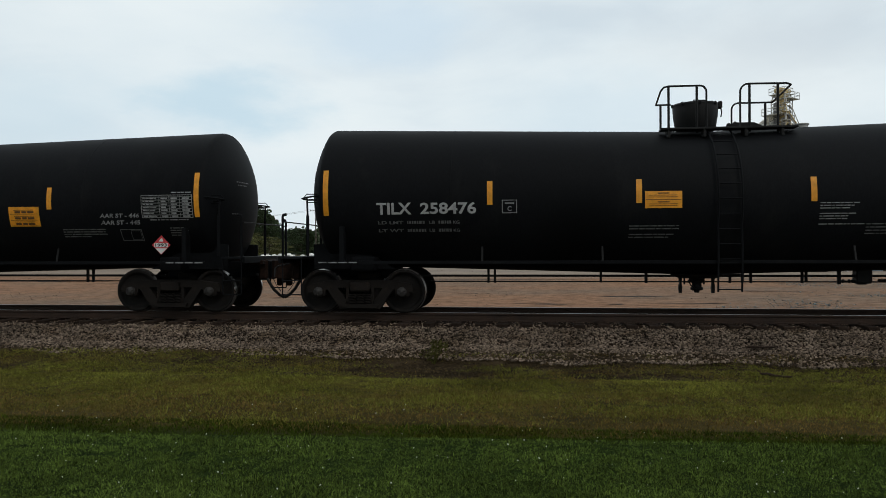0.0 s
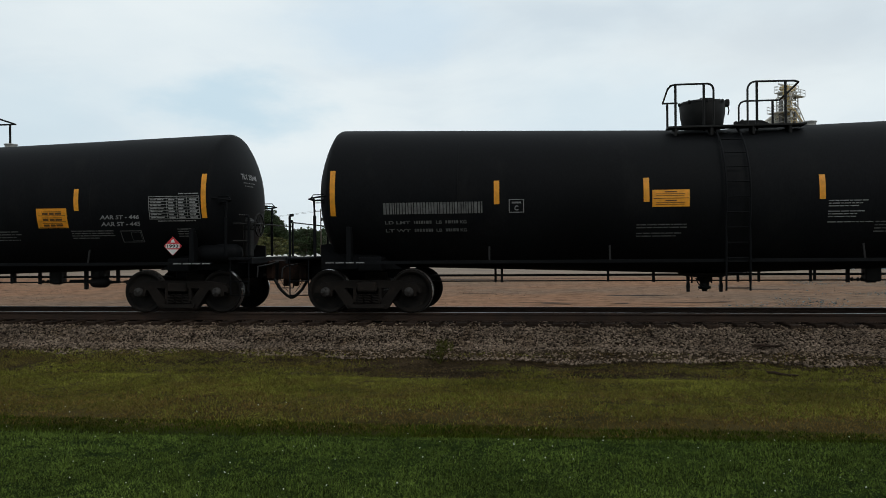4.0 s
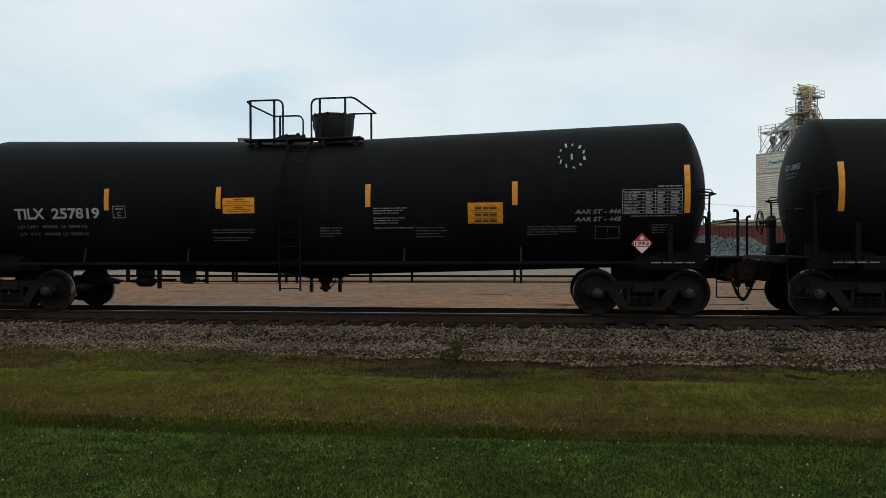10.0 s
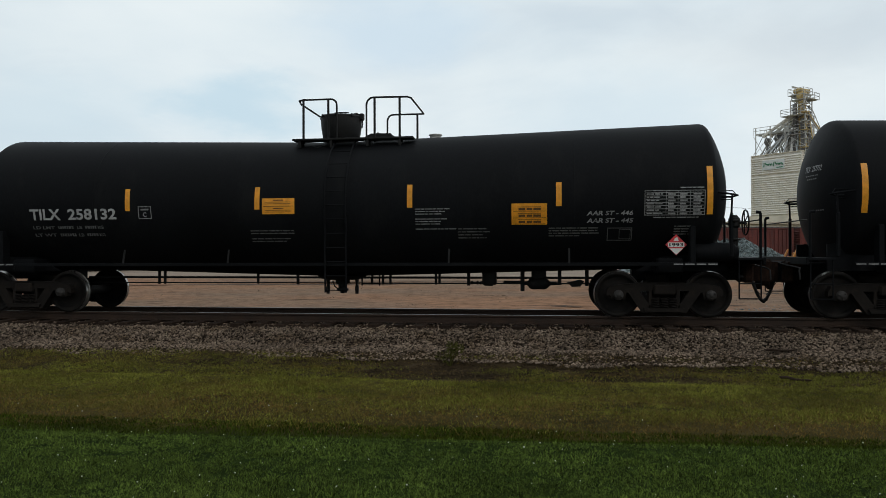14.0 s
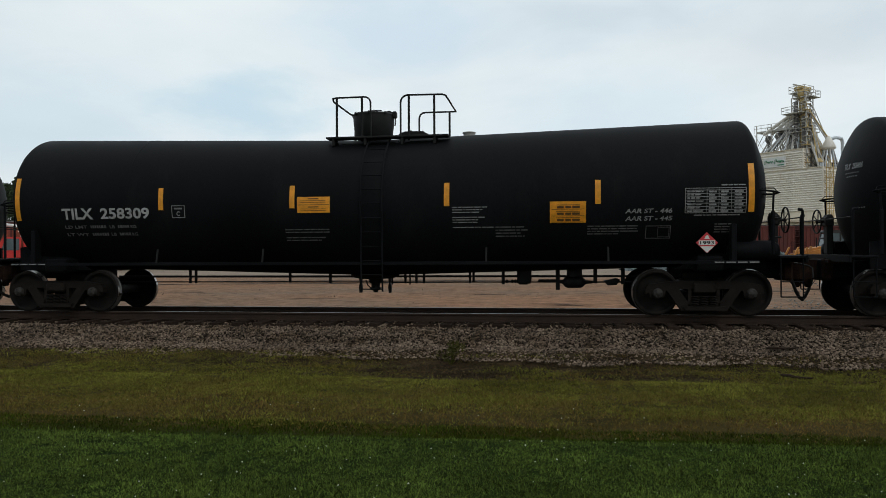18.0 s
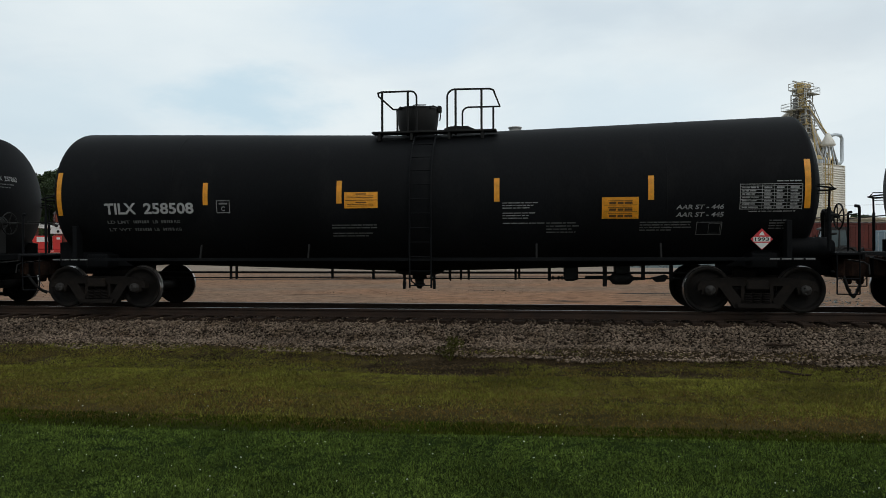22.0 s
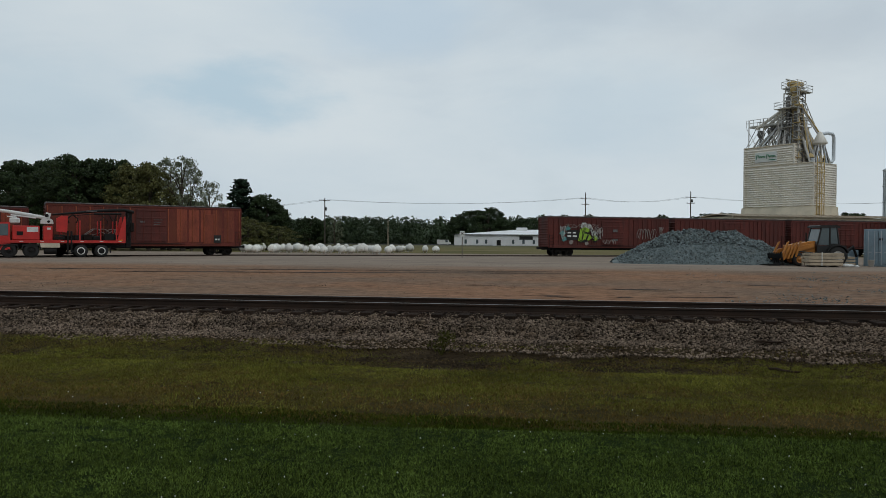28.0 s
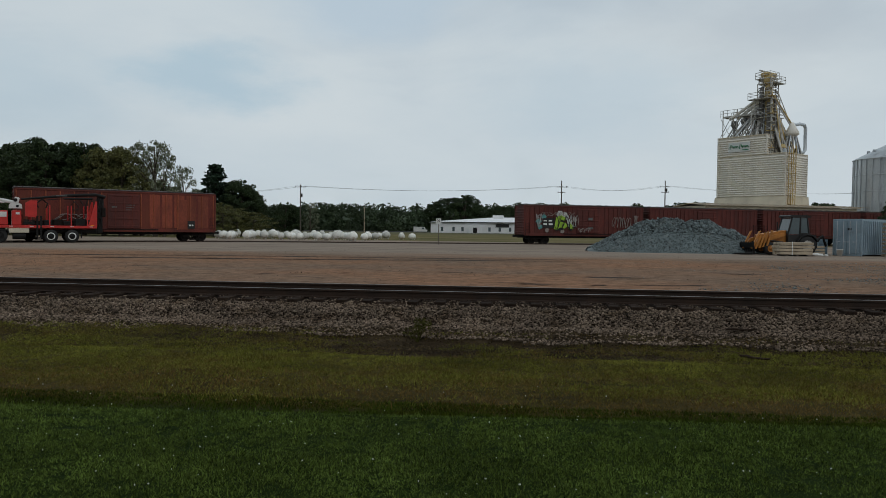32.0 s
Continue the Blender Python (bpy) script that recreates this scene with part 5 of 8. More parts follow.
def parked_cars():
    a = math.degrees(math.atan2(76.94 - 64.69, -32.34 + 47.24))
    left = boxcar(pose(-40.0, 70.73, YARD_Z + 0.1, 0, 0, a), 18.55, 5.2, BOXRED, "weathered red-oxide high box car, ribbed sides", door_at=0.15)
    flat_bars("stencil_lines", [(0.75, 3.62, 0.85, 0.06), (0.7, 3.38, 0.75, 0.06), (0.65, 3.14, 0.65, 0.06)], FADED, left, -1.6, "faded white stencil bars")
    flat_bars("route_mark", [(-0.75, 3.4, 0.45, 0.16)], FADED, left, -1.6, "faded white oval mark")
    hatch = part("side_hatch", Shape().box((5.9, -1.49, 2.75), (1.05, 0.06, 3.1), 0.02), BOXORANGE, left, "narrow rusty plug hatch")
    for x in (5.36, 6.44):
        part("hatch_rail", Shape().box((x, -1.53, 2.75), (0.07, 0.06, 3.2), 0.015), BOXRIB, hatch)
    flat_bars("placard_board", [(6.75, 1.7, 0.75, 0.8)], GRAFF[2], left, -1.58, "black square board")
    flat_bars("board_mark", [(6.62, 1.65, 0.2, 0.16), (6.9, 1.65, 0.14, 0.16)], SIGNW, left, -1.59, "white bars on the board")
    scrawl("graffiti", left, GRAFF[4], -6.0, 2.0, 3.4, 0.6, -1.6, 3, 5, 0.04)
    scrawl("graffiti", left, GRAFF[2], -4.6, 3.0, 1.8, 1.2, -1.6, 8, 3, 0.03)
    a2 = a + 7
    boxcar(pose(-39.85 - 19.4 * math.cos(radians(a + 3)), 70.85 - 19.4 * math.sin(radians(a + 3)), YARD_Z + 0.1, 0, 0, a2), 16.5, 4.7, BOXRED2, "dull red box car behind the loader truck")
    d = Vector((15.4, 6.1, 0)).normalized()
    rz = math.degrees(math.atan2(d.y, d.x))
    for i in range(4):
        c = Vector((0.55, 87.2, YARD_Z)) + d * (8.15 + 16.75 * i)
        car = boxcar(pose(c.x, c.y, c.z + 0.1, 0, 0, rz), 15.7, 4.72, BOXRED2, "dark red box car with ribbed ends" + (" and bright graffiti" if i == 0 else ""), ribs=False, door_at=0.4)
        if i == 0:
            y = -1.56
            for q, (bx, bz, br, mt, nm) in enumerate(((-6.1, 2.6, 0.4, 3, "teal"), (-5.9, 2.0, 0.35, 3, "teal"), (-5.4, 3.2, 0.35, 3, "teal"), (-3.3, 3.55, 0.5, 1, "white"), (-2.7, 3.3, 0.5, 1, "white"), (-2.1, 2.6, 0.4, 1, "white"),
                                                     (-1.4, 2.9, 0.35, 4, "grey"), (-1.9, 2.1, 0.55, 2, "black"), (-3.4, 2.3, 0.95, 2, "black"), (-5.0, 1.6, 0.3, 4, "grey"), (-3.0, 1.5, 0.3, 4, "grey"))):
                spray("graffiti_field", car, GRAFF[mt], bx, bz, br, y - 0.004 * (q % 3), 20 + q, nm + " sprayed burst")
            flat_bars("graffiti_block", [(-4.85, 2.45, 1.5, 1.15)], GRAFF[2], car, y - 0.016, "black sprayed block")
            lime = Shape().prism([(-4.15, 1.75), (-3.85, 3.15), (-3.2, 3.4), (-2.55, 3.1), (-2.75, 2.75), (-3.2, 2.85), (-3.35, 2.65), (-2.6, 2.5), (-2.35, 2.1), (-2.75, 1.8), (-3.3, 1.95), (-3.7, 1.7)], 0.01, "xz", y - 0.03)
            part("graffiti_letter", lime, GRAFF[0], car, "lime green sprayed letter")
            part("graffiti_letter", Shape().prism([(-2.2, 1.75), (-2.3, 2.25), (-1.95, 2.45), (-1.55, 2.2), (-1.65, 1.8)], 0.01, "xz", y - 0.026), GRAFF[0], car, "lime green sprayed letter")
            scrawl("graffiti", car, GRAFF[2], -4.1, 1.75, 2.5, 1.5, y - 0.05, 12, 5, 0.035, "black sprayed outlines")
            scrawl("graffiti", car, GRAFF[1], -6.4, 1.9, 0.7, 1.6, y - 0.05, 5, 3, 0.022, "white sprayed outlines")
            scrawl("graffiti", car, GRAFF[1], -2.2, 2.0, 1.2, 1.4, y - 0.06, 15, 4, 0.018, "white sprayed outlines")
            scrawl("graffiti", car, GRAFF[4], -5.9, 3.3, 4.4, 0.45, y - 0.06, 16, 9, 0.02, "pale sprayed loops")
            scrawl("graffiti", car, GRAFF[4], -1.0, 1.4, 1.6, 0.5, y - 0.22, 17, 6, 0.025, "pale sprayed tag")
            scrawl("graffiti", car, GRAFF[4], 3.6, 2.0, 2.5, 1.25, y - 0.05, 9, 7, 0.032, "pale grey sprayed tag")
            scrawl("graffiti", car, GRAFF[4], 6.6, 2.5, 0.5, 1.0, y - 0.05, 19, 3, 0.03, "pale grey sprayed loops")
            flat_bars("data_panel", [(0.6, 3.0, 0.6, 0.3), (0.6, 1.9, 0.7, 0.25)], FADED, car, -1.75, "faded stencil bars")
            flat_bars("number_bars", [(-5.25, 2.72, 0.42, 0.16), (-4.6, 2.72, 0.42, 0.16), (-5.25, 2.32, 0.46, 0.2), (-4.55, 2.32, 0.5, 0.2)], SIGNW, car, y - 0.02, "white bars on the black block")
    # siding rails along the parked cars
    pts = [(-75, 38), (-60, 52.5), (-47.2, 64.7), (-32.3, 76.9), (-16, 82.2), (0.55, 87.2), (31, 99.3), (66, 113.2), (120, 134)]
    sd = thing("siding_track", "worn steel siding rails in the gravel", "railway track", kind="structure")
    for off in (-0.75, 0.75):
        s = Shape()
        line = [(x, y + off * 1.15, YARD_Z + 0.03) for x, y in pts]
        s.tube(line, 0.085, 6)
        part("rail", s, RAILM, sd)


parked_cars()


def wheel_part(parent, x, y, z, r, w, hub_mat, name="wheel", ring=None):
    t = Shape().lathe([(r * 0.55, -w / 2), (r * 0.9, -w / 2), (r, -w / 2 + 0.06), (r, w / 2 - 0.06), (r * 0.9, w / 2), (r * 0.55, w / 2)], 20, "y", (x, y, z))
    wh = part(name, t, RUBBER, parent, "black rubber tyre")
    h = Shape().lathe([(0.0, -w / 2 + 0.02), (r * 0.2, -w / 2), (r * 0.25, -w / 2 + 0.06), (r * 0.5, -w / 2 + 0.04), (r * 0.57, -w / 2 - 0.005), (r * 0.57, w / 2), (0, w / 2)], 16, "y", (x, y, z))
    part("rim", h, hub_mat, wh, "painted steel rim")
    if ring:
        q = Shape().lathe([(r * 0.44, -w / 2 - 0.012), (r * 0.58, -w / 2 - 0.016), (r * 0.58, -w / 2 + 0.02), (r * 0.44, -w / 2 + 0.02), (r * 0.44, -w / 2 - 0.012)], 20, "y", (x, y, z))
        part("rim_edge", q, ring, wh, "pale rim edge")


def loader_truck():
    t = thing("loader_truck", "red flatbed truck with a folded black log loader", "truck", m=pose(-42.3, 64.6, YARD_Z, 0, 0, 39.5))
    # local x towards the rear, near side at -y
    part("chassis", Shape().box((-3.0, 0, 1.05), (12.0, 0.9, 0.3), 0.02), STEEL, t)
    deck = Shape().box((-2.1, 0, 1.5), (10.0, 2.5, 0.12), 0.02)
    deck.box((-2.1, -1.26, 1.47), (10.0, 0.05, 0.24), 0.01)
    part("deck", deck, TRUCKRED, t)
    for k in range(12):
        part("reflector", Shape().box((-6.6 + 0.82 * k, -1.29, 1.49), (0.3, 0.012, 0.06)), TRUCKWHITE if k % 2 else TRUCKRED, t, "striped reflector tape")
    part("headboard", Shape().prism([(-3.0, 2.4), (-2.1, 2.3), (-2.05, 3.85), (-2.6, 3.85), (-3.0, 3.6)], 0.1, "xz", -1.22), TRUCKRED, t, "tall red panel")
    part("headboard", Shape().box((-2.55, 0.2, 2.6), (0.12, 2.3, 2.1), 0.02), TRUCKRED, t)
    for side in (-1.27, 1.19):
        part("tail_brace", Shape().prism([(2.15, 1.56), (2.92, 1.56), (2.92, 3.9), (2.78, 3.9)], 0.08, "xz", side), TRUCKRED, t)
    for x in (-1.05, 0.72, 2.1):
        part("stake", Shape().box((x, -1.23, 2.5), (0.1, 0.08, 1.9), 0.01), TRUCKRED, t)
        part("stake", Shape().box((x, 1.2, 2.5), (0.1, 0.08, 1.9), 0.01), TRUCKRED, t)
    rng = random.Random(6)
    for k in range(6):
        part("tie_stack", Shape().box((-1.9 + 0.8 * k, 0.2 + 0.1 * (k % 2), 1.8), (0.75, 1.7, 0.42 + 0.14 * (k % 3)), 0.05), STEEL if k % 2 else TRUCKM, t, "dark stacked timber")
    part("chain_box", Shape().box((1.5, -0.8, 1.9), (0.9, 0.7, 0.7), 0.06), STEEL, t)
    for x in (-0.95, 0.8):
        for y in (-1.0, 1.0):
            wheel_part(t, x, y, 0.6, 0.6, 0.5, STEEL, ring=TRUCKWHITE)
    for x in (-5.0, -6.75):
        for y in (-1.0, 1.0):
            wheel_part(t, x, y, 0.64, 0.64, 0.36, STEEL)
        part("mud_guard", Shape().prism([(x - 0.8, 0.7), (x - 0.7, 1.2), (x + 0.7, 1.2), (x + 0.8, 0.7), (x + 0.75, 0.7), (x + 0.6, 1.1), (x - 0.6, 1.1), (x - 0.75, 0.7)], 0.5, "xz", -1.25), RUBBER, t)
    part("tool_box", Shape().box((-3.5, -1.0, 1.15), (1.6, 0.45, 0.5), 0.03), ELEVLOW, t, "pale dusty tool box")
    part("fuel_tank", Shape().lathe([(0.0, -4.0), (0.3, -3.98), (0.32, -3.9), (0.32, -3.0), (0.3, -2.95), (0.0, -2.93)], 14, "x", (0, -0.9, 0.62)), STEEL, t)
    eng = part("engine_cover", Shape().box((-5.42, -0.5, 2.25), (2.15, 1.5, 1.3), 0.06), TRUCKRED, t, "red machinery cover")
    part("plate", Shape().box((-4.9, -1.262, 2.55), (0.9, 0.02, 0.45)), TRUCKWHITE, eng, "pale grey plate")
    part("grille", Shape().box((-5.9, -1.26, 2.2), (0.5, 0.02, 0.35)), STEEL, eng)
    cab2 = part("red_cabinet", Shape().box((-3.68, -0.75, 2.25), (0.75, 0.95, 1.3), 0.04), TRUCKRED, t)
    part("label", Shape().box((-3.6, -1.235, 2.65), (0.3, 0.012, 0.2)), TRUCKWHITE, cab2, "small pale label")
    part("rack", Shape().box((-2.7, -1.15, 2.05), (0.9, 0.1, 0.12)).box((-2.7, -1.15, 1.8), (0.9, 0.1, 0.3), 0.02), STEEL, t)
    cab = Shape().prism([(-8.9, 0.7), (-6.65, 0.7), (-6.65, 3.2), (-8.0, 3.2), (-8.7, 2.0), (-10.2, 1.8), (-10.3, 0.7)], 2.3, "xz", -1.15)
    part("cab", cab, TRUCKRED, t)
    part("cab_window", Shape().prism([(-8.2, 2.0), (-6.8, 2.0), (-6.8, 3.05), (-7.9, 3.05)], 0.02, "xz", -1.17), GLASS, t)
    part("crane_seat", Shape().box((-6.3, -0.9, 3.35), (0.8, 0.5, 0.5), 0.08).tube([(-6.9, -0.9, 3.7), (-6.2, -0.9, 3.65), (-5.9, -0.9, 3.3)], 0.07, 6), TRUCKWHITE, t)
    wm = Shape().tube([(-8.2, -0.6, 4.35), (-6.2, -0.62, 4.05), (-5.0, -0.65, 3.85), (-3.7, -0.7, 3.62)], [0.16, 0.2, 0.2, 0.17], 6)
    wm.tube([(-6.6, -0.85, 3.85), (-4.6, -0.85, 3.6)], 0.07, 6)
    wm.prism([(-4.25, 3.1), (-3.2, 3.1), (-3.25, 3.45), (-3.5, 3.6), (-3.4, 4.05), (-3.75, 4.15), (-4.0, 3.7), (-4.25, 3.4)], 0.35, "xz", -0.9)
    part("white_boom", wm, TRUCKWHITE, t, "white hydraulic boom")
    part("boom_joint", Shape().lathe([(0.0, -0.95), (0.16, -0.95), (0.16, -0.5), (0.0, -0.5)], 12, "y", (-3.75, 0, 3.85)), STEEL, t)
    part("boom_joint", Shape().lathe([(0.0, -0.95), (0.12, -0.95), (0.12, -0.5), (0.0, -0.5)], 12, "y", (-3.6, 0, 3.3)), STEEL, t)
    col = Shape().box((3.3, 0, 2.0), (0.5, 0.5, 2.2), 0.05)
    col.box((3.35, -0.2, 3.7), (0.55, 0.5, 1.4), 0.06)
    col.box((3.1, -0.4, 2.6), (0.5, 0.4, 0.7), 0.05)
    part("loader_column", col, STEEL, t)
    part("control_seat", Shape().box((3.55, -0.7, 2.9), (0.35, 0.4, 0.9), 0.06), TRUCKM, t)
    for dx in (-0.3, 0.0, 0.3):
        part("hydraulic_hose", Shape().tube([(3.2 + dx, -0.5, 1.6), (3.0 + dx, -0.55, 2.8), (3.3 + dx, -0.5, 4.2)], 0.035, 5), RUBBER, t)
    bm_ = Shape().tube([(3.75, -0.5, 4.35), (2.9, -0.5, 4.55), (0.5, -0.55, 4.4), (-1.5, -0.6, 4.15), (-3.3, -0.6, 3.95)], [0.15, 0.15, 0.13, 0.11, 0.08], 8)
    part("loader_boom", bm_, STEEL, t, "black folded loader boom")
    part("boom_cylinder", Shape().tube([(2.6, -0.75, 4.15), (0.2, -0.75, 4.1)], 0.09, 8).tube([(0.2, -0.75, 4.1), (-1.6, -0.75, 3.9)], 0.04, 6), STEEL, t)
    part("boom_label", Shape().box((0.0, -0.76, 4.36), (0.9, 0.01, 0.1)), FADED, t, "pale worn label")
    gr = Shape()
    for s in (-1, 1):
        gr.tube([(-1.6, -0.6, 4.0), (-1.6 + s * 0.45, -0.6, 3.6), (-1.6 + s * 0.3, -0.6, 3.2)], 0.07, 6)
    part("grapple", gr, STEEL, t)
    for dx in (-0.15, 0.15):
        part("outrigger", Shape().box((-1.9 + dx, -1.2, 1.5), (0.16, 0.2, 1.9), 0.02), STEEL, t)
    part("outrigger_foot", Shape().box((-1.9, -1.2, 0.5), (0.7, 0.4, 0.1), 0.02), STEEL, t)
    part("mud_flap", Shape().box((1.6, -1.0, 0.7), (0.04, 0.55, 0.6)), RUBBER, t)
    part("lamp_strip", Shape().box((2.5, -1.295, 1.62), (0.3, 0.02, 0.08)), YELLOW, t)


loader_truck()


def propane_tanks():
    rng = random.Random(11)

    def tank_thing():
        t = thing("propane_tank", "white steel propane tank lying on short feet", "propane tank", "stored propane tanks")
        prof = [(0.0, -1.5)] + [(0.5 * math.sin(radians(q)), -1.1 - 0.4 * math.cos(radians(q))) for q in (20, 40, 60, 80)] + [(0.5, -1.1), (0.5, 1.1)] + [(0.5 * math.sin(radians(q)), 1.1 + 0.4 * math.cos(radians(q))) for q in (80, 60, 40, 20)] + [(0.0, 1.5)]
        part("shell", Shape().lathe(prof, 24, "y", (0, 0, 0.62)), PROPANE, t)
        part("dome", Shape().lathe([(0.26, 1.02), (0.26, 1.18), (0.22, 1.22), (0.0, 1.24)], 14, "z", (0, 0, 0)), PROPANE, t)
        for y in (-0.8, 0.8):
            for x in (-0.25, 0.25):
                part("foot", Shape().box((x, y, 0.09), (0.1, 0.12, 0.2), 0.01), PROPANE, t)
        return t

    spots = [(388, 97), (397, 93), (409, 92), (414, 99), (421, 110), (438, 93), (446, 95), (457, 102), (468, 97), (473, 106), (483, 101), (492, 112), (498, 95), (508, 108), (516, 97), (524, 103),
             (531, 92), (540, 95), (552, 104), (557, 110), (562, 93), (571, 108), (578, 94), (586, 104), (595, 97), (601, 112), (607, 99), (612, 108), (618, 96), (626, 91), (645, 97), (652, 101), (664, 103), (672, 112), (684, 110), (711, 105), (730, 106)]
    first = None
    for k, (px, dist) in enumerate(spots):
        turn = math.degrees(math.atan((px - 784) / 1285.1)) - 5.5
        x, y = bearing(turn, dist)
        s = rng.uniform(0.78, 1.08)
        m = pose(x, y, YARD_Z + 0.0, 0, rng.uniform(-4, 4), -turn + rng.uniform(-16, 16)) @ Matrix.Diagonal((s, s * rng.choice((0.7, 1.0, 1.1)), s, 1))
        if first is None:
            first = tank_thing()
            first.matrix_basis = m
            continue
        c = copy_thing(first, pose(0, 0, 0))
        c.matrix_basis = m


propane_tanks()


def gravel_pile():
    rng = np.random.default_rng(5)
    n = 70
    vs, fs = [], []

    def height(x, y):
        a = max(0.0, 2.75 - 0.62 * math.hypot(max(0.0, abs(x - 0.2) - 2.6) * 0.82, y - 1.5))
        b = max(0.0, 1.5 - 0.5 * math.hypot(max(0.0, abs(x + 0.6) - 3.0) * 0.62, (y + 1.6)))
        c = max(0.0, 1.9 - 0.6 * math.hypot(x - 4.6, y - 0.6))
        hh = max(a, b, c)
        return hh + 0.16 * hh ** 0.5 * (noise.noise((x * 0.9, y * 0.9, 2)) + 0.6 * noise.noise((x * 2.7, y * 2.7, 7))) if hh > 0 else -0.05

    for j in range(n + 1):
        for i in range(n + 1):
            x, y = -8 + 16 * i / n, -6 + 13 * j / n
            vs.append((x, y, height(x, y)))
    w = n + 1
    for j in range(n):
        for i in range(n):
            fs.append((j * w + i, j * w + i + 1, (j + 1) * w + i + 1, (j + 1) * w + i))
    pile = solid("gravel_pile", Shape().add(vs, fs, True), PILE, "heap of grey crushed stone on the yard", "gravel pile", m=pose(14.3, 64.5, YARD_Z))
    pts = rng.uniform((-7.5, -5.5), (7.5, 4.0), (26000, 2))
    size = np.array([rng.uniform(0.08, 0.2) if q[1] > -0.4 + 0.3 * math.sin(q[0]) else rng.uniform(0.03, 0.075) for q in pts])
    keep = [(x, y, height(x, y), s) for (x, y), s in zip(pts, size) if height(x, y) > 0.03]
    stones = stone_cloud(np.array(keep), rng)
    tagged(part("loose_gravel", big_mesh("loose_gravel", *stones, PILE), PILE, pile), "angular grey stones", kind="stuff")


def stone_cloud(p, rng):
    """Angular stones at x, y, z with a size: squashed, turned octahedra."""
    base = np.array([(1, 0, 0), (-1, 0, 0), (0, 1, 0), (0, -1, 0), (0, 0, 1), (0, 0, -1)], float)
    tri = np.array([(0, 2, 4), (2, 1, 4), (1, 3, 4), (3, 0, 4), (2, 0, 5), (1, 2, 5), (3, 1, 5), (0, 3, 5)])
    n = len(p)
    v = np.repeat(base[None], n, 0) * rng.uniform(0.55, 1.2, (n, 6, 1)) * rng.uniform(0.6, 1.15, (n, 1, 3))
    a, b, c = (rng.uniform(0, 2 * math.pi, n) for _ in range(3))
    for k, (i, j) in zip((a, b, c), ((0, 1), (1, 2), (0, 2))):
        ci, si = np.cos(k)[:, None], np.sin(k)[:, None]
        v[:, :, i], v[:, :, j] = v[:, :, i] * ci - v[:, :, j] * si, v[:, :, i] * si + v[:, :, j] * ci
    v = v * p[:, 3][:, None, None] + p[:, None, :3]
    f = (tri[None] + 6 * np.arange(n)[:, None, None]).reshape(-1, 3)
    return v.reshape(-1, 3), f


gravel_pile()


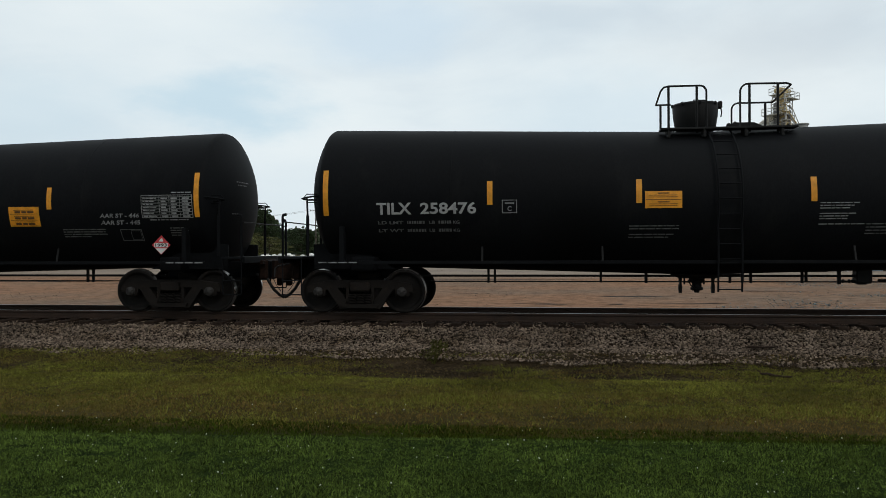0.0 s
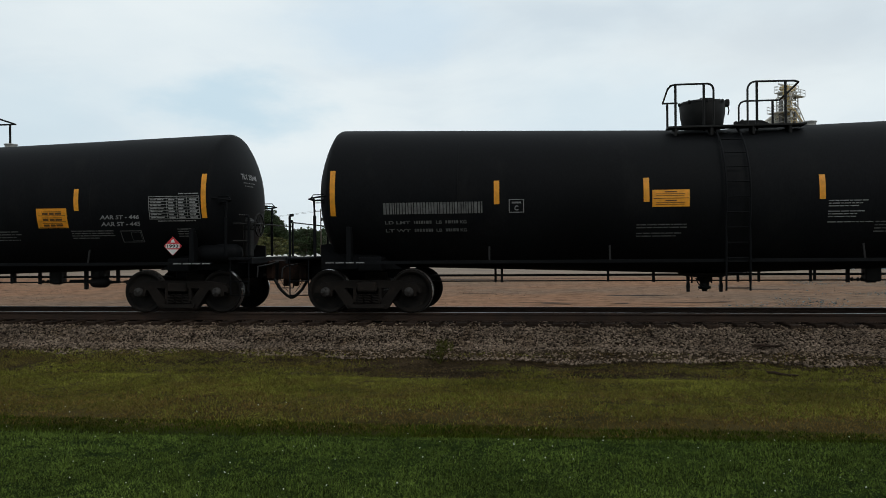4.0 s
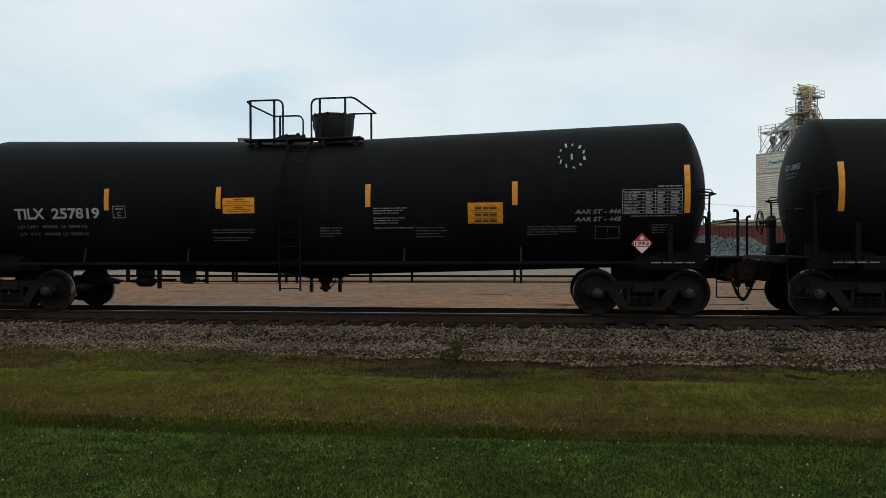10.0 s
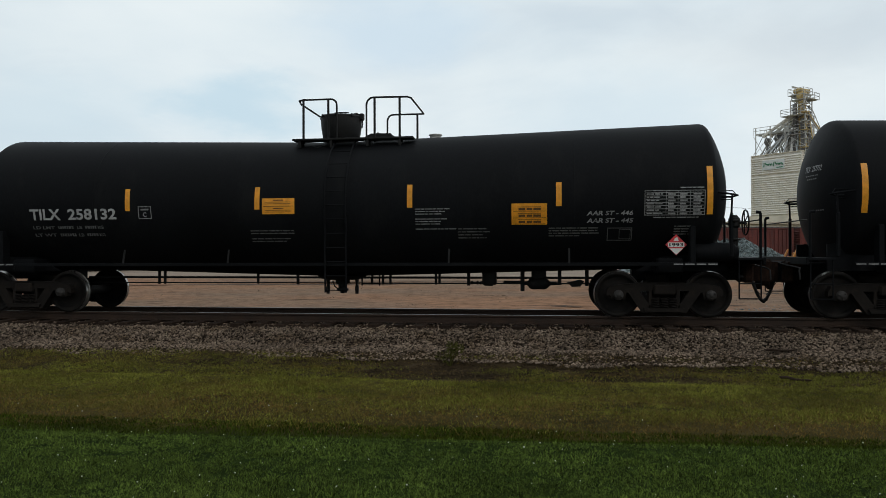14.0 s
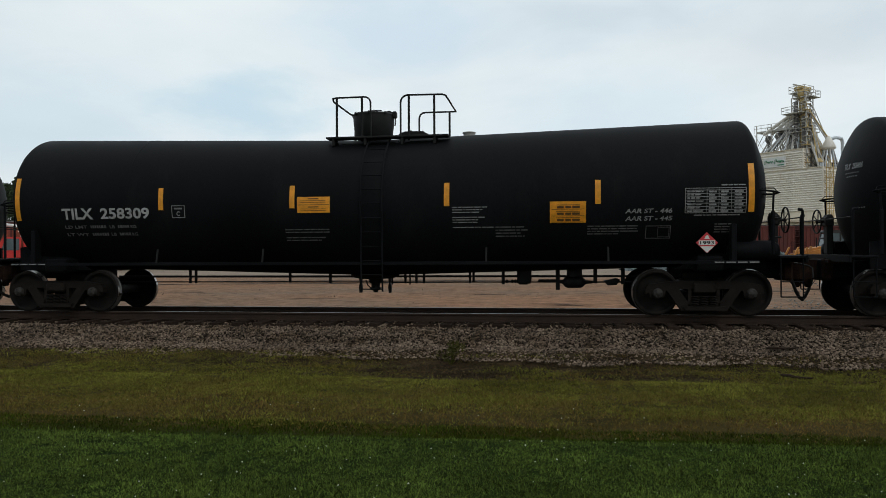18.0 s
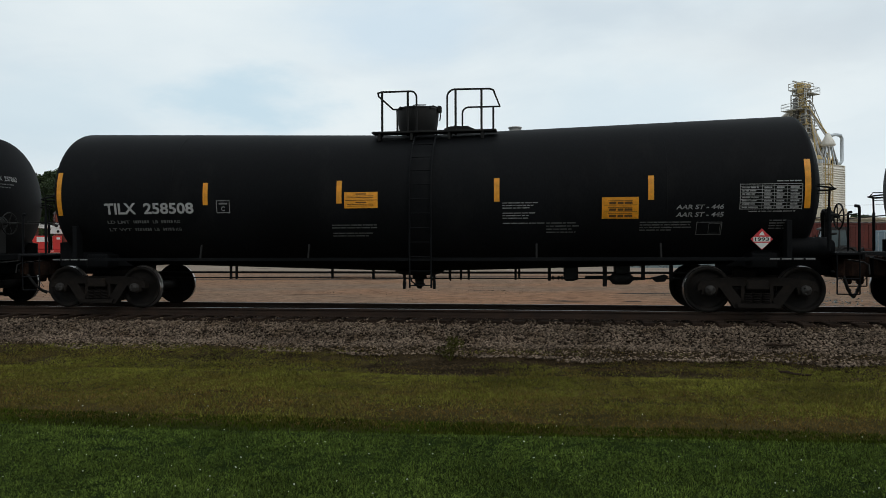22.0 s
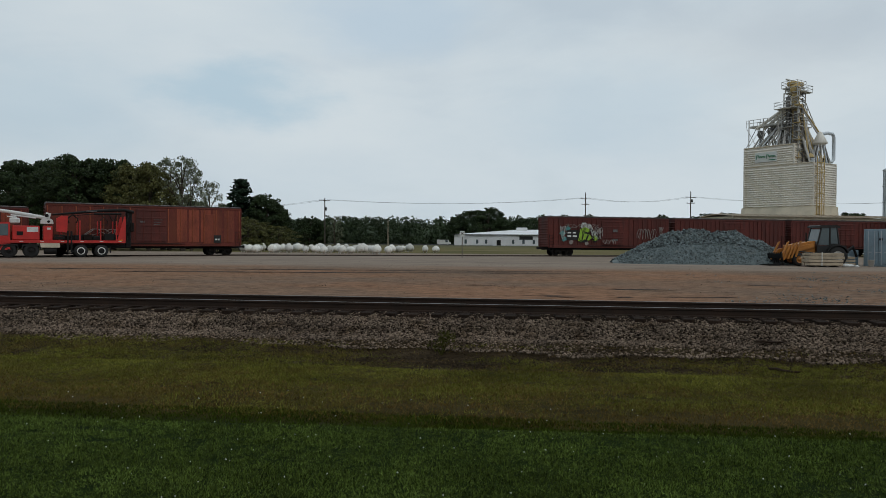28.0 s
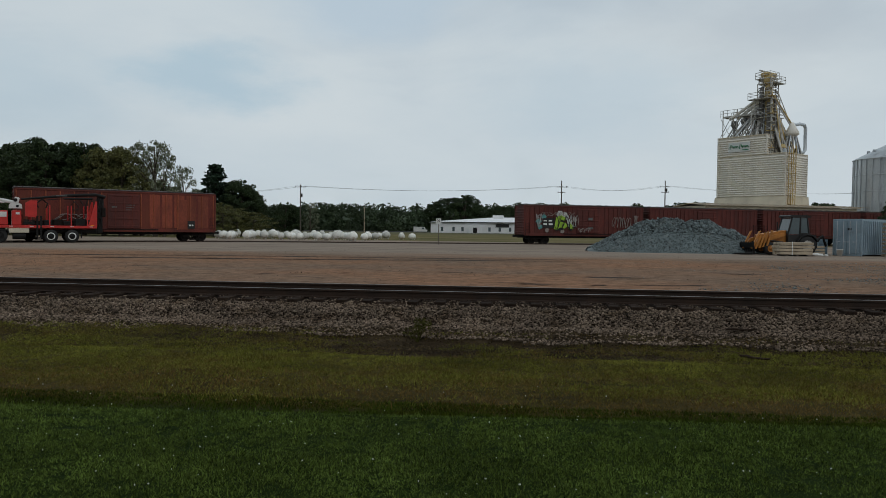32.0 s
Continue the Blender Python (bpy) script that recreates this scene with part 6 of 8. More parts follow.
def backhoe():
    t = thing("backhoe_loader", "yellow and black backhoe loader, bucket lowered", "backhoe loader", m=pose(22.15, 60.7, YARD_Z, 0, 0, 8))
    # front at -x
    part("frame", Shape().box((-0.6, 0, 0.85), (4.6, 0.9, 0.45), 0.05), STEEL, t)
    hood = Shape().prism([(-2.6, 0.9), (-0.6, 0.9), (-0.6, 1.95), (-1.2, 1.85), (-2.6, 1.6)], 1.1, "xz", -0.55)
    part("hood", hood, BACKY, t)
    part("cab_body", Shape().prism([(-0.6, 0.95), (1.5, 0.95), (1.7, 1.6), (-0.6, 1.6)], 1.7, "xz", -0.85), GRAFF[2], t, "black lower cab")
    for x0, x1, y in ((-0.6, -0.25, -0.8), (0.4, 0.42, -0.82), (1.15, 0.95, -0.8), (-0.6, -0.25, 0.8), (1.15, 0.95, 0.8)):
        part("cab_post", Shape().tube([(x0, y, 1.55), (x1, y * 0.95, 3.0)], 0.07, 6), GRAFF[2], t)
    part("cab_roof", Shape().prism([(-0.5, 2.98), (1.2, 2.98), (1.15, 3.12), (0.9, 3.18), (-0.3, 3.18), (-0.5, 3.1)], 1.75, "xz", -0.87), GRAFF[2], t, "black cab roof")
    part("cab_glass", Shape().prism([(-0.55, 1.65), (0.33, 1.65), (0.35, 2.95), (-0.2, 2.95)], 0.02, "xz", -0.8), GLASS, t)
    part("cab_glass", Shape().prism([(0.48, 1.65), (1.1, 1.65), (0.92, 2.95), (0.48, 2.95)], 0.02, "xz", -0.8), GLASS, t)
    part("door_frame", Shape().prism([(0.4, 1.2), (1.2, 1.2), (1.16, 1.75), (0.4, 1.75)], 0.05, "xz", -0.86), GRAFF[2], t)
    part("front_glass", Shape().box((-0.42, 0, 2.3), (0.03, 1.4, 1.25), 0, Matrix.Rotation(radians(14), 3, "Y")), GLASS, t)
    part("exhaust_pipe", Shape().tube([(-1.2, -0.3, 1.8), (-1.2, -0.3, 2.6)], 0.05, 6), STEEL, t)
    for k in range(4):
        part("loader_link", Shape().prism([(-2.0 - 0.28 * k, 1.95 - 0.1 * k), (-1.86 - 0.28 * k, 1.95 - 0.1 * k), (-2.25 - 0.3 * k, 0.7 - 0.08 * k), (-2.4 - 0.3 * k, 0.7 - 0.08 * k)], 0.1, "xz", -0.98 + 0.05 * (k % 2)), BACKY, t)
    wheel_part(t, 0.9, -0.85, 0.75, 0.75, 0.45, LEGW, "rear_wheel")
    wheel_part(t, 0.9, 0.85, 0.75, 0.75, 0.45, LEGW, "rear_wheel")
    wheel_part(t, -2.0, -0.8, 0.5, 0.5, 0.35, BACKY, "front_wheel")
    wheel_part(t, -2.0, 0.8, 0.5, 0.5, 0.35, BACKY, "front_wheel")
    an = [radians(20 + 22 * i) for i in range(8)]
    fd = Shape().prism([(0.9 + 0.85 * math.cos(a), 0.75 + 0.85 * math.sin(a)) for a in an] + [(0.9 + 0.93 * math.cos(a), 0.75 + 0.93 * math.sin(a)) for a in an[::-1]], 0.5, "xz", -1.12)
    part("fender", fd, GRAFF[2], t)
    for y in (-0.75, 0.75):
        arm = Shape().prism([(-0.9, 1.75), (-0.8, 1.5), (-2.6, 0.95), (-3.3, 0.35), (-3.5, 0.5), (-2.9, 1.3)], 0.16, "xz", y - 0.08)
        part("loader_arm", arm, BACKY, t)
        part("lift_cylinder", Shape().tube([(-0.9, y, 1.0), (-2.6, y, 1.2)], 0.06, 8), CAPM, t)
        part("tilt_link", Shape().prism([(-2.9, 1.85), (-2.75, 1.9), (-3.3, 0.7), (-3.45, 0.7)], 0.12, "xz", y - 0.06), BACKY, t)
    bk = Shape().prism([(-3.3, 0.05), (-4.5, 0.02), (-4.5, 0.06), (-3.5, 0.12), (-3.35, 0.5), (-3.5, 0.95), (-3.6, 0.95), (-3.42, 0.5)], 2.2, "xz", -1.1)
    for i in range(8):
        bk.box((-4.0, -1.05 + 0.3 * i, 0.08), (1.3, 0.05, 0.06))
        bk.box((-3.45, -1.05 + 0.3 * i, 0.55), (0.06, 0.05, 0.95))
    part("grapple_bucket", bk, STEEL, t, "dark toothed fork bucket")
    hoe = Shape().tube([(1.9, 0, 0.9), (2.7, 0, 1.5), (3.0, 0, 0.7)], [0.16, 0.13, 0.1], 8)
    hoe.box((1.75, 0, 0.8), (0.3, 1.4, 0.5), 0.04)
    part("backhoe_boom", hoe, STEEL, t)


backhoe()


def yard_clutter():
    st = thing("timber_stack", "banded stack of pale sawn planks", "timber stack", m=pose(21.3, 57.7, YARD_Z, 0, 0, 3))
    rng = random.Random(7)
    for r in range(4):
        for c in range(3):
            part("plank", Shape().box((rng.uniform(-0.06, 0.06), -0.5 + 0.5 * c, 0.22 + 0.24 * r), (2.5 + rng.uniform(-0.15, 0.15), 0.46, 0.2), 0.015), WOOD, st)
    for x in (-0.8, 0.0, 0.8):
        part("bearer", Shape().box((x, 0, 0.06), (0.1, 1.5, 0.12), 0.01), POLEW, st)
    part("strap", Shape().box((-0.35, -0.755, 0.6), (0.06, 0.01, 1.0)), SIGNW, st, "white strap")
    pl = thing("timber_stack", "small low stack of weathered timber", "timber stack", m=pose(24.1, 60.6, YARD_Z, 0, 0, -6))
    for r in range(3):
        part("beam", Shape().box((0, 0.05 * r, 0.16 + 0.24 * r), (1.2, 0.8, 0.18), 0.02), WOOD, pl)
    part("bearer", Shape().box((0, 0, 0.03), (1.2, 0.9, 0.06), 0.005), POLEW, pl)
    bx = solid("steel_cabinet", Shape().box((0, 0, 0.62), (1.1, 0.7, 1.24), 0.03).box((0, -0.36, 0.62), (0.95, 0.03, 1.1), 0.01).box((0.35, -0.385, 0.7), (0.05, 0.03, 0.25), 0.01), CONT, "pale grey steel cabinet in the yard", "cabinet", m=pose(25.0, 62.2, YARD_Z, 0, 0, 10))
    solid("bucket", Shape().lathe([(0.0, 0.0), (0.17, 0.0), (0.22, 0.5), (0.235, 0.5), (0.235, 0.53), (0.2, 0.53), (0.16, 0.05), (0.0, 0.05)], 16), TRUCKWHITE, "white plastic bucket on the gravel", "bucket", m=pose(25.2, 58.8, YARD_Z))
    for i, (x, y, s) in enumerate(((23.2, 58.2, 0.35), (23.6, 58.4, 0.28), (23.9, 58.1, 0.22))):
        b = Shape().lathe([(0.0, 0.0), (0.8, 0.05), (1.0, 0.4), (0.85, 0.8), (0.4, 1.05), (0.0, 1.1)], 9, smooth=False)
        solid("concrete_lump", b, TRUCKWHITE, "pale broken concrete lump", "rubble", m=pose(x, y, YARD_Z - 0.02, 0, 0, 40 * i) @ Matrix.Diagonal((s, s * 0.8, s * 0.7, 1)))
    ct = thing("shipping_container", "pale blue-grey shipping container, doors shut", "container", m=pose(26.2, 59.9, YARD_Z, 0, 0, -52))
    W, H, L = 1.1, 2.9, 6.05
    part("shell", Shape().box((0, L / 2, H / 2 + 0.05), (2 * W - 0.06, L - 0.06, H - 0.1)), CONT, ct)
    for x in (-W, W):
        for y in (0.05, L - 0.05):
            part("corner_post", Shape().box((x * 0.97, y, H / 2), (0.14, 0.16, H), 0.02), CONT, ct)
        for i in range(20):
            part("side_rib", Shape().box((x - 0.0, 0.4 + 0.28 * i, H / 2), (0.07, 0.14, H - 0.3), 0.02), CONT, ct)
    for z in (0.09, H - 0.09):
        part("end_rail", Shape().box((0, 0.03, z), (2 * W, 0.12, 0.17), 0.02), CONT, ct)
    for s in (-1, 1):
        d = part("door", Shape().box((s * 0.5, -0.02, H / 2), (0.96, 0.06, H - 0.38), 0.015), CONT, ct)
        for x in (0.25, 0.75):
            part("lock_bar", Shape().tube([(s * x, -0.085, 0.15), (s * x, -0.085, H - 0.15)], 0.025, 6), GALV, d)
            part("handle", Shape().box((s * (x - 0.12), -0.1, 1.1), (0.3, 0.03, 0.05), 0.008), GALV, d)
    part("plate", Shape().box((0.2, -0.06, 2.1), (0.3, 0.01, 0.16)), GRAFF[2], ct, "dark data plate")
    for k in range(9):
        p = thing("pallet", "bare yellow-brown wooden pallet in a stack", "pallet", "stacked pallets", pose(29.35 + 0.03 * (k % 3), 58.9, YARD_Z + 0.01 + 0.3 * k, 0, 0, -12 + (k % 2)))
        for y in (-0.5, 0, 0.5):
            part("stringer", Shape().box((0, y, 0.1), (1.7, 0.09, 0.14), 0.006), WOOD, p)
        for x in (-0.75, -0.45, -0.15, 0.15, 0.45, 0.75):
            part("deck_board", Shape().box((x, 0, 0.19), (0.14, 1.15, 0.03), 0.005), WOOD, p)
            part("bottom_board", Shape().box((x, 0, 0.015), (0.14, 1.15, 0.03), 0.005), WOOD, p)


yard_clutter()


# ---- elevator, bins and buildings ----
def grain_elevator():
    g = thing("grain_elevator", "cream ribbed grain elevator with steel legs and spouts on top", "grain elevator", m=pose(42.85, 120.0, YARD_Z, 0, 0, 42))
    W, D_, Z1, Z2, Z3 = 6.6, 11.9, 7.6, 14.4, 17.6
    base = Shape().prism([(-0.5, 0), (W + 0.5, 0), (W + 0.5, Z1 - 2.0), (W + 0.1, Z1), (-0.1, Z1), (-0.5, Z1 - 2.0)], D_ + 0.8, "xz", -0.4)
    part("base", base, ELEVLOW, g, "cream concrete base")
    part("core", Shape().box((W / 2, D_ / 2, (Z1 + Z2) / 2), (W - 0.1, D_ - 0.1, Z2 - Z1)), ELEV, g)
    part("upper_core", Shape().box((W / 2, 3.2 + (D_ - 3.2) / 2, (Z2 + Z3) / 2), (W - 0.1, D_ - 3.3, Z3 - Z2)), ELEV, g)
    row = 0.36
    lo_a = Shape().prism([(0.07, 0.0), (0, 0.0), (-0.2, 0.13), (-0.2, 0.18), (0, 0.36), (0.07, 0.36)], D_ - 0.0, "xz", 0.0).mesh("siding_course", ELEV)
    n1 = int((Z2 - Z1) / row)
    for i in range(n1):
        part("siding_course", lo_a, ELEV, g, at=pose(0.0, 0, Z1 + row * i))
    lo_b = Shape().prism([(-0.07, 0.0), (0, 0.0), (0.2, 0.13), (0.2, 0.18), (0, 0.36), (-0.07, 0.36)], W, "xz", 0.0).turned(Matrix.Rotation(-math.pi / 2, 4, "Z")).mesh("siding_course", ELEV)
    for i in range(n1):
        part("siding_course", lo_b, ELEV, g, at=pose(0, 0, Z1 + row * i))
    up_a = Shape().prism([(0.07, 0.0), (0, 0.0), (-0.2, 0.13), (-0.2, 0.18), (0, 0.36), (0.07, 0.36)], D_ - 3.3, "xz", 3.3).mesh("siding_course", ELEV)
    up_b = lo_b
    for i in range(int((Z3 - Z2) / row)):
        part("siding_course", up_a, ELEV, g, at=pose(0, 0, Z2 + row * i))
        part("siding_course", up_b, ELEV, g, at=pose(0, 3.25, Z2 + row * i))
    for x, y, z0, z1 in ((-0.06, -0.06, Z1, Z2), (W + 0.02, -0.06, Z1, Z2), (-0.06, 3.2, Z2, Z3), (W, 3.2, Z2, Z3), (-0.06, D_, Z1, Z3)):
        part("corner_trim", Shape().box((x, y, (z0 + z1) / 2), (0.2, 0.2, z1 - z0), 0.03), ELEV, g)
    part("parapet", Shape().box((W / 2, D_ / 2, Z2 + 0.04), (W + 0.3, D_ + 0.2, 0.12), 0.02), ELEVLOW, g)
    part("roof_edge", Shape().box((W / 2, 3.2 + (D_ - 3.2) / 2, Z3 + 0.06), (W + 0.3, D_ - 3.0, 0.14), 0.02), ELEVLOW, g)
    # yellow stair tower on the corner
    ld = Shape()
    for dx, dy in ((0.1, -0.5), (0.9, -0.5), (0.1, -1.2), (0.9, -1.2)):
        ld.tube([(dx, dy, 0.0), (dx, dy, Z2 + 1.0)], 0.07, 5)
    part("stair_frame", ld, LEGY, g, "yellow steel ladder frame")
    for i in range(9):
        zz = 1.5 + 1.6 * i
        part("landing", Shape().box((0.5, -0.85, zz), (0.95, 0.85, 0.08), 0.01).tube([(0.1, -1.2, zz + 0.0), (0.9, -1.2, zz + 1.5)], 0.04, 5), LEGY, g)
    # sign
    sg = part("sign_board", Shape().box((-0.22, 7.9, 15.9), (0.08, 3.9, 1.6), 0.02), SIGNW, g, "white sign board")
    rng = random.Random(14)
    for y0, run, waves in ((9.5, 1.5, 4), (7.75, 1.55, 5)):
        pts = [(-0.27, y0 + 0.05, 15.62), (-0.27, y0 - 0.02, 16.3), (-0.27, y0 - 0.3, 16.28), (-0.27, y0 - 0.32, 16.0)]
        pts += [(-0.27, y0 - 0.34 - (run - 0.34) * q / (8 * waves) + 0.05 * math.cos(0.785 * q), 15.93 + 0.15 * math.sin(0.785 * q)) for q in range(8 * waves + 1)]
        part("sign_shape", Shape().tube(pts, 0.07, 6), SIGNG, sg, "dark green flowing strokes")
    part("sign_shape", Shape().box((-0.28, 6.75, 15.4), (0.03, 1.1, 0.16), 0.01), SIGNG, sg, "dark green bar")
    # leg tower
    cx, cy, zt = 2.4, 4.6, 27.8
    fr = []
    for k, (z0, z1, r0) in enumerate(((Z3 - 3.0, 20.6, 1.55), (20.6, 23.6, 1.35), (23.6, 26.2, 1.15), (26.2, zt - 0.8, 1.0))):
        for sx in (-1, 1):
            for sy in (-1, 1):
                part("tower_post", Shape().tube([(cx + sx * r0, cy + sy * r0, z0), (cx + sx * r0, cy + sy * r0, z1)], 0.1, 5), LEGW, g)
        nb = max(2, int((z1 - z0) / 1.6))
        for b in range(nb):
            za, zb = z0 + (z1 - z0) * b / nb, z0 + (z1 - z0) * (b + 1) / nb
            for sx, sy, ex, ey in ((-1, -1, 1, -1), (-1, -1, -1, 1), (1, -1, 1, 1), (-1, 1, 1, 1)):
                part("tower_brace", Shape().tube([(cx + sx * r0, cy + sy * r0, za), (cx + ex * r0, cy + ey * r0, zb)], 0.055, 4), LEGW, g)
                part("tower_girt", Shape().tube([(cx + sx * r0, cy + sy * r0, zb), (cx + ex * r0, cy + ey * r0, zb)], 0.055, 4), LEGW, g)
        sx_, sy_ = ((0.5, 0.3), (-0.6, 0.5), (0.6, -0.4), (0.1, 0.2))[k]
        pf = Shape().box((cx + sx_, cy + sy_, z1), (2 * r0 + 0.7, 2 * r0 + 0.7, 0.1), 0.01)
        pl = part("platform", pf, LEGW, g)
        s = Shape()
        q = r0 + 0.32
        px_, py_ = cx + sx_, cy + sy_
        for sx, sy in ((-1, -1), (1, -1), (1, 1), (-1, 1), (0, -1), (-1, 0)):
            s.tube([(px_ + sx * q, py_ + sy * q, z1), (px_ + sx * q, py_ + sy * q, z1 + 1.05)], 0.045, 4)
        for hh in (0.55, 1.05):
            s.tube([(px_ - q, py_ - q, z1 + hh), (px_ + q, py_ - q, z1 + hh), (px_ + q, py_ + q, z1 + hh), (px_ - q, py_ + q, z1 + hh), (px_ - q, py_ - q, z1 + hh)], 0.04, 4)
        part("guard_rail", s, LEGW, pl)
    for dx, dy in ((-0.45, -0.4), (0.5, 0.3)):
        part("elevator_leg", Shape().box((cx + dx, cy + dy, 20.5), (0.55, 0.8, 13.4), 0.04), LEGY, g, "yellowed bucket leg casing")
        part("leg_head", Shape().lathe([(0.0, -0.5), (0.75, -0.5), (0.8, -0.4), (0.8, 0.4), (0.75, 0.5), (0.0, 0.5)], 16, "y", (cx + dx, cy + dy, 26.8)), LEGY, g, "yellow leg head")
    part("head_hood", Shape().box((cx + 0.2, cy, 27.65), (2.6, 1.6, 0.7), 0.15), LEGY, g, "yellow machinery hood")
    part("hoist_beam", Shape().box((cx - 0.6, cy + 0.4, 28.25), (2.6, 0.2, 0.22), 0.03), LEGW, g)
    # distributor spouts down to the upper block
    for i in range(16):
        a = 2 * math.pi * i / 16
        part("spout", Shape().tube([(cx + 0.5 * math.cos(a), cy + 1.6 + 0.5 * math.sin(a), 21.6), (1.6 + 1.9 * math.cos(a), 7.4 + 3.2 * math.sin(a), Z3 + 0.1)], 0.12, 6), GALV if i % 2 else LEGW, g)
    for i in range(10):
        part("spout", Shape().tube([(cx + 0.1 * i, cy - 1.2, 24.0 - 0.3 * i), (4.4 + 0.25 * math.cos(i), 1.4 + 0.25 * math.sin(i), 19.2) if i < 3 else (0.5 + 0.6 * i, 2.2 - 0.1 * i, Z2 + 0.1)], 0.11, 6), LEGW if i % 3 else LEGY, g)
    for i in range(5):
        part("downpipe", Shape().tube([(cx - 0.9 + 0.45 * i, cy - 1.0, Z2), (cx - 0.9 + 0.45 * i, cy - 0.9, 23.0 + 0.6 * (i % 3))], 0.13, 6), LEGW if i % 2 else LEGY, g)
    for i in range(9):
        yy, xx = 5.4 + 0.75 * i, 0.6 + 0.75 * (i % 5)
        part("spout", Shape().tube([(cx, cy + 0.6, 22.6 + 0.12 * i), (xx, yy, Z3 + 0.2)], 0.17, 7), LEGW, g)
    for i in range(7):
        part("spout", Shape().tube([(cx + 0.2 + 0.2 * i, cy - 0.8, 20.2), (0.8 + 0.75 * i, 1.0 + 0.35 * (i % 3), Z2 + 0.1)], 0.17, 7), LEGW, g)
    # braces, trays, legs and spouts added in shadow-coloured steel to fill the tower
    for k, (z0, z1, r0) in enumerate(((14.8, 20.6, 1.55), (20.6, 23.6, 1.35), (23.6, 26.2, 1.15))):
        for b in range(3):
            za, zb = z0 + (z1 - z0) * b / 3, z0 + (z1 - z0) * (b + 1) / 3
            for sx, sy, ex, ey in ((1, -1, -1, -1), (-1, 1, -1, -1)):
                part("tower_brace", Shape().tube([(cx + sx * r0, cy + sy * r0, za), (cx + ex * r0, cy + ey * r0, zb)], 0.06, 4), SHADOWST, g)
            part("cable_tray", Shape().box((cx - 0.3 + 0.3 * k, cy - r0 - 0.05, (za + zb) / 2), (0.35, 0.08, zb - za - 0.2), 0.01), SHADOWST, g)
    for dx, dy, z0, z1 in ((-0.95, 0.5, 15.0, 25.6), (0.95, -0.7, 14.8, 24.4), (-1.1, -0.9, 14.8, 23.0)):
        part("elevator_leg", Shape().box((cx + dx, cy + dy, (z0 + z1) / 2), (0.42, 0.6, z1 - z0), 0.03), SHADOWST, g, "bucket leg casing in shadow-coloured grey steel")
    for k, (y, z) in enumerate(((6.6, 20.6), (8.4, 20.3), (10.2, 20.0))):
        part("distributor", Shape().lathe([(0.0, z + 0.7), (0.5, z + 0.65), (0.62, z), (0.25, z - 0.7), (0.0, z - 0.7)], 10, "z", (2.0, y, 0)), SHADOWST, g, "distributor hopper in shadow-coloured grey steel")
        for i in range(6):
            a = 2 * math.pi * i / 6 + 0.3 * k
            part("spout", Shape().tube([(2.0 + 0.25 * math.cos(a), y + 0.25 * math.sin(a), z - 0.6), (2.0 + 1.5 * math.cos(a), y + 1.3 * math.sin(a), Z3 + 0.1)], 0.11, 6), SHADOWST if i % 2 else LEGW, g)
    for x in (0.4, 3.6):
        for q in range(3):
            ya, yb = 6.2 + 1.9 * q, 8.0 + 1.9 * q
            part("gallery_brace", Shape().tube([(x, yb, Z3 + 0.3), (x, ya, 21.0)], 0.055, 4), SHADOWST, g)
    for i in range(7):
        part("riser_pipe", Shape().tube([(3.2 + 0.42 * i, 2.3 - 0.25 * (i % 3), Z2 + 0.1), (3.0 + 0.28 * i, 2.9, 17.8 + 0.3 * (i % 3))], 0.12, 6), SHADOWST, g)
    # conveyor gallery on trestles
    gal = Shape().box((2.0, 8.6, 21.4), (1.6, 6.6, 0.3), 0.03)
    part("gallery_deck", gal, LEGW, g)
    for y in (6.2, 8.8, 11.4):
        s = Shape()
        for x in (0.4, 3.6):
            s.tube([(x, y, Z3), (x, y, 22.4)], 0.09, 5)
        s.tube([(0.4, y, 21.2), (3.6, y, 21.2)], 0.07, 5).tube([(0.4, y, Z3 + 0.4), (3.6, y, 21.0)], 0.05, 4)
        part("trestle", s, LEGW, g)
    for x in (0.4, 3.6):
        s = Shape()
        for hh in (21.9, 22.4):
            s.tube([(x, 5.6, hh), (x, 11.9, hh)], 0.04, 4)
        for q in range(6):
            s.tube([(x, 5.6 + 1.25 * q, 21.2), (x, 5.6 + 1.25 * q, 22.4)], 0.04, 4)
        for q in range(3):
            s.tube([(x, 6.2 + 1.9 * q, Z3 + 0.3), (x, 8.0 + 1.9 * q, 21.0)], 0.05, 4)
        part("gallery_rail", s, LEGW, g)
    for i in range(3):
        part("drag_conveyor", Shape().tube([(cx, cy + 1.2, 24.2 - 0.5 * i), (1.2 + 0.7 * i, 10.6 - i, 20.9)], 0.28, 8), ELEV, g, "pale inclined spout")
    # surge hopper and bent duct over the low block
    part("surge_hopper", Shape().lathe([(0.0, 19.75), (0.25, 19.7), (1.1, 18.0), (1.1, 17.75), (0.5, 17.4), (0.0, 17.4)], 18, "z", (4.4, 1.4, 0)), ELEV, g, "cream cone hopper")
    for i in range(11):
        a = 2 * math.pi * i / 11
        part("hopper_leg", Shape().tube([(4.4 + 0.7 * math.cos(a), 1.4 + 0.6 * math.sin(a), 17.7), (4.4 + 2.0 * math.cos(a), 1.4 + 1.35 * math.sin(a), Z2)], 0.12, 6), LEGW if i % 2 else GALV, g)
    for i in range(14):
        a = 2 * math.pi * i / 14
        part("riser_pipe", Shape().tube([(cx + 1.15 * math.cos(a), cy + 1.15 * math.sin(a), Z2 + 0.1), (cx + 0.9 * math.cos(a), cy + 0.9 * math.sin(a), 22.0 + 0.45 * (i % 7))], 0.1, 6), (LEGW, GALV, LEGY)[i % 3], g)
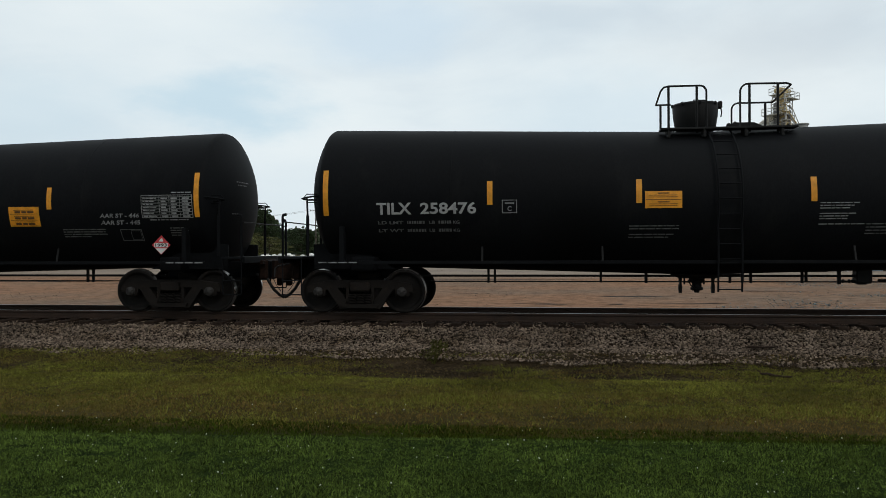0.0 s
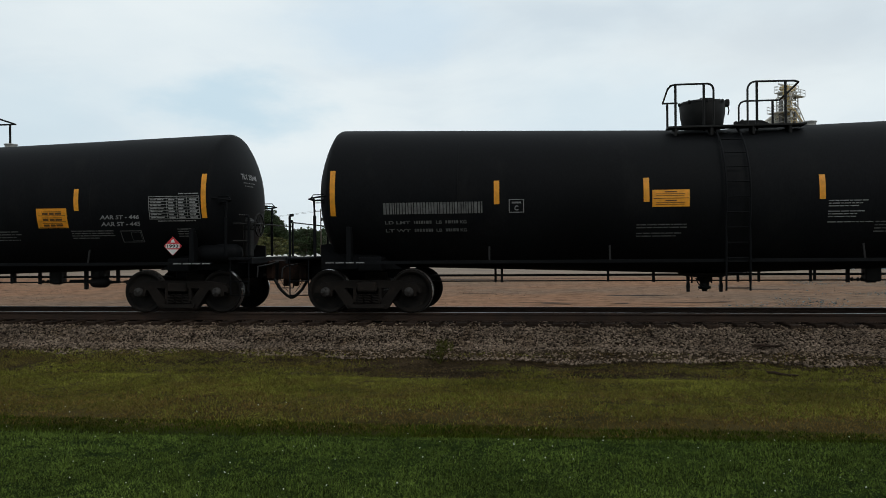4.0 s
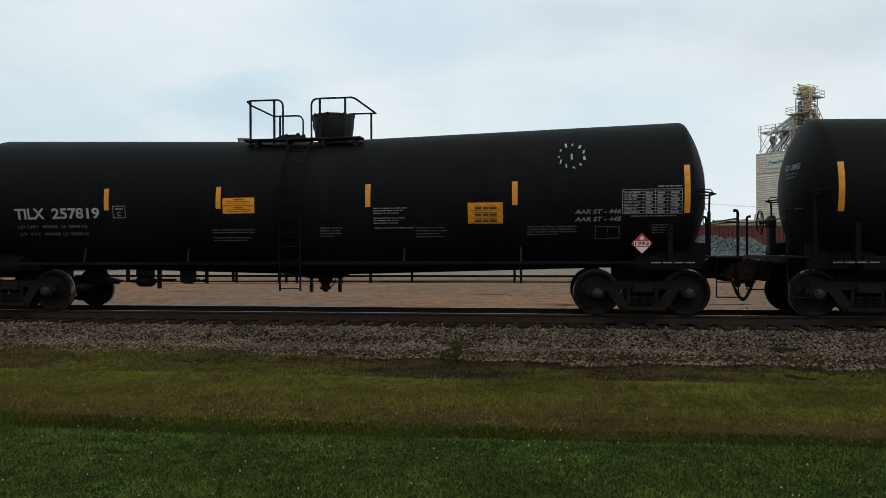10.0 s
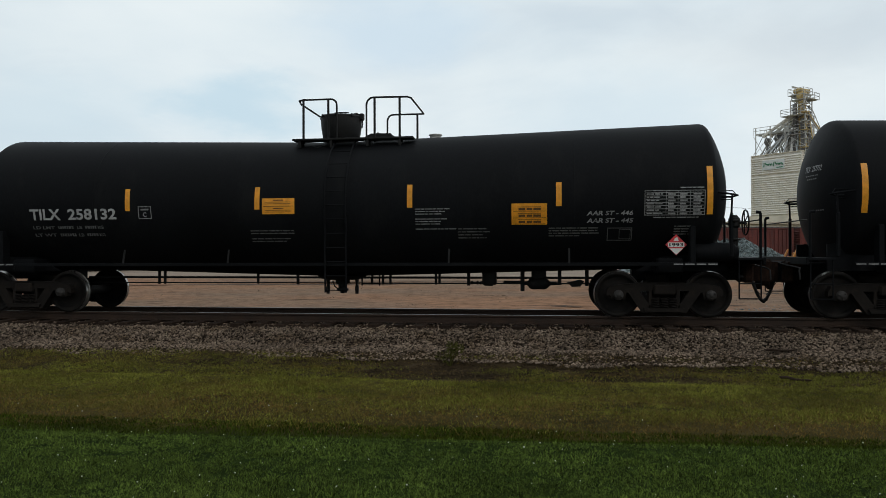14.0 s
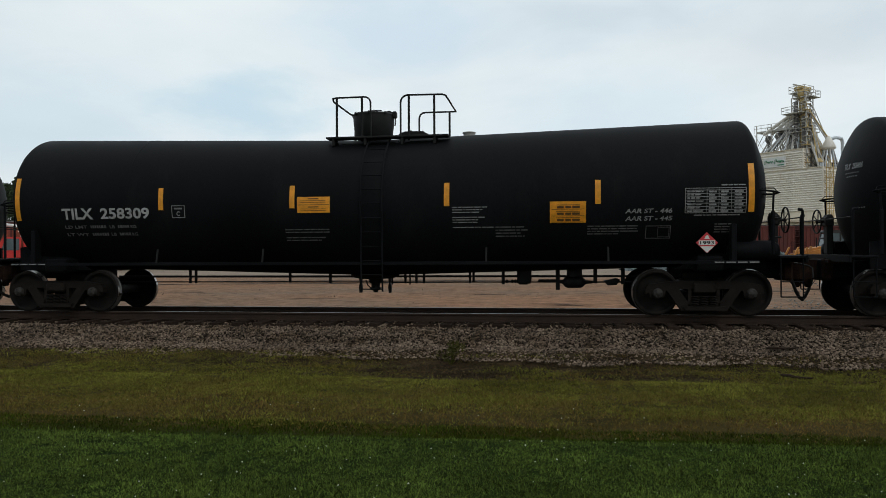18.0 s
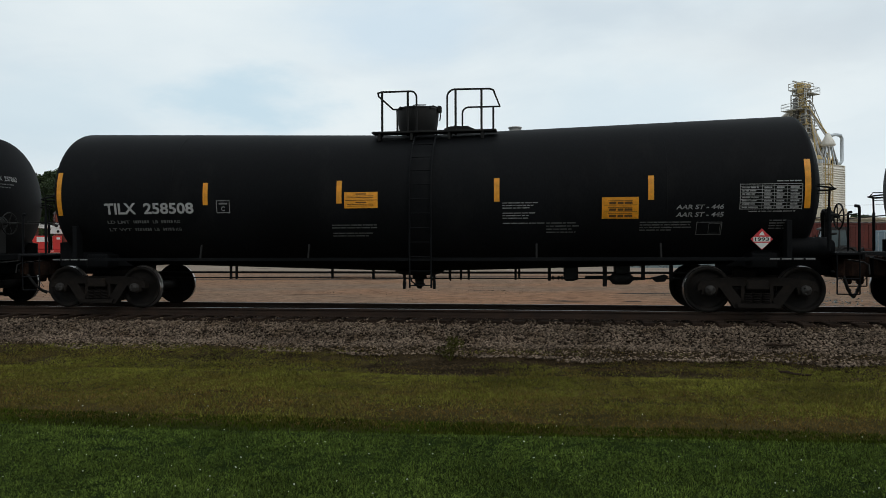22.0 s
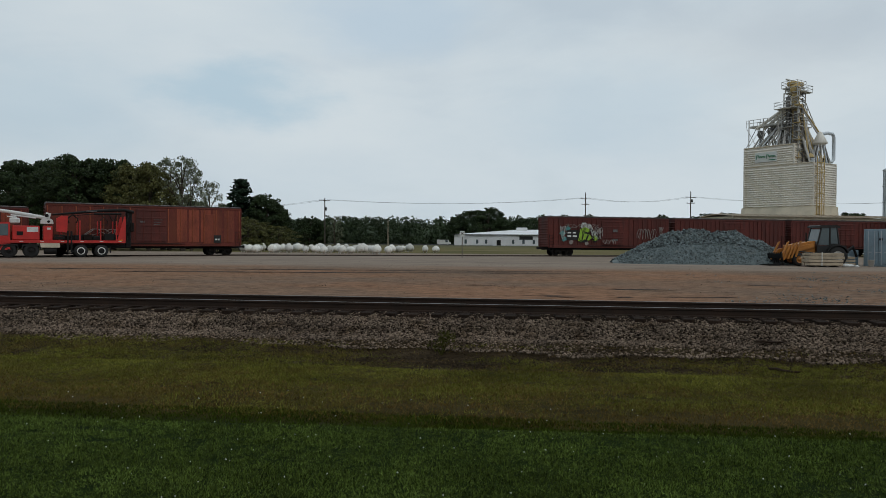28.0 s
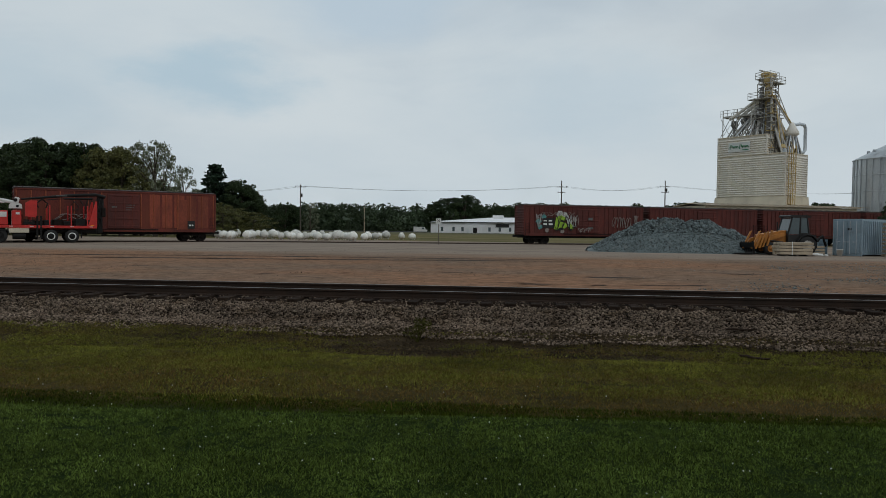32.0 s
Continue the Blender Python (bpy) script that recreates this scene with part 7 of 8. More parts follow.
    for i in range(8):
        s = Shape().box((cx - 1.5, cy - 1.5, 15.5 + 1.4 * i), (1.0, 1.0, 0.06)).tube([(cx - 2.0, cy - 2.0, 15.5 + 1.4 * i + 0.9), (cx - 1.0, cy - 2.0, 15.5 + 1.4 * i + 0.9)], 0.04, 4)
        s.tube([(cx - 2.0, cy - 2.0, 15.5 + 1.4 * i), (cx - 1.0, cy - 1.2, 16.9 + 1.4 * i)], 0.06, 4)
        part("stair_flight", s, LEGW if i % 2 else LEGY, g)
    for i in range(9):
        part("roof_fan", Shape().box((0.7 + 0.62 * i, 0.5 + 0.4 * (i % 3), Z2 + 0.4), (0.45, 0.45, 0.7 + 0.2 * (i % 2)), 0.06), STEEL if i % 3 else GALV, g, "small roof machinery")
    part("dust_duct", Shape().tube([(4.6, 1.4, 19.3), (6.0, 1.0, 19.6), (7.1, 0.8, 19.5), (7.4, 0.75, 19.0), (7.4, 0.75, 15.4), (7.0, 0.8, 15.0), (5.6, 1.0, 14.9)], 0.27, 10), GALV, g, "bright bent galvanised duct")
    part("blower", Shape().lathe([(0.0, -0.35), (0.5, -0.35), (0.55, -0.2), (0.55, 0.3), (0.0, 0.35)], 14, "y", (5.4, 0.9, 15.1)), STEEL, g)
    part("valve_cone", Shape().lathe([(0.55, 15.4), (0.35, 15.9), (0.0, 16.1)], 12, "z", (1.6, 1.4, 0)), LEGY, g)
    part("tie_stay", Shape().tube([(cx + 1.2, cy - 1.2, 24.6), (4.4, 1.6, 19.2)], 0.08, 5), LEGW, g)


grain_elevator()


def grain_bin():
    b = thing("grain_bin", "corrugated galvanised grain bin with a cone roof", "grain bin", m=pose(62.0, 124.0, YARD_Z))
    R_, H_ = 6.5, 13.7
    prof = []
    n = 46
    for i in range(n * 2 + 1):
        prof.append((R_ + (0.035 if i % 2 else -0.0), H_ * i / (2 * n)))
    part("wall", Shape().lathe(prof, 56, "z"), GALV, b)
    for i in range(36):
        a = 2 * math.pi * i / 36
        part("stiffener", Shape().box((0, 0, H_ / 2), (0.12, 0.16, H_), 0.02), GALV, b, at=pose((R_ + 0.09) * math.cos(a), (R_ + 0.09) * math.sin(a), 0, 0, 0, math.degrees(a)))
    part("roof", Shape().lathe([(R_ + 0.2, H_ - 0.05), (R_ + 0.2, H_ + 0.05), (0.8, H_ + 3.1), (0.8, H_ + 3.5), (0.0, H_ + 3.7)], 48, "z"), GALV, b, "bright sheet steel cone roof")
    for zz in (H_ - 0.05, H_ - 2.6, H_ - 5.2):
        part("wind_ring", Shape().lathe([(R_ + 0.18, zz - 0.06), (R_ + 0.24, zz), (R_ + 0.18, zz + 0.06)], 48, "z"), GALV, b)
    for i in range(10):
        a = 2 * math.pi * i / 10 + 0.2
        part("roof_vent", Shape().box((0, 0, 0.2), (0.5, 0.4, 0.4), 0.05), GALV, b, at=pose(4.4 * math.cos(a), 4.4 * math.sin(a), H_ + 1.2, 0, 0, math.degrees(a)))
    part("fill_spout", Shape().tube([(-0.6, 0, H_ + 3.3), (6.0, 1.0, H_ + 11.5)], 0.2, 8), GALV, b)
    part("ladder", Shape().tube([(-4.2, -5.15, 0), (-4.2, -5.15, 11.5)], 0.05, 5).tube([(-3.8, -5.45, 0), (-3.8, -5.45, 11.5)], 0.05, 5), STEEL, b)


grain_bin()


def low_shed():
    rz = 21.6
    s = thing("low_warehouse", "long low warehouse with a beige metal roof", "warehouse", m=pose(28.1, 109.4, YARD_Z, 0, 0, rz))
    L, D_, z0, z1 = 27.5, 7.5, 5.6, 5.95
    part("wall", Shape().box((L / 2, D_ / 2, z0 / 2), (L, D_, z0), 0.03), ELEVLOW, s)
    part("roof", Shape().prism([(-0.4, z0), (D_ / 2, z1), (D_ + 0.4, z0), (D_ + 0.4, z0 + 0.12), (D_ / 2, z1 + 0.12), (-0.4, z0 + 0.12)], L + 0.6, "yz", -0.3), ROOFB, s, "beige standing-seam roof")
    for i in range(25):
        part("roof_seam", Shape().prism([(-0.4, z0 + 0.12), (D_ / 2, z1 + 0.12), (D_ / 2, z1 + 0.19), (-0.4, z0 + 0.19)], 0.06, "yz", 0.3 + 1.22 * i), ROOFB, s)
    for i in range(4):
        d = part("door", Shape().box((3.5 + 7 * i, -0.03, 2.0), (3.6, 0.08, 4.0), 0.02), ROOFW, s)


low_shed()


def white_building():
    b = thing("warehouse_building", "long white metal warehouse with a pale hipped roof", "warehouse", m=pose(-32.0, 283.0, YARD_Z))
    L, D_, z0, z1 = 62.0, 40.0, 4.0, 6.5
    part("wall", Shape().box((L / 2, D_ / 2, z0 / 2), (L, D_, z0), 0.05), WALLW, b)
    rf = Shape().add([(-0.6, -0.6, z0), (L + 0.6, -0.6, z0), (L + 0.6, D_, z0), (-0.6, D_, z0), (24, D_ / 2, z1), (L - 10, D_ / 2, z1),
                      (-0.6, -0.6, z0 + 0.3), (L + 0.6, -0.6, z0 + 0.3)], [(6, 7, 5, 4), (0, 1, 7, 6), (0, 6, 4, 3), (1, 2, 5, 7), (2, 3, 4, 5)])
    part("roof", rf, ROOFW, b, "pale grey metal roof")
    part("gutter", Shape().box((L / 2, -0.7, z0 + 0.2), (L + 1.2, 0.25, 0.28), 0.03), STEEL, b, "dark strip along the eave")
    for i, x in enumerate((4.5, 9.0, 12.5, 23.0, 27.0, 31.0, 35.0, 39.0, 44.0, 49.0, 54.0)):
        w = part("window", Shape().box((x, -0.03, 1.5), (0.9, 0.1, 1.6), 0.02), GLASS, b)
        part("frame", Shape().box((x, -0.04, 0.65), (1.1, 0.16, 0.12), 0.02), WALLW, w)
    ep = part("entrance_porch", Shape().prism([(15.0, 0.0), (20.0, 0.0), (20.0, 2.6), (17.5, 3.4), (15.0, 2.6)], 0.6, "xz", -1.4), WALLW, b)
    part("door", Shape().box((17.5, -1.45, 1.1), (1.6, 0.08, 2.1), 0.02), STEEL, ep)
    part("wall_sign", Shape().box((28.0, -0.1, 3.0), (5.2, 0.12, 1.3), 0.02), GRAFF[2], b, "dark wall sign")
    part("roof_unit", Shape().box((26.0, 16.0, 6.5), (4.5, 3.0, 1.6), 0.1), ROOFW, b)
    v = thing("van", "white delivery van parked by the warehouse", "van", m=pose(-35.5, 279.0, YARD_Z))
    part("body", Shape().prism([(-2.6, 0.4), (2.4, 0.4), (2.6, 1.0), (1.9, 1.2), (1.5, 2.1), (-2.6, 2.2)], 1.9, "xz", -0.95), TRUCKWHITE, v)
    part("window", Shape().prism([(0.6, 1.3), (1.75, 1.3), (1.45, 1.95), (0.6, 1.95)], 0.03, "xz", -0.98), GLASS, v)
    for x in (-1.6, 1.6):
        for y in (-0.8, 0.8):
            wheel_part(v, x, y, 0.36, 0.36, 0.25, LEGW)


white_building()


def crossing_sign():
    s = thing("track_sign", "small square white track sign on a post", "sign", m=pose(-7.78, 76.3, YARD_Z))
    part("post", Shape().box((0, 0, 1.35), (0.08, 0.08, 2.7), 0.01), POLEW, s)
    p = part("plate", Shape().box((0, -0.06, 2.5), (0.52, 0.02, 0.62), 0.006), SIGNW, s, "white sign plate")
    for r in (45, -45):
        part("cross_bar", Shape().box((0, -0.075, 2.55), (0.4, 0.008, 0.05), 0, Matrix.Rotation(radians(r), 3, "Y")), GRAFF[2], p, "dark diagonal bar")


crossing_sign()


def utility_poles():
    tops = []
    for px, dist, top in ((300, 165, 10.5), (532, 150, 10.6), (993, 175, 13.4), (1176, 178, 13.8)):
        turn = math.degrees(math.atan((px - 784) / 1285.1)) - 5.5
        x, y = bearing(turn, dist)
        p = thing("utility_pole", "weathered wooden utility pole with crossarms", "utility pole", "power line poles", pose(x, y, YARD_Z))
        part("pole", Shape().tube([(0, 0, 0), (0, 0, top)], [0.17, 0.11], 8), POLEW, p)
        for k, zz in enumerate((top - 0.5,) if px < 600 else (top - 1.5, top - 2.8)):
            w = 1.2 if k == 0 else 0.9
            part("crossarm", Shape().box((0, -0.12, zz), (2 * w, 0.1, 0.12), 0.01), POLEW, p)
            for dx in (-w + 0.1, 0.3, w - 0.1):
                part("insulator", Shape().lathe([(0.05, 0), (0.07, 0.08), (0.03, 0.16), (0, 0.17)], 8, "z", (dx, -0.12, zz + 0.06)), CAPM, p)
        if px in (532, 1176):
            part("transformer", Shape().lathe([(0.0, top - 2.6), (0.2, top - 2.58), (0.2, top - 1.9), (0.0, top - 1.85)], 10, "z", (0.3, -0.15, 0)), CAPM, p)
        tops.append(Vector((x, y, YARD_Z + top - (0.35 if px < 600 else 1.35))))
    x, y = bearing(math.degrees(math.atan((645 - 784) / 1285.1)) - 5.5, 190)
    s = thing("light_pole", "thin pale lamp-less pole by the road", "pole", m=pose(x, y, YARD_Z))
    part("pole", Shape().tube([(0, 0, 0), (0, 0, 7.2)], [0.12, 0.08], 6), WOOD, s)
    for a, b in zip(tops, tops[1:] + [tops[-1] + Vector((60, 20, 0))]):
        for dx in (-0.9, 0.9):
            pts = []
            for q in range(13):
                f = q / 12
                c = a.lerp(b, f)
                pts.append((c.x + dx, c.y, c.z - 4 * f * (1 - f) * 1.1 + 0.1))
            solid("power_line", Shape().tube(pts, 0.018, 4), RUBBER, "thin black overhead wire", "wire", group="overhead wires")


utility_poles()


# ---- trees ----
def leaf_cards(centres, radii, count, size, rng, flat=0.75):
    """Small leaf sprays, each a bent pair of triangles, scattered through clumps."""
    k = rng.integers(0, len(centres), count)
    d = rng.normal(size=(count, 3))
    d /= np.linalg.norm(d, axis=1)[:, None]
    r = rng.uniform(0.25, 1.0, count) ** 0.45
    p = centres[k] + d * (radii[k] * r)[:, None] * np.array([1, 1, flat])
    a = rng.normal(size=(count, 3))
    a /= np.linalg.norm(a, axis=1)[:, None]
    b = np.cross(a, rng.normal(size=(count, 3)))
    b /= np.linalg.norm(b, axis=1)[:, None]
    s = size * rng.uniform(0.6, 1.4, count)[:, None]
    v = np.stack([p - a * s, p + b * s * 0.5, p + a * s, p - b * s * 0.5 + np.cross(a, b) * s * 0.35], 1).reshape(-1, 3)
    i = 4 * np.arange(count)[:, None]
    f = np.concatenate([i + np.array([[0, 1, 2]]), i + np.array([[0, 2, 3]])])
    return v, f


def broad_tree(seed, leaf, label, count=2600, size=0.2, clumps=75, wide=0.36, airy=0.0):
    """A ten metre broadleaf: tapered trunk, forked limbs, clumped crown."""
    rng = np.random.default_rng(seed)
    t = thing("tree", label, "tree")
    H = 10.0
    trunk = Shape().tube([(0, 0, -0.2), (0.1, 0.05, 1.5), (0.0, 0.1, 3.6), (0.15, 0.0, 6.0), (0.1, 0.1, 8.6)], [0.3, 0.23, 0.18, 0.11, 0.03], 8)
    cs, rs = [], []
    clumps = int(clumps * 2.2)
    for i in range(clumps):
        z = rng.uniform(0.2 if airy else 0.14, 0.98)
        prof = math.sin(math.pi * min(0.98, (z * 0.9 + 0.08))) ** 0.6
        a, q = rng.uniform(0, 6.28), rng.uniform(0.15, 1.0) ** 0.6 * wide * H * prof
        c = np.array([q * math.cos(a), q * math.sin(a), z * H * 0.93])
        cs.append(c)
        rs.append(rng.uniform(0.25, 0.85) * (0.75 if airy else 1.0))
        if i % 11 == 0:
            trunk.tube([(0.05, 0.05, max(1.2, c[2] - 2.2)), (c[0] * 0.5, c[1] * 0.5, c[2] - 0.8), tuple(c)], [0.09, 0.06, 0.02], 5)
    part("trunk", trunk, BARK, t)
    v, f = leaf_cards(np.array(cs), np.array(rs), count, size, rng)
    tagged(part("crown", big_mesh("crown", v, f, leaf), leaf, t), kind="stuff")
    return t


def conifer(seed):
    rng = np.random.default_rng(seed)
    t = thing("conifer_tree", "tall dark pine with layered boughs", "tree")
    part("trunk", Shape().tube([(0, 0, -0.2), (0, 0, 9.6)], [0.24, 0.04], 8), BARK, t)
    cs, rs = [], []
    for i in range(26):
        z = 2.0 + 7.6 * i / 26
        for k in range(4):
            a = rng.uniform(0, 6.28)
            q = (1 - (z - 1.4) / 9.4) * (3.0 if i % 3 else 1.8) * rng.uniform(0.2, 1.0)
            cs.append((q * math.cos(a), q * math.sin(a), z - 0.1 * q))
            rs.append(0.55)
    v, f = leaf_cards(np.array(cs), np.array(rs), 3000, 0.2, rng, 0.4)
    tagged(part("crown", big_mesh("crown", v, f, CONIF), CONIF, t), kind="stuff")
    return t


def plant_trees():
    rng = random.Random(21)
    kinds = {"d1": broad_tree(1, LEAF, "broad dark green leafy tree", 24000, 0.12), "d2": broad_tree(2, LEAF, "rounded dark green leafy tree", 24000, 0.12, wide=0.42),
             "y": broad_tree(3, LEAFY, "tree with yellowing late-summer leaves", 20000, 0.12), "p": broad_tree(4, LEAFP, "thin pale-leaved tree with open crown", 5000, 0.09, 60, 0.3, 1.0),
             "c": conifer(5), "s": broad_tree(6, LEAFY, "low yellow-green leafy shrub", 6000, 0.16, 40, 0.55)}
    # kind, picture column, distance, rows above the skyline, width factor; placed to fit the camera's view
    spots = [("d1", -40, 112, 148, 1.2), ("d2", 5, 106, 146, 1.2), ("d1", 45, 110, 150, 1.1), ("d2", 85, 104, 158, 1.1), ("d1", 118, 108, 152, 1.0), ("d2", 150, 106, 150, 1.0), ("d1", 20, 125, 120, 1.4), ("d2", 120, 128, 120, 1.4),
             ("y", 185, 104, 138, 1.0), ("y", 215, 102, 142, 0.9), ("p", 252, 106, 156, 0.8), ("p", 276, 104, 158, 0.9), ("p", 292, 105, 140, 0.6), ("y", 240, 112, 110, 1.2), ("d1", 285, 125, 80, 1.3), ("p", 324, 108, 112, 0.8),
             ("c", 382, 122, 112, 1.5), ("d1", 350, 130, 66, 1.4), ("d2", 405, 126, 84, 1.1), ("d1", 428, 122, 86, 1.0), ("d2", 445, 126, 66, 0.9), ("s", 395, 112, 40, 1.4), ("s", 420, 116, 34, 1.6), ("s", 450, 118, 26, 1.8), ("s", 380, 108, 44, 1.3),
             ("d2", 505, 150, 42, 1.5), ("d1", 520, 154, 38, 1.3), ("p", 550, 152, 46, 0.9), ("d1", 768, 330, 50, 1.0), ("d2", 795, 325, 58, 1.3), ("d1", 822, 320, 63, 1.4), ("d2", 838, 330, 50, 1.0), ("d1", 880, 320, 42, 1.6), ("d2", 900, 330, 42, 1.4),
             ("d1", 1125, 210, 52, 0.9), ("d2", 1135, 205, 48, 0.8), ("d1", 1200, 220, 54, 1.5), ("d2", 1235, 230, 56, 1.4), ("d1", 1255, 230, 54, 1.2), ("d2", 1450, 190, 58, 1.0), ("d1", 1470, 195, 56, 1.0), ("d1", 1592, 100, 72, 1.0)]
    used = set()
    for kind, px, dist, rows, wide in spots:
        turn = math.degrees(math.atan((px - 784) / 1285.1)) - 5.5
        x, y = bearing(turn, dist)
        depth = y * 0.9945 - x * 0.104
        hh = (rows / 1285.1 * depth + 1.8) / 9.9
        m = pose(x, y, YARD_Z, 0, 0, rng.uniform(0, 360)) @ Matrix.Diagonal((hh * wide, hh * wide, hh, 1))
        src = kinds[kind]
        if kind in used:
            o = copy_thing(src, pose(0, 0, 0))
        else:
            o = src
            used.add(kind)
        o.matrix_basis = m


plant_trees()


def far_woods():
    rng = np.random.default_rng(9)
    n = 9000
    x = rng.uniform(-330, 420, n)
    y = 342 + rng.uniform(-6, 34, n)
    top = np.array([12.4 + 2.2 * noise.noise((a * 0.03, 1, 0)) + 2.0 * noise.noise((a * 0.12, b * 0.05, 0)) + 1.2 * noise.noise((a * 0.4, 4, 0)) for a, b in zip(x, y)])
    z = -0.3 + (top - 0.5) * rng.uniform(0, 1, n) ** 1.1
    v, f = leaf_cards(np.stack([x, y, z], 1), rng.uniform(0.9, 2.2, n), 210000, 0.62, rng, 0.8)
    ob = new("far_woods", big_mesh("far_woods", v, f, FARLEAF))
    tagged(ob, "distant dark green line of woods", "woods", kind="stuff")
    # lumpy solid backing added so no sky shows through the leaves
    vs, fs, cols = [], [], 300
    for i in range(cols + 1):
        a = -330 + 750 * i / cols
        top = 12.0 + 2.2 * noise.noise((a * 0.03, 1, 0)) + 1.6 * noise.noise((a * 0.12, 17.0, 0))
        for k in range(7):
            q = k / 6
            vs.append((a + 0.8 * noise.noise((a * 0.9, k, 2)), 346 + 26 * q ** 2 + 1.6 * noise.noise((a * 0.5, k * 1.7, 3)), -1.0 + (top - 1.2) * q ** 0.8 + 0.5 * noise.noise((a * 0.7, k * 1.3, 9))))
    for i in range(cols):
        fs += [(i * 7 + k, (i + 1) * 7 + k, (i + 1) * 7 + k + 1, i * 7 + k + 1) for k in range(6)]
    ob = new("woods_interior", Shape().add(vs, fs).mesh("woods_interior", FARLEAF))
    tagged(ob, "lumpy backing sheet behind the leaves of the distant woods", "woods", kind="stuff")
    rd = Shape().box((-20, 300, YARD_Z + 0.1), (420, 9, 0.3), 0.05)
    solid("far_road", rd, mat("far_asphalt", (0.07, 0.072, 0.075), 0.9, 0, 0.2, 0.1, 2, 0.1), "grey asphalt road before the woods", "road", "structure")


far_woods()


def puddled_ruts():
    """Wet wheel ruts and shallow puddles in the yard."""
    rng = random.Random(17)
    wet = mat("wet_rut", (0.04, 0.029, 0.023), 0.92, 0, 0.3, 1.5, 12, 0.4, spec=0.1)
    for x0, x1, y0, y1, w in ((-34.0, 4.6, 39.0, 43.6, 1.5), (-24.0, 4.4, 36.4, 41.3, 1.3), (2.6, 5.1, 27.6, 27.8, 0.9), (3.9, 6.6, 24.0, 24.5, 0.5), (2.5, 3.1, 23.7, 23.8, 0.4), (-0.6, 1.0, 24.0, 24.0, 0.3), (1.6, 2.6, 29.6, 29.8, 0.5), (-3.0, -1.4, 29.0, 28.8, 0.4), (-9.5, -7.7, 26.4, 26.2, 0.35), (0.2, 1.3, 23.6, 23.5, 0.25), (-17.0, -14.5, 30.0, 29.8, 0.4), (8.5, 11.5, 31.5, 31.2, 0.5)):
        n = max(6, int((x1 - x0) / 0.7))
        top, low = [], []
        for i in range(n + 1):
            f = i / n
            x, y = x0 + (x1 - x0) * f, y0 + (y1 - y0) * f + 0.4 * w * noise.noise((x0 + 3 * f, 2, 1))
            q = w * (0.25 + 0.75 * abs(noise.noise((x * 0.6, y0, 5))) * 1.6) * min(1.0, 6 * f, 6 * (1 - f)) + 0.01
            top.append((x, y + q / 2, YARD_Z + 0.012))
            low.append((x, y - q / 2, YARD_Z + 0.012))
        vs = low + top
        solid("wet_rut", Shape().add(vs, [(i, i + 1, n + 2 + i, n + 1 + i) for i in range(n)]), wet, "dark wet rut in the yard gravel", "puddle", "structure")


puddled_ruts()


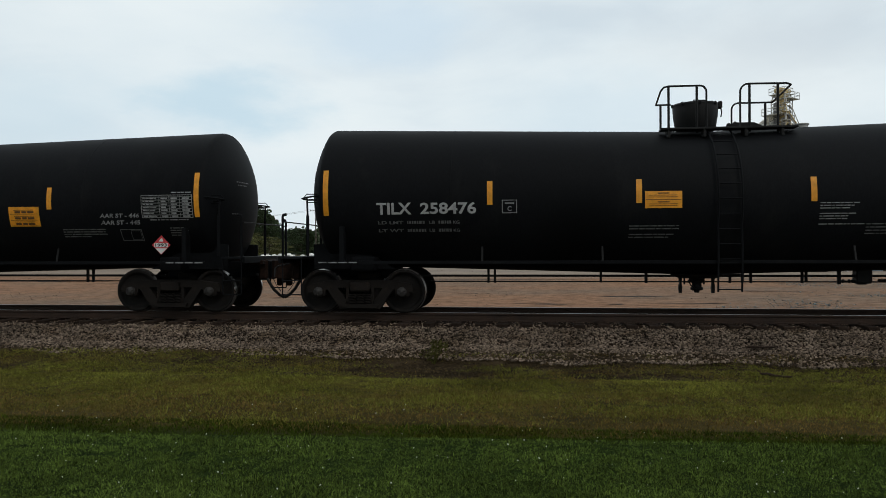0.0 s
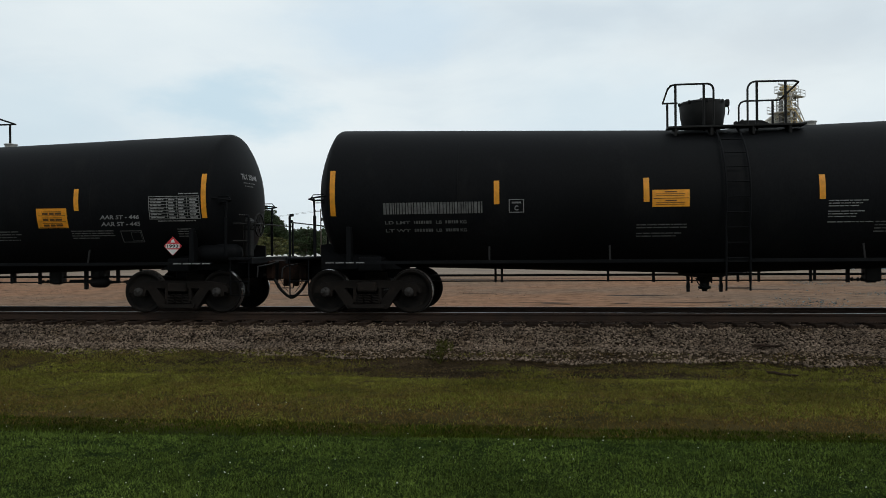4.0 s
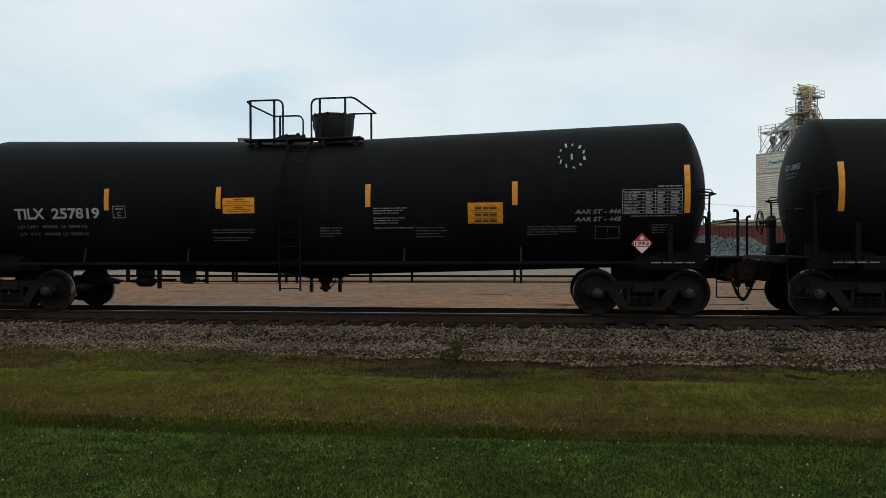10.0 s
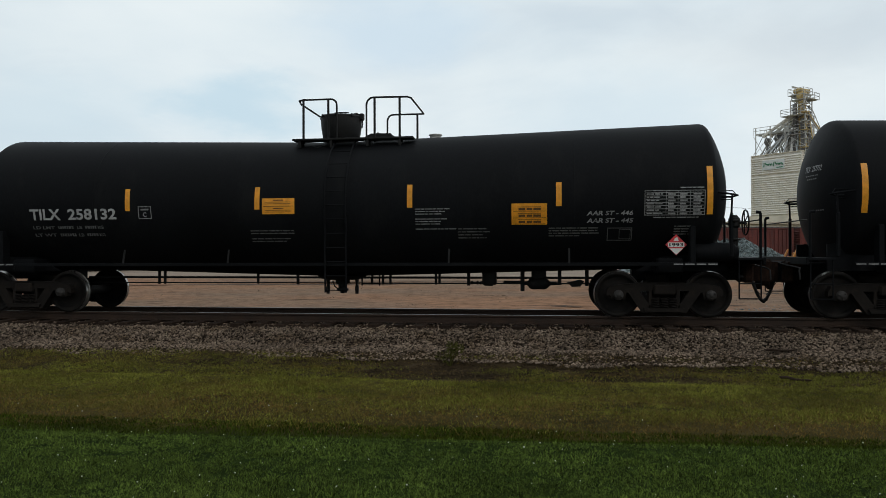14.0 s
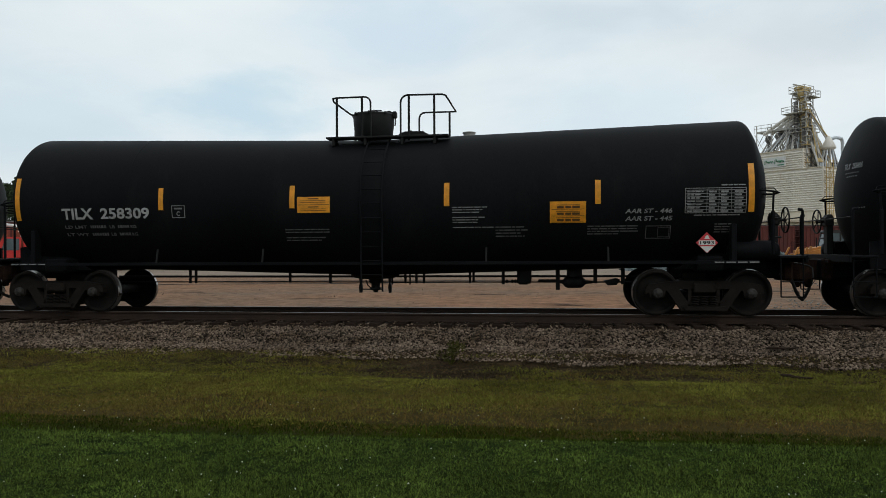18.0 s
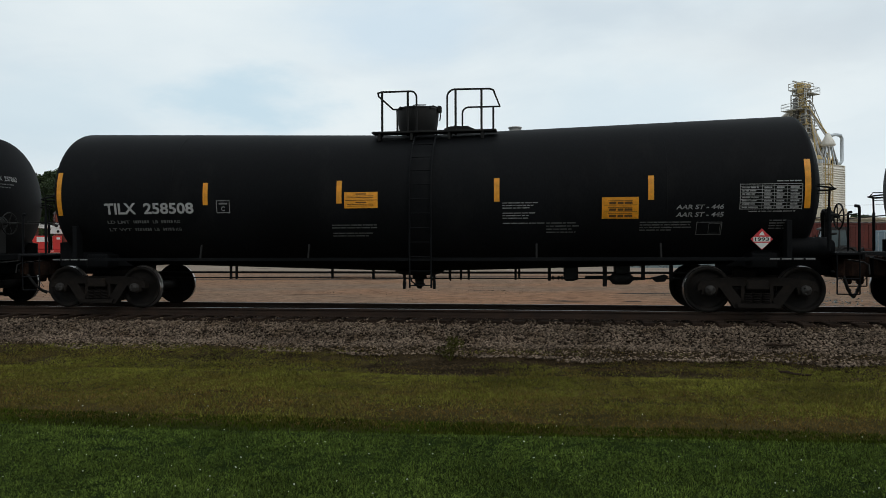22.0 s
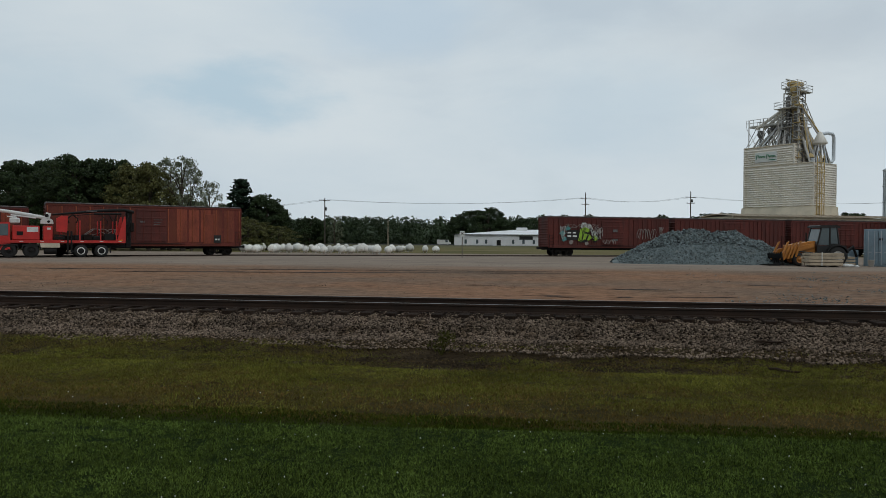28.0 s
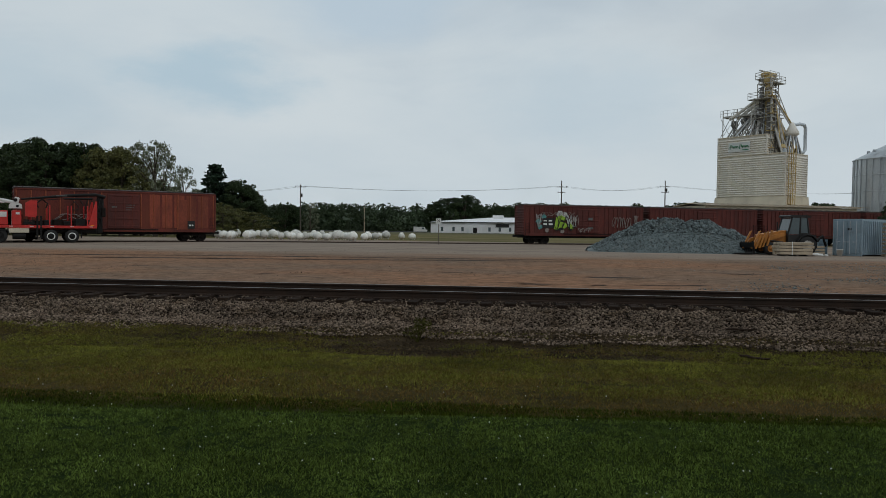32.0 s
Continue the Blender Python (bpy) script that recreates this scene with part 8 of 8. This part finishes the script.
# ---- ballast stones, grass and weeds ----
def ballast_stones():
    rng = np.random.default_rng(12)
    n = 92000
    x = rng.uniform(-18.5, 12.5, n)
    s = rng.uniform(0, 1, n)
    # slope, cribs between the sleepers, and a thinning spread over the foot
    y = np.where(s < 0.62, TRACK_Y - 2.5 + 1.22 * rng.uniform(0, 1, n), TRACK_Y - 1.45 + 2.9 * rng.uniform(0, 1, n) ** 1.6)
    y = np.where(s > 0.78, TRACK_Y - 2.1 - (0.75 + 0.45 * np.clip((x + 5.0) / 4.7, 0, 1)) * (1.0 + 0.25 * np.sin(2.3 * x) * np.sin(0.9 * x + 1)) * rng.uniform(0, 1, n) ** 1.45, y)
    yy = y - TRACK_Y
    z = np.interp(yy, [-2.45, -1.7, -1.34, -1.15, 1.2, 1.75], [-0.62, -0.345, -0.255, -0.22, -0.22, -0.29])
    low = np.array([ground_z(a, b) for a, b in zip(x, y)])
    z = np.maximum(low, z)
    size = 0.014 + 0.031 * rng.uniform(0, 1, n) ** 1.5
    z = z + np.where(s < 0.62, rng.uniform(-0.012, 0.014, n), 0.0)
    v, f = stone_cloud(np.stack([x, y, z, size], 1), rng)
    v[:, 2] = np.repeat(z, 6) + (v[:, 2] - np.repeat(z, 6)) * 0.75
    ob = new("ballast_stones", big_mesh("ballast_stones", v, f, BALLAST))
    tagged(ob, "loose grey-brown crushed ballast stones", "ballast", kind="stuff")
    n = 30000
    y = rng.uniform(10.95, 13.6, n)
    x = (-0.86 + 1.5 * rng.uniform(0, 1, n)) * y
    z = np.array([ground_z(a, b) for a, b in zip(x, y)])
    v, f = stone_cloud(np.stack([x, y, z, 0.008 + 0.026 * rng.uniform(0, 1, n) ** 3], 1), rng)
    ob = new("soil_crumbs", big_mesh("soil_crumbs", v, f, SOIL))
    tagged(ob, "dark soil crumbs and grit at the ballast foot", "soil", kind="stuff")
    n = 30000
    y = 19.0 + 44.0 * rng.uniform(0, 1, n) ** 1.3
    x = (-0.9 + 1.6 * rng.uniform(0, 1, n)) * y
    ok = np.array([noise.noise((a * 0.16, b * 0.22, 8)) + 0.5 * noise.noise((a * 0.7, b * 0.5, 3)) for a, b in zip(x, y)]) > rng.uniform(-0.5, 0.6, n)
    x, y = x[ok], y[ok]
    z = np.array([ground_z(a, b) for a, b in zip(x, y)])
    v, f = stone_cloud(np.stack([x, y, z, 0.01 + 0.026 * rng.uniform(0, 1, len(x)) ** 3], 1), rng)
    n = 34000
    y2 = 22.5 + 24.0 * rng.uniform(0, 1, n)
    x2 = (0.1 + 0.6 * rng.uniform(0, 1, n) ** 0.6) * y2
    ok = np.array([noise.noise((a * 0.3, b * 0.2, 18)) + 2.6 * (a / b - 0.42) for a, b in zip(x2, y2)]) > rng.uniform(-0.3, 0.6, n)
    x2, y2 = x2[ok], y2[ok]
    z2 = np.array([ground_z(a, b) for a, b in zip(x2, y2)])
    v2, f2 = stone_cloud(np.stack([x2, y2, z2, 0.012 + 0.034 * rng.uniform(0, 1, len(x2)) ** 3], 1), rng)
    ob = new("spilled_gravel", big_mesh("spilled_gravel", v2, f2, PILE))
    tagged(ob, "grey gravel spilled over the yard", "gravel", kind="stuff")
    ob = new("yard_stones", big_mesh("yard_stones", v, f, YARDSTONE))
    tagged(ob, "scattered brown gravel stones on the yard", "gravel", kind="stuff")


ballast_stones()


def blades(name, n, xr, yr, hmin, hmax, width, material, label, seed, lean=0.5, patchy=0.0, keep=None):
    """Grass: two-segment tapering blades, leaning at random, spread over a strip that widens with distance."""
    rng = np.random.default_rng(seed)
    y = yr[0] + (yr[1] - yr[0]) * rng.uniform(0, 1, n) ** 0.85
    x = rng.uniform(0, 1, n)
    x = xr[0] * y + (xr[1] - xr[0]) * y * x
    if patchy:
        d = np.array([noise.noise((a * 0.9, b * 1.6, 4)) + 0.5 * noise.noise((a * 3.1, b * 4.0, 9)) for a, b in zip(x, y)])
        ok = d > rng.uniform(-0.9, 0.6, n) * patchy
        x, y = x[ok], y[ok]
    if keep is not None:
        ok = keep(x, y, rng)
        x, y = x[ok], y[ok]
    n = len(x)
    gz = np.array([ground_z(a, b) for a, b in zip(x, y)])
    tall = np.array([0.8 + 0.4 * noise.noise((a * 0.7, b * 1.3, 2)) + 0.55 * noise.noise((a * 5.5, b * 5.5, 7)) for a, b in zip(x, y)])
    h = rng.uniform(hmin, hmax, n) * np.clip(tall, 0.35, 1.4)
    a = rng.uniform(0, 2 * math.pi, n)
    w = width * rng.uniform(0.6, 1.3, n)
    side = np.stack([np.cos(a), np.sin(a), 0 * a], 1) * w[:, None] / 2
    b = rng.uniform(0, 2 * math.pi, n)
    lq = lean * rng.uniform(0.1, 1.0, n)
    h = h / np.sqrt(1 + lq * lq)
    ln = np.stack([np.cos(b), np.sin(b), 0 * b], 1) * (h * lq)[:, None]
    p = np.stack([x, y, gz - 0.005], 1)
    up = np.stack([0 * h, 0 * h, h], 1)
    v = np.stack([p - side, p + side, p + side * 0.8 + up * 0.55 + ln * 0.3, p - side * 0.8 + up * 0.55 + ln * 0.3, p + up + ln], 1).reshape(-1, 3)
    i = 5 * np.arange(n)[:, None]
    f = np.concatenate([i + np.array([[0, 1, 2]]), i + np.array([[0, 2, 3]]), i + np.array([[3, 2, 4]])])
    ob = new(name, big_mesh(name, v, f, material))
    tagged(ob, label, "grass", kind="stuff")


def patches(x, y, a, b, c, d, e):
    """Uneven cover: broad and fine patches over the plan."""
    return np.array([noise.noise((p * a, q * b, e)) + 0.45 * noise.noise((p * c, q * d, e + 5)) for p, q in zip(x, y)])


blades("lawn_grass", 200000, (-0.86, 0.64), (4.1, 6.72), 0.016, 0.042, 0.0075, LAWN, "short mown green lawn grass and clover", 31, 2.2, 0.0,
       lambda x, y, rng: y < 6.62 + 0.05 * np.clip(x, -4, 4) + rng.uniform(-0.03, 0.03, len(x)))
blades("lawn_tufts", 16000, (-0.86, 0.64), (4.1, 6.6), 0.035, 0.065, 0.006, LAWN, "longer grass tips in the lawn", 36, 0.8, 1.0)
blades("edge_grass", 34000, (-0.86, 0.64), (6.66, 7.4), 0.025, 0.065, 0.008, DARKG, "longer dark grass below the mown edge, the dip's shade in its colour", 35, 1.8)
blades("dry_grass", 105000, (-0.86, 0.64), (7.05, 10.3), 0.02, 0.065, 0.007, DRY, "dry straw-coloured verge grass", 34, 2.6, 0.0,
       lambda x, y, rng: patches(x, y, 0.6, 1.2, 2.5, 3.0, 4) < rng.uniform(-0.5, 0.7, len(x)) + 0.35 - 0.75 * np.clip((y - 8.2) / 1.8, 0, 1))
blades("verge_grass", 210000, (-0.86, 0.64), (7.2, 11.35), 0.025, 0.075, 0.008, WILD, "rough olive-green verge grass", 32, 2.4, 0.0,
       lambda x, y, rng: patches(x, y, 0.5, 1.0, 2.5, 3.0, 4) > rng.uniform(-0.7, 0.7, len(x)) + 0.25 - 1.0 * np.clip((y - 8.0) / 2.0, 0, 1) + 2.4 * np.clip((y - 10.6) / 0.6, 0, 1))
blades("toe_grass", 125000, (-0.86, 0.64), (10.9, 13.7), 0.018, 0.075, 0.01, WILD, "patchy low grass at the foot of the ballast", 33, 2.2, 0.0,
       lambda x, y, rng: (((x + 1.75) / 1.5) ** 2 + ((y - 12.1) / 0.85) ** 2 > rng.uniform(0.7, 1.4, len(x))) & (patches(x, y, 0.45, 0.8, 2.0, 3.0, 11) + rng.uniform(-0.4, 0.4, len(x)) > -0.62 + 0.78 * np.clip((x + 3.2) / 1.2, 0, 1) - 0.42 * np.clip((x - 0.5) / 2.0, 0, 1) + 1.3 * np.clip((y - 13.05 + 0.35 * np.clip((x + 5.0) / 4.7, 0, 1)) / 0.3, 0, 1)))

blades("soil_tufts", 46000, (-0.86, 0.64), (10.95, 13.4), 0.015, 0.06, 0.01, DRY, "thin brown grass tufts on the dark soil", 38, 2.2, 0.0,
       lambda x, y, rng: patches(x, y, 1.1, 2.2, 4.0, 6.0, 21) + rng.uniform(-0.25, 0.25, len(x)) > 0.12)
blades("soil_greens", 46000, (-0.86, 0.64), (10.95, 13.3), 0.015, 0.065, 0.01, WILD, "sparse green sprouts on the dark soil", 39, 2.0, 0.0,
       lambda x, y, rng: patches(x, y, 0.9, 2.0, 4.0, 6.0, 27) + rng.uniform(-0.2, 0.2, len(x)) > 0.2)


def clover():
    rng = np.random.default_rng(41)
    n = 170
    y = np.where(rng.uniform(0, 1, 170) < 0.8, rng.uniform(4.1, 6.6, 170), rng.uniform(7.0, 8.3, 170))
    x = (-0.86 + 1.5 * rng.uniform(0, 1, n)) * y
    z = np.array([ground_z(a, b) for a, b in zip(x, y)]) + 0.05
    v, f = stone_cloud(np.stack([x, y, z, rng.uniform(0.005, 0.0095, n)], 1), rng)
    ob = new("clover_blooms", big_mesh("clover_blooms", v, f, CLOVER))
    tagged(ob, "small white clover blooms in the lawn", "flowers", kind="stuff")


clover()


def weed_clump():
    rng = np.random.default_rng(44)
    w = thing("weed", "bushy green weed at the ballast foot", "weed", m=pose(-1.65, 12.72, ground_z(-1.65, 12.72)))
    st = Shape()
    cs = []
    for i in range(9):
        a, q = rng.uniform(0, 6.28), rng.uniform(0.02, 0.2)
        tip = (q * math.cos(a), q * math.sin(a), rng.uniform(0.08, 0.4))
        st.tube([(0, 0, -0.03), (tip[0] * 0.5, tip[1] * 0.5, tip[2] * 0.6), tip], [0.008, 0.006, 0.003], 4)
        cs.append(tip)
    part("stem_tuft", st, WEED, w)["kind"] = "stuff"
    v, f = leaf_cards(np.array(cs), np.full(len(cs), 0.11), 420, 0.022, rng)
    part("leaves", big_mesh("leaves", v, f, WEED), WEED, w)["kind"] = "stuff"


weed_clump()


def fallen_sticks():
    """Dark bits of old timber lying by the railway."""
    for x0, y0, x1, y1, r in ((3.68, 12.1, 4.05, 11.8, 0.022), (3.95, 13.75, 4.5, 13.8, 0.02)):
        pts = [(x0 + (x1 - x0) * q / 4, y0 + (y1 - y0) * q / 4, (ground_z(x0, y0) if y0 < 13 else -0.5) + r + 0.02 + 0.01 * math.sin(2.0 * q)) for q in range(5)]
        solid("stick", Shape().tube(pts, [r, r * 1.2, r, r * 0.9, r * 0.6], 6), TIE, "short dark stick of weathered wood on the ground", "stick")


fallen_sticks()


# ---- what moves ----
def motions():
    for i, car in enumerate(TRAIN):
        walk(car, [(t, pose(train_x(t, i), TRACK_Y, 0)) for t, _ in FIT_DX])
        for ws in [o for o in car.children if o.name.startswith("wheelset")]:
            at = ws.location.copy()
            near = [q for q in range(961) if -15.5 < train_x(q / 30, i) + at.x < 11.5]
            rows = [(q / 30, pose(at.x, at.y, at.z, 0, -88.0 * (q - near[0]), 0)) for q in near] if near else []
            if not rows or rows[0][0] > 0:
                rows.insert(0, (0.0, pose(at.x, at.y, at.z)))
            if rows[-1][0] < 32.0:
                rows.append((32.0, rows[-1][1]))
            walk(ws, rows)


motions()
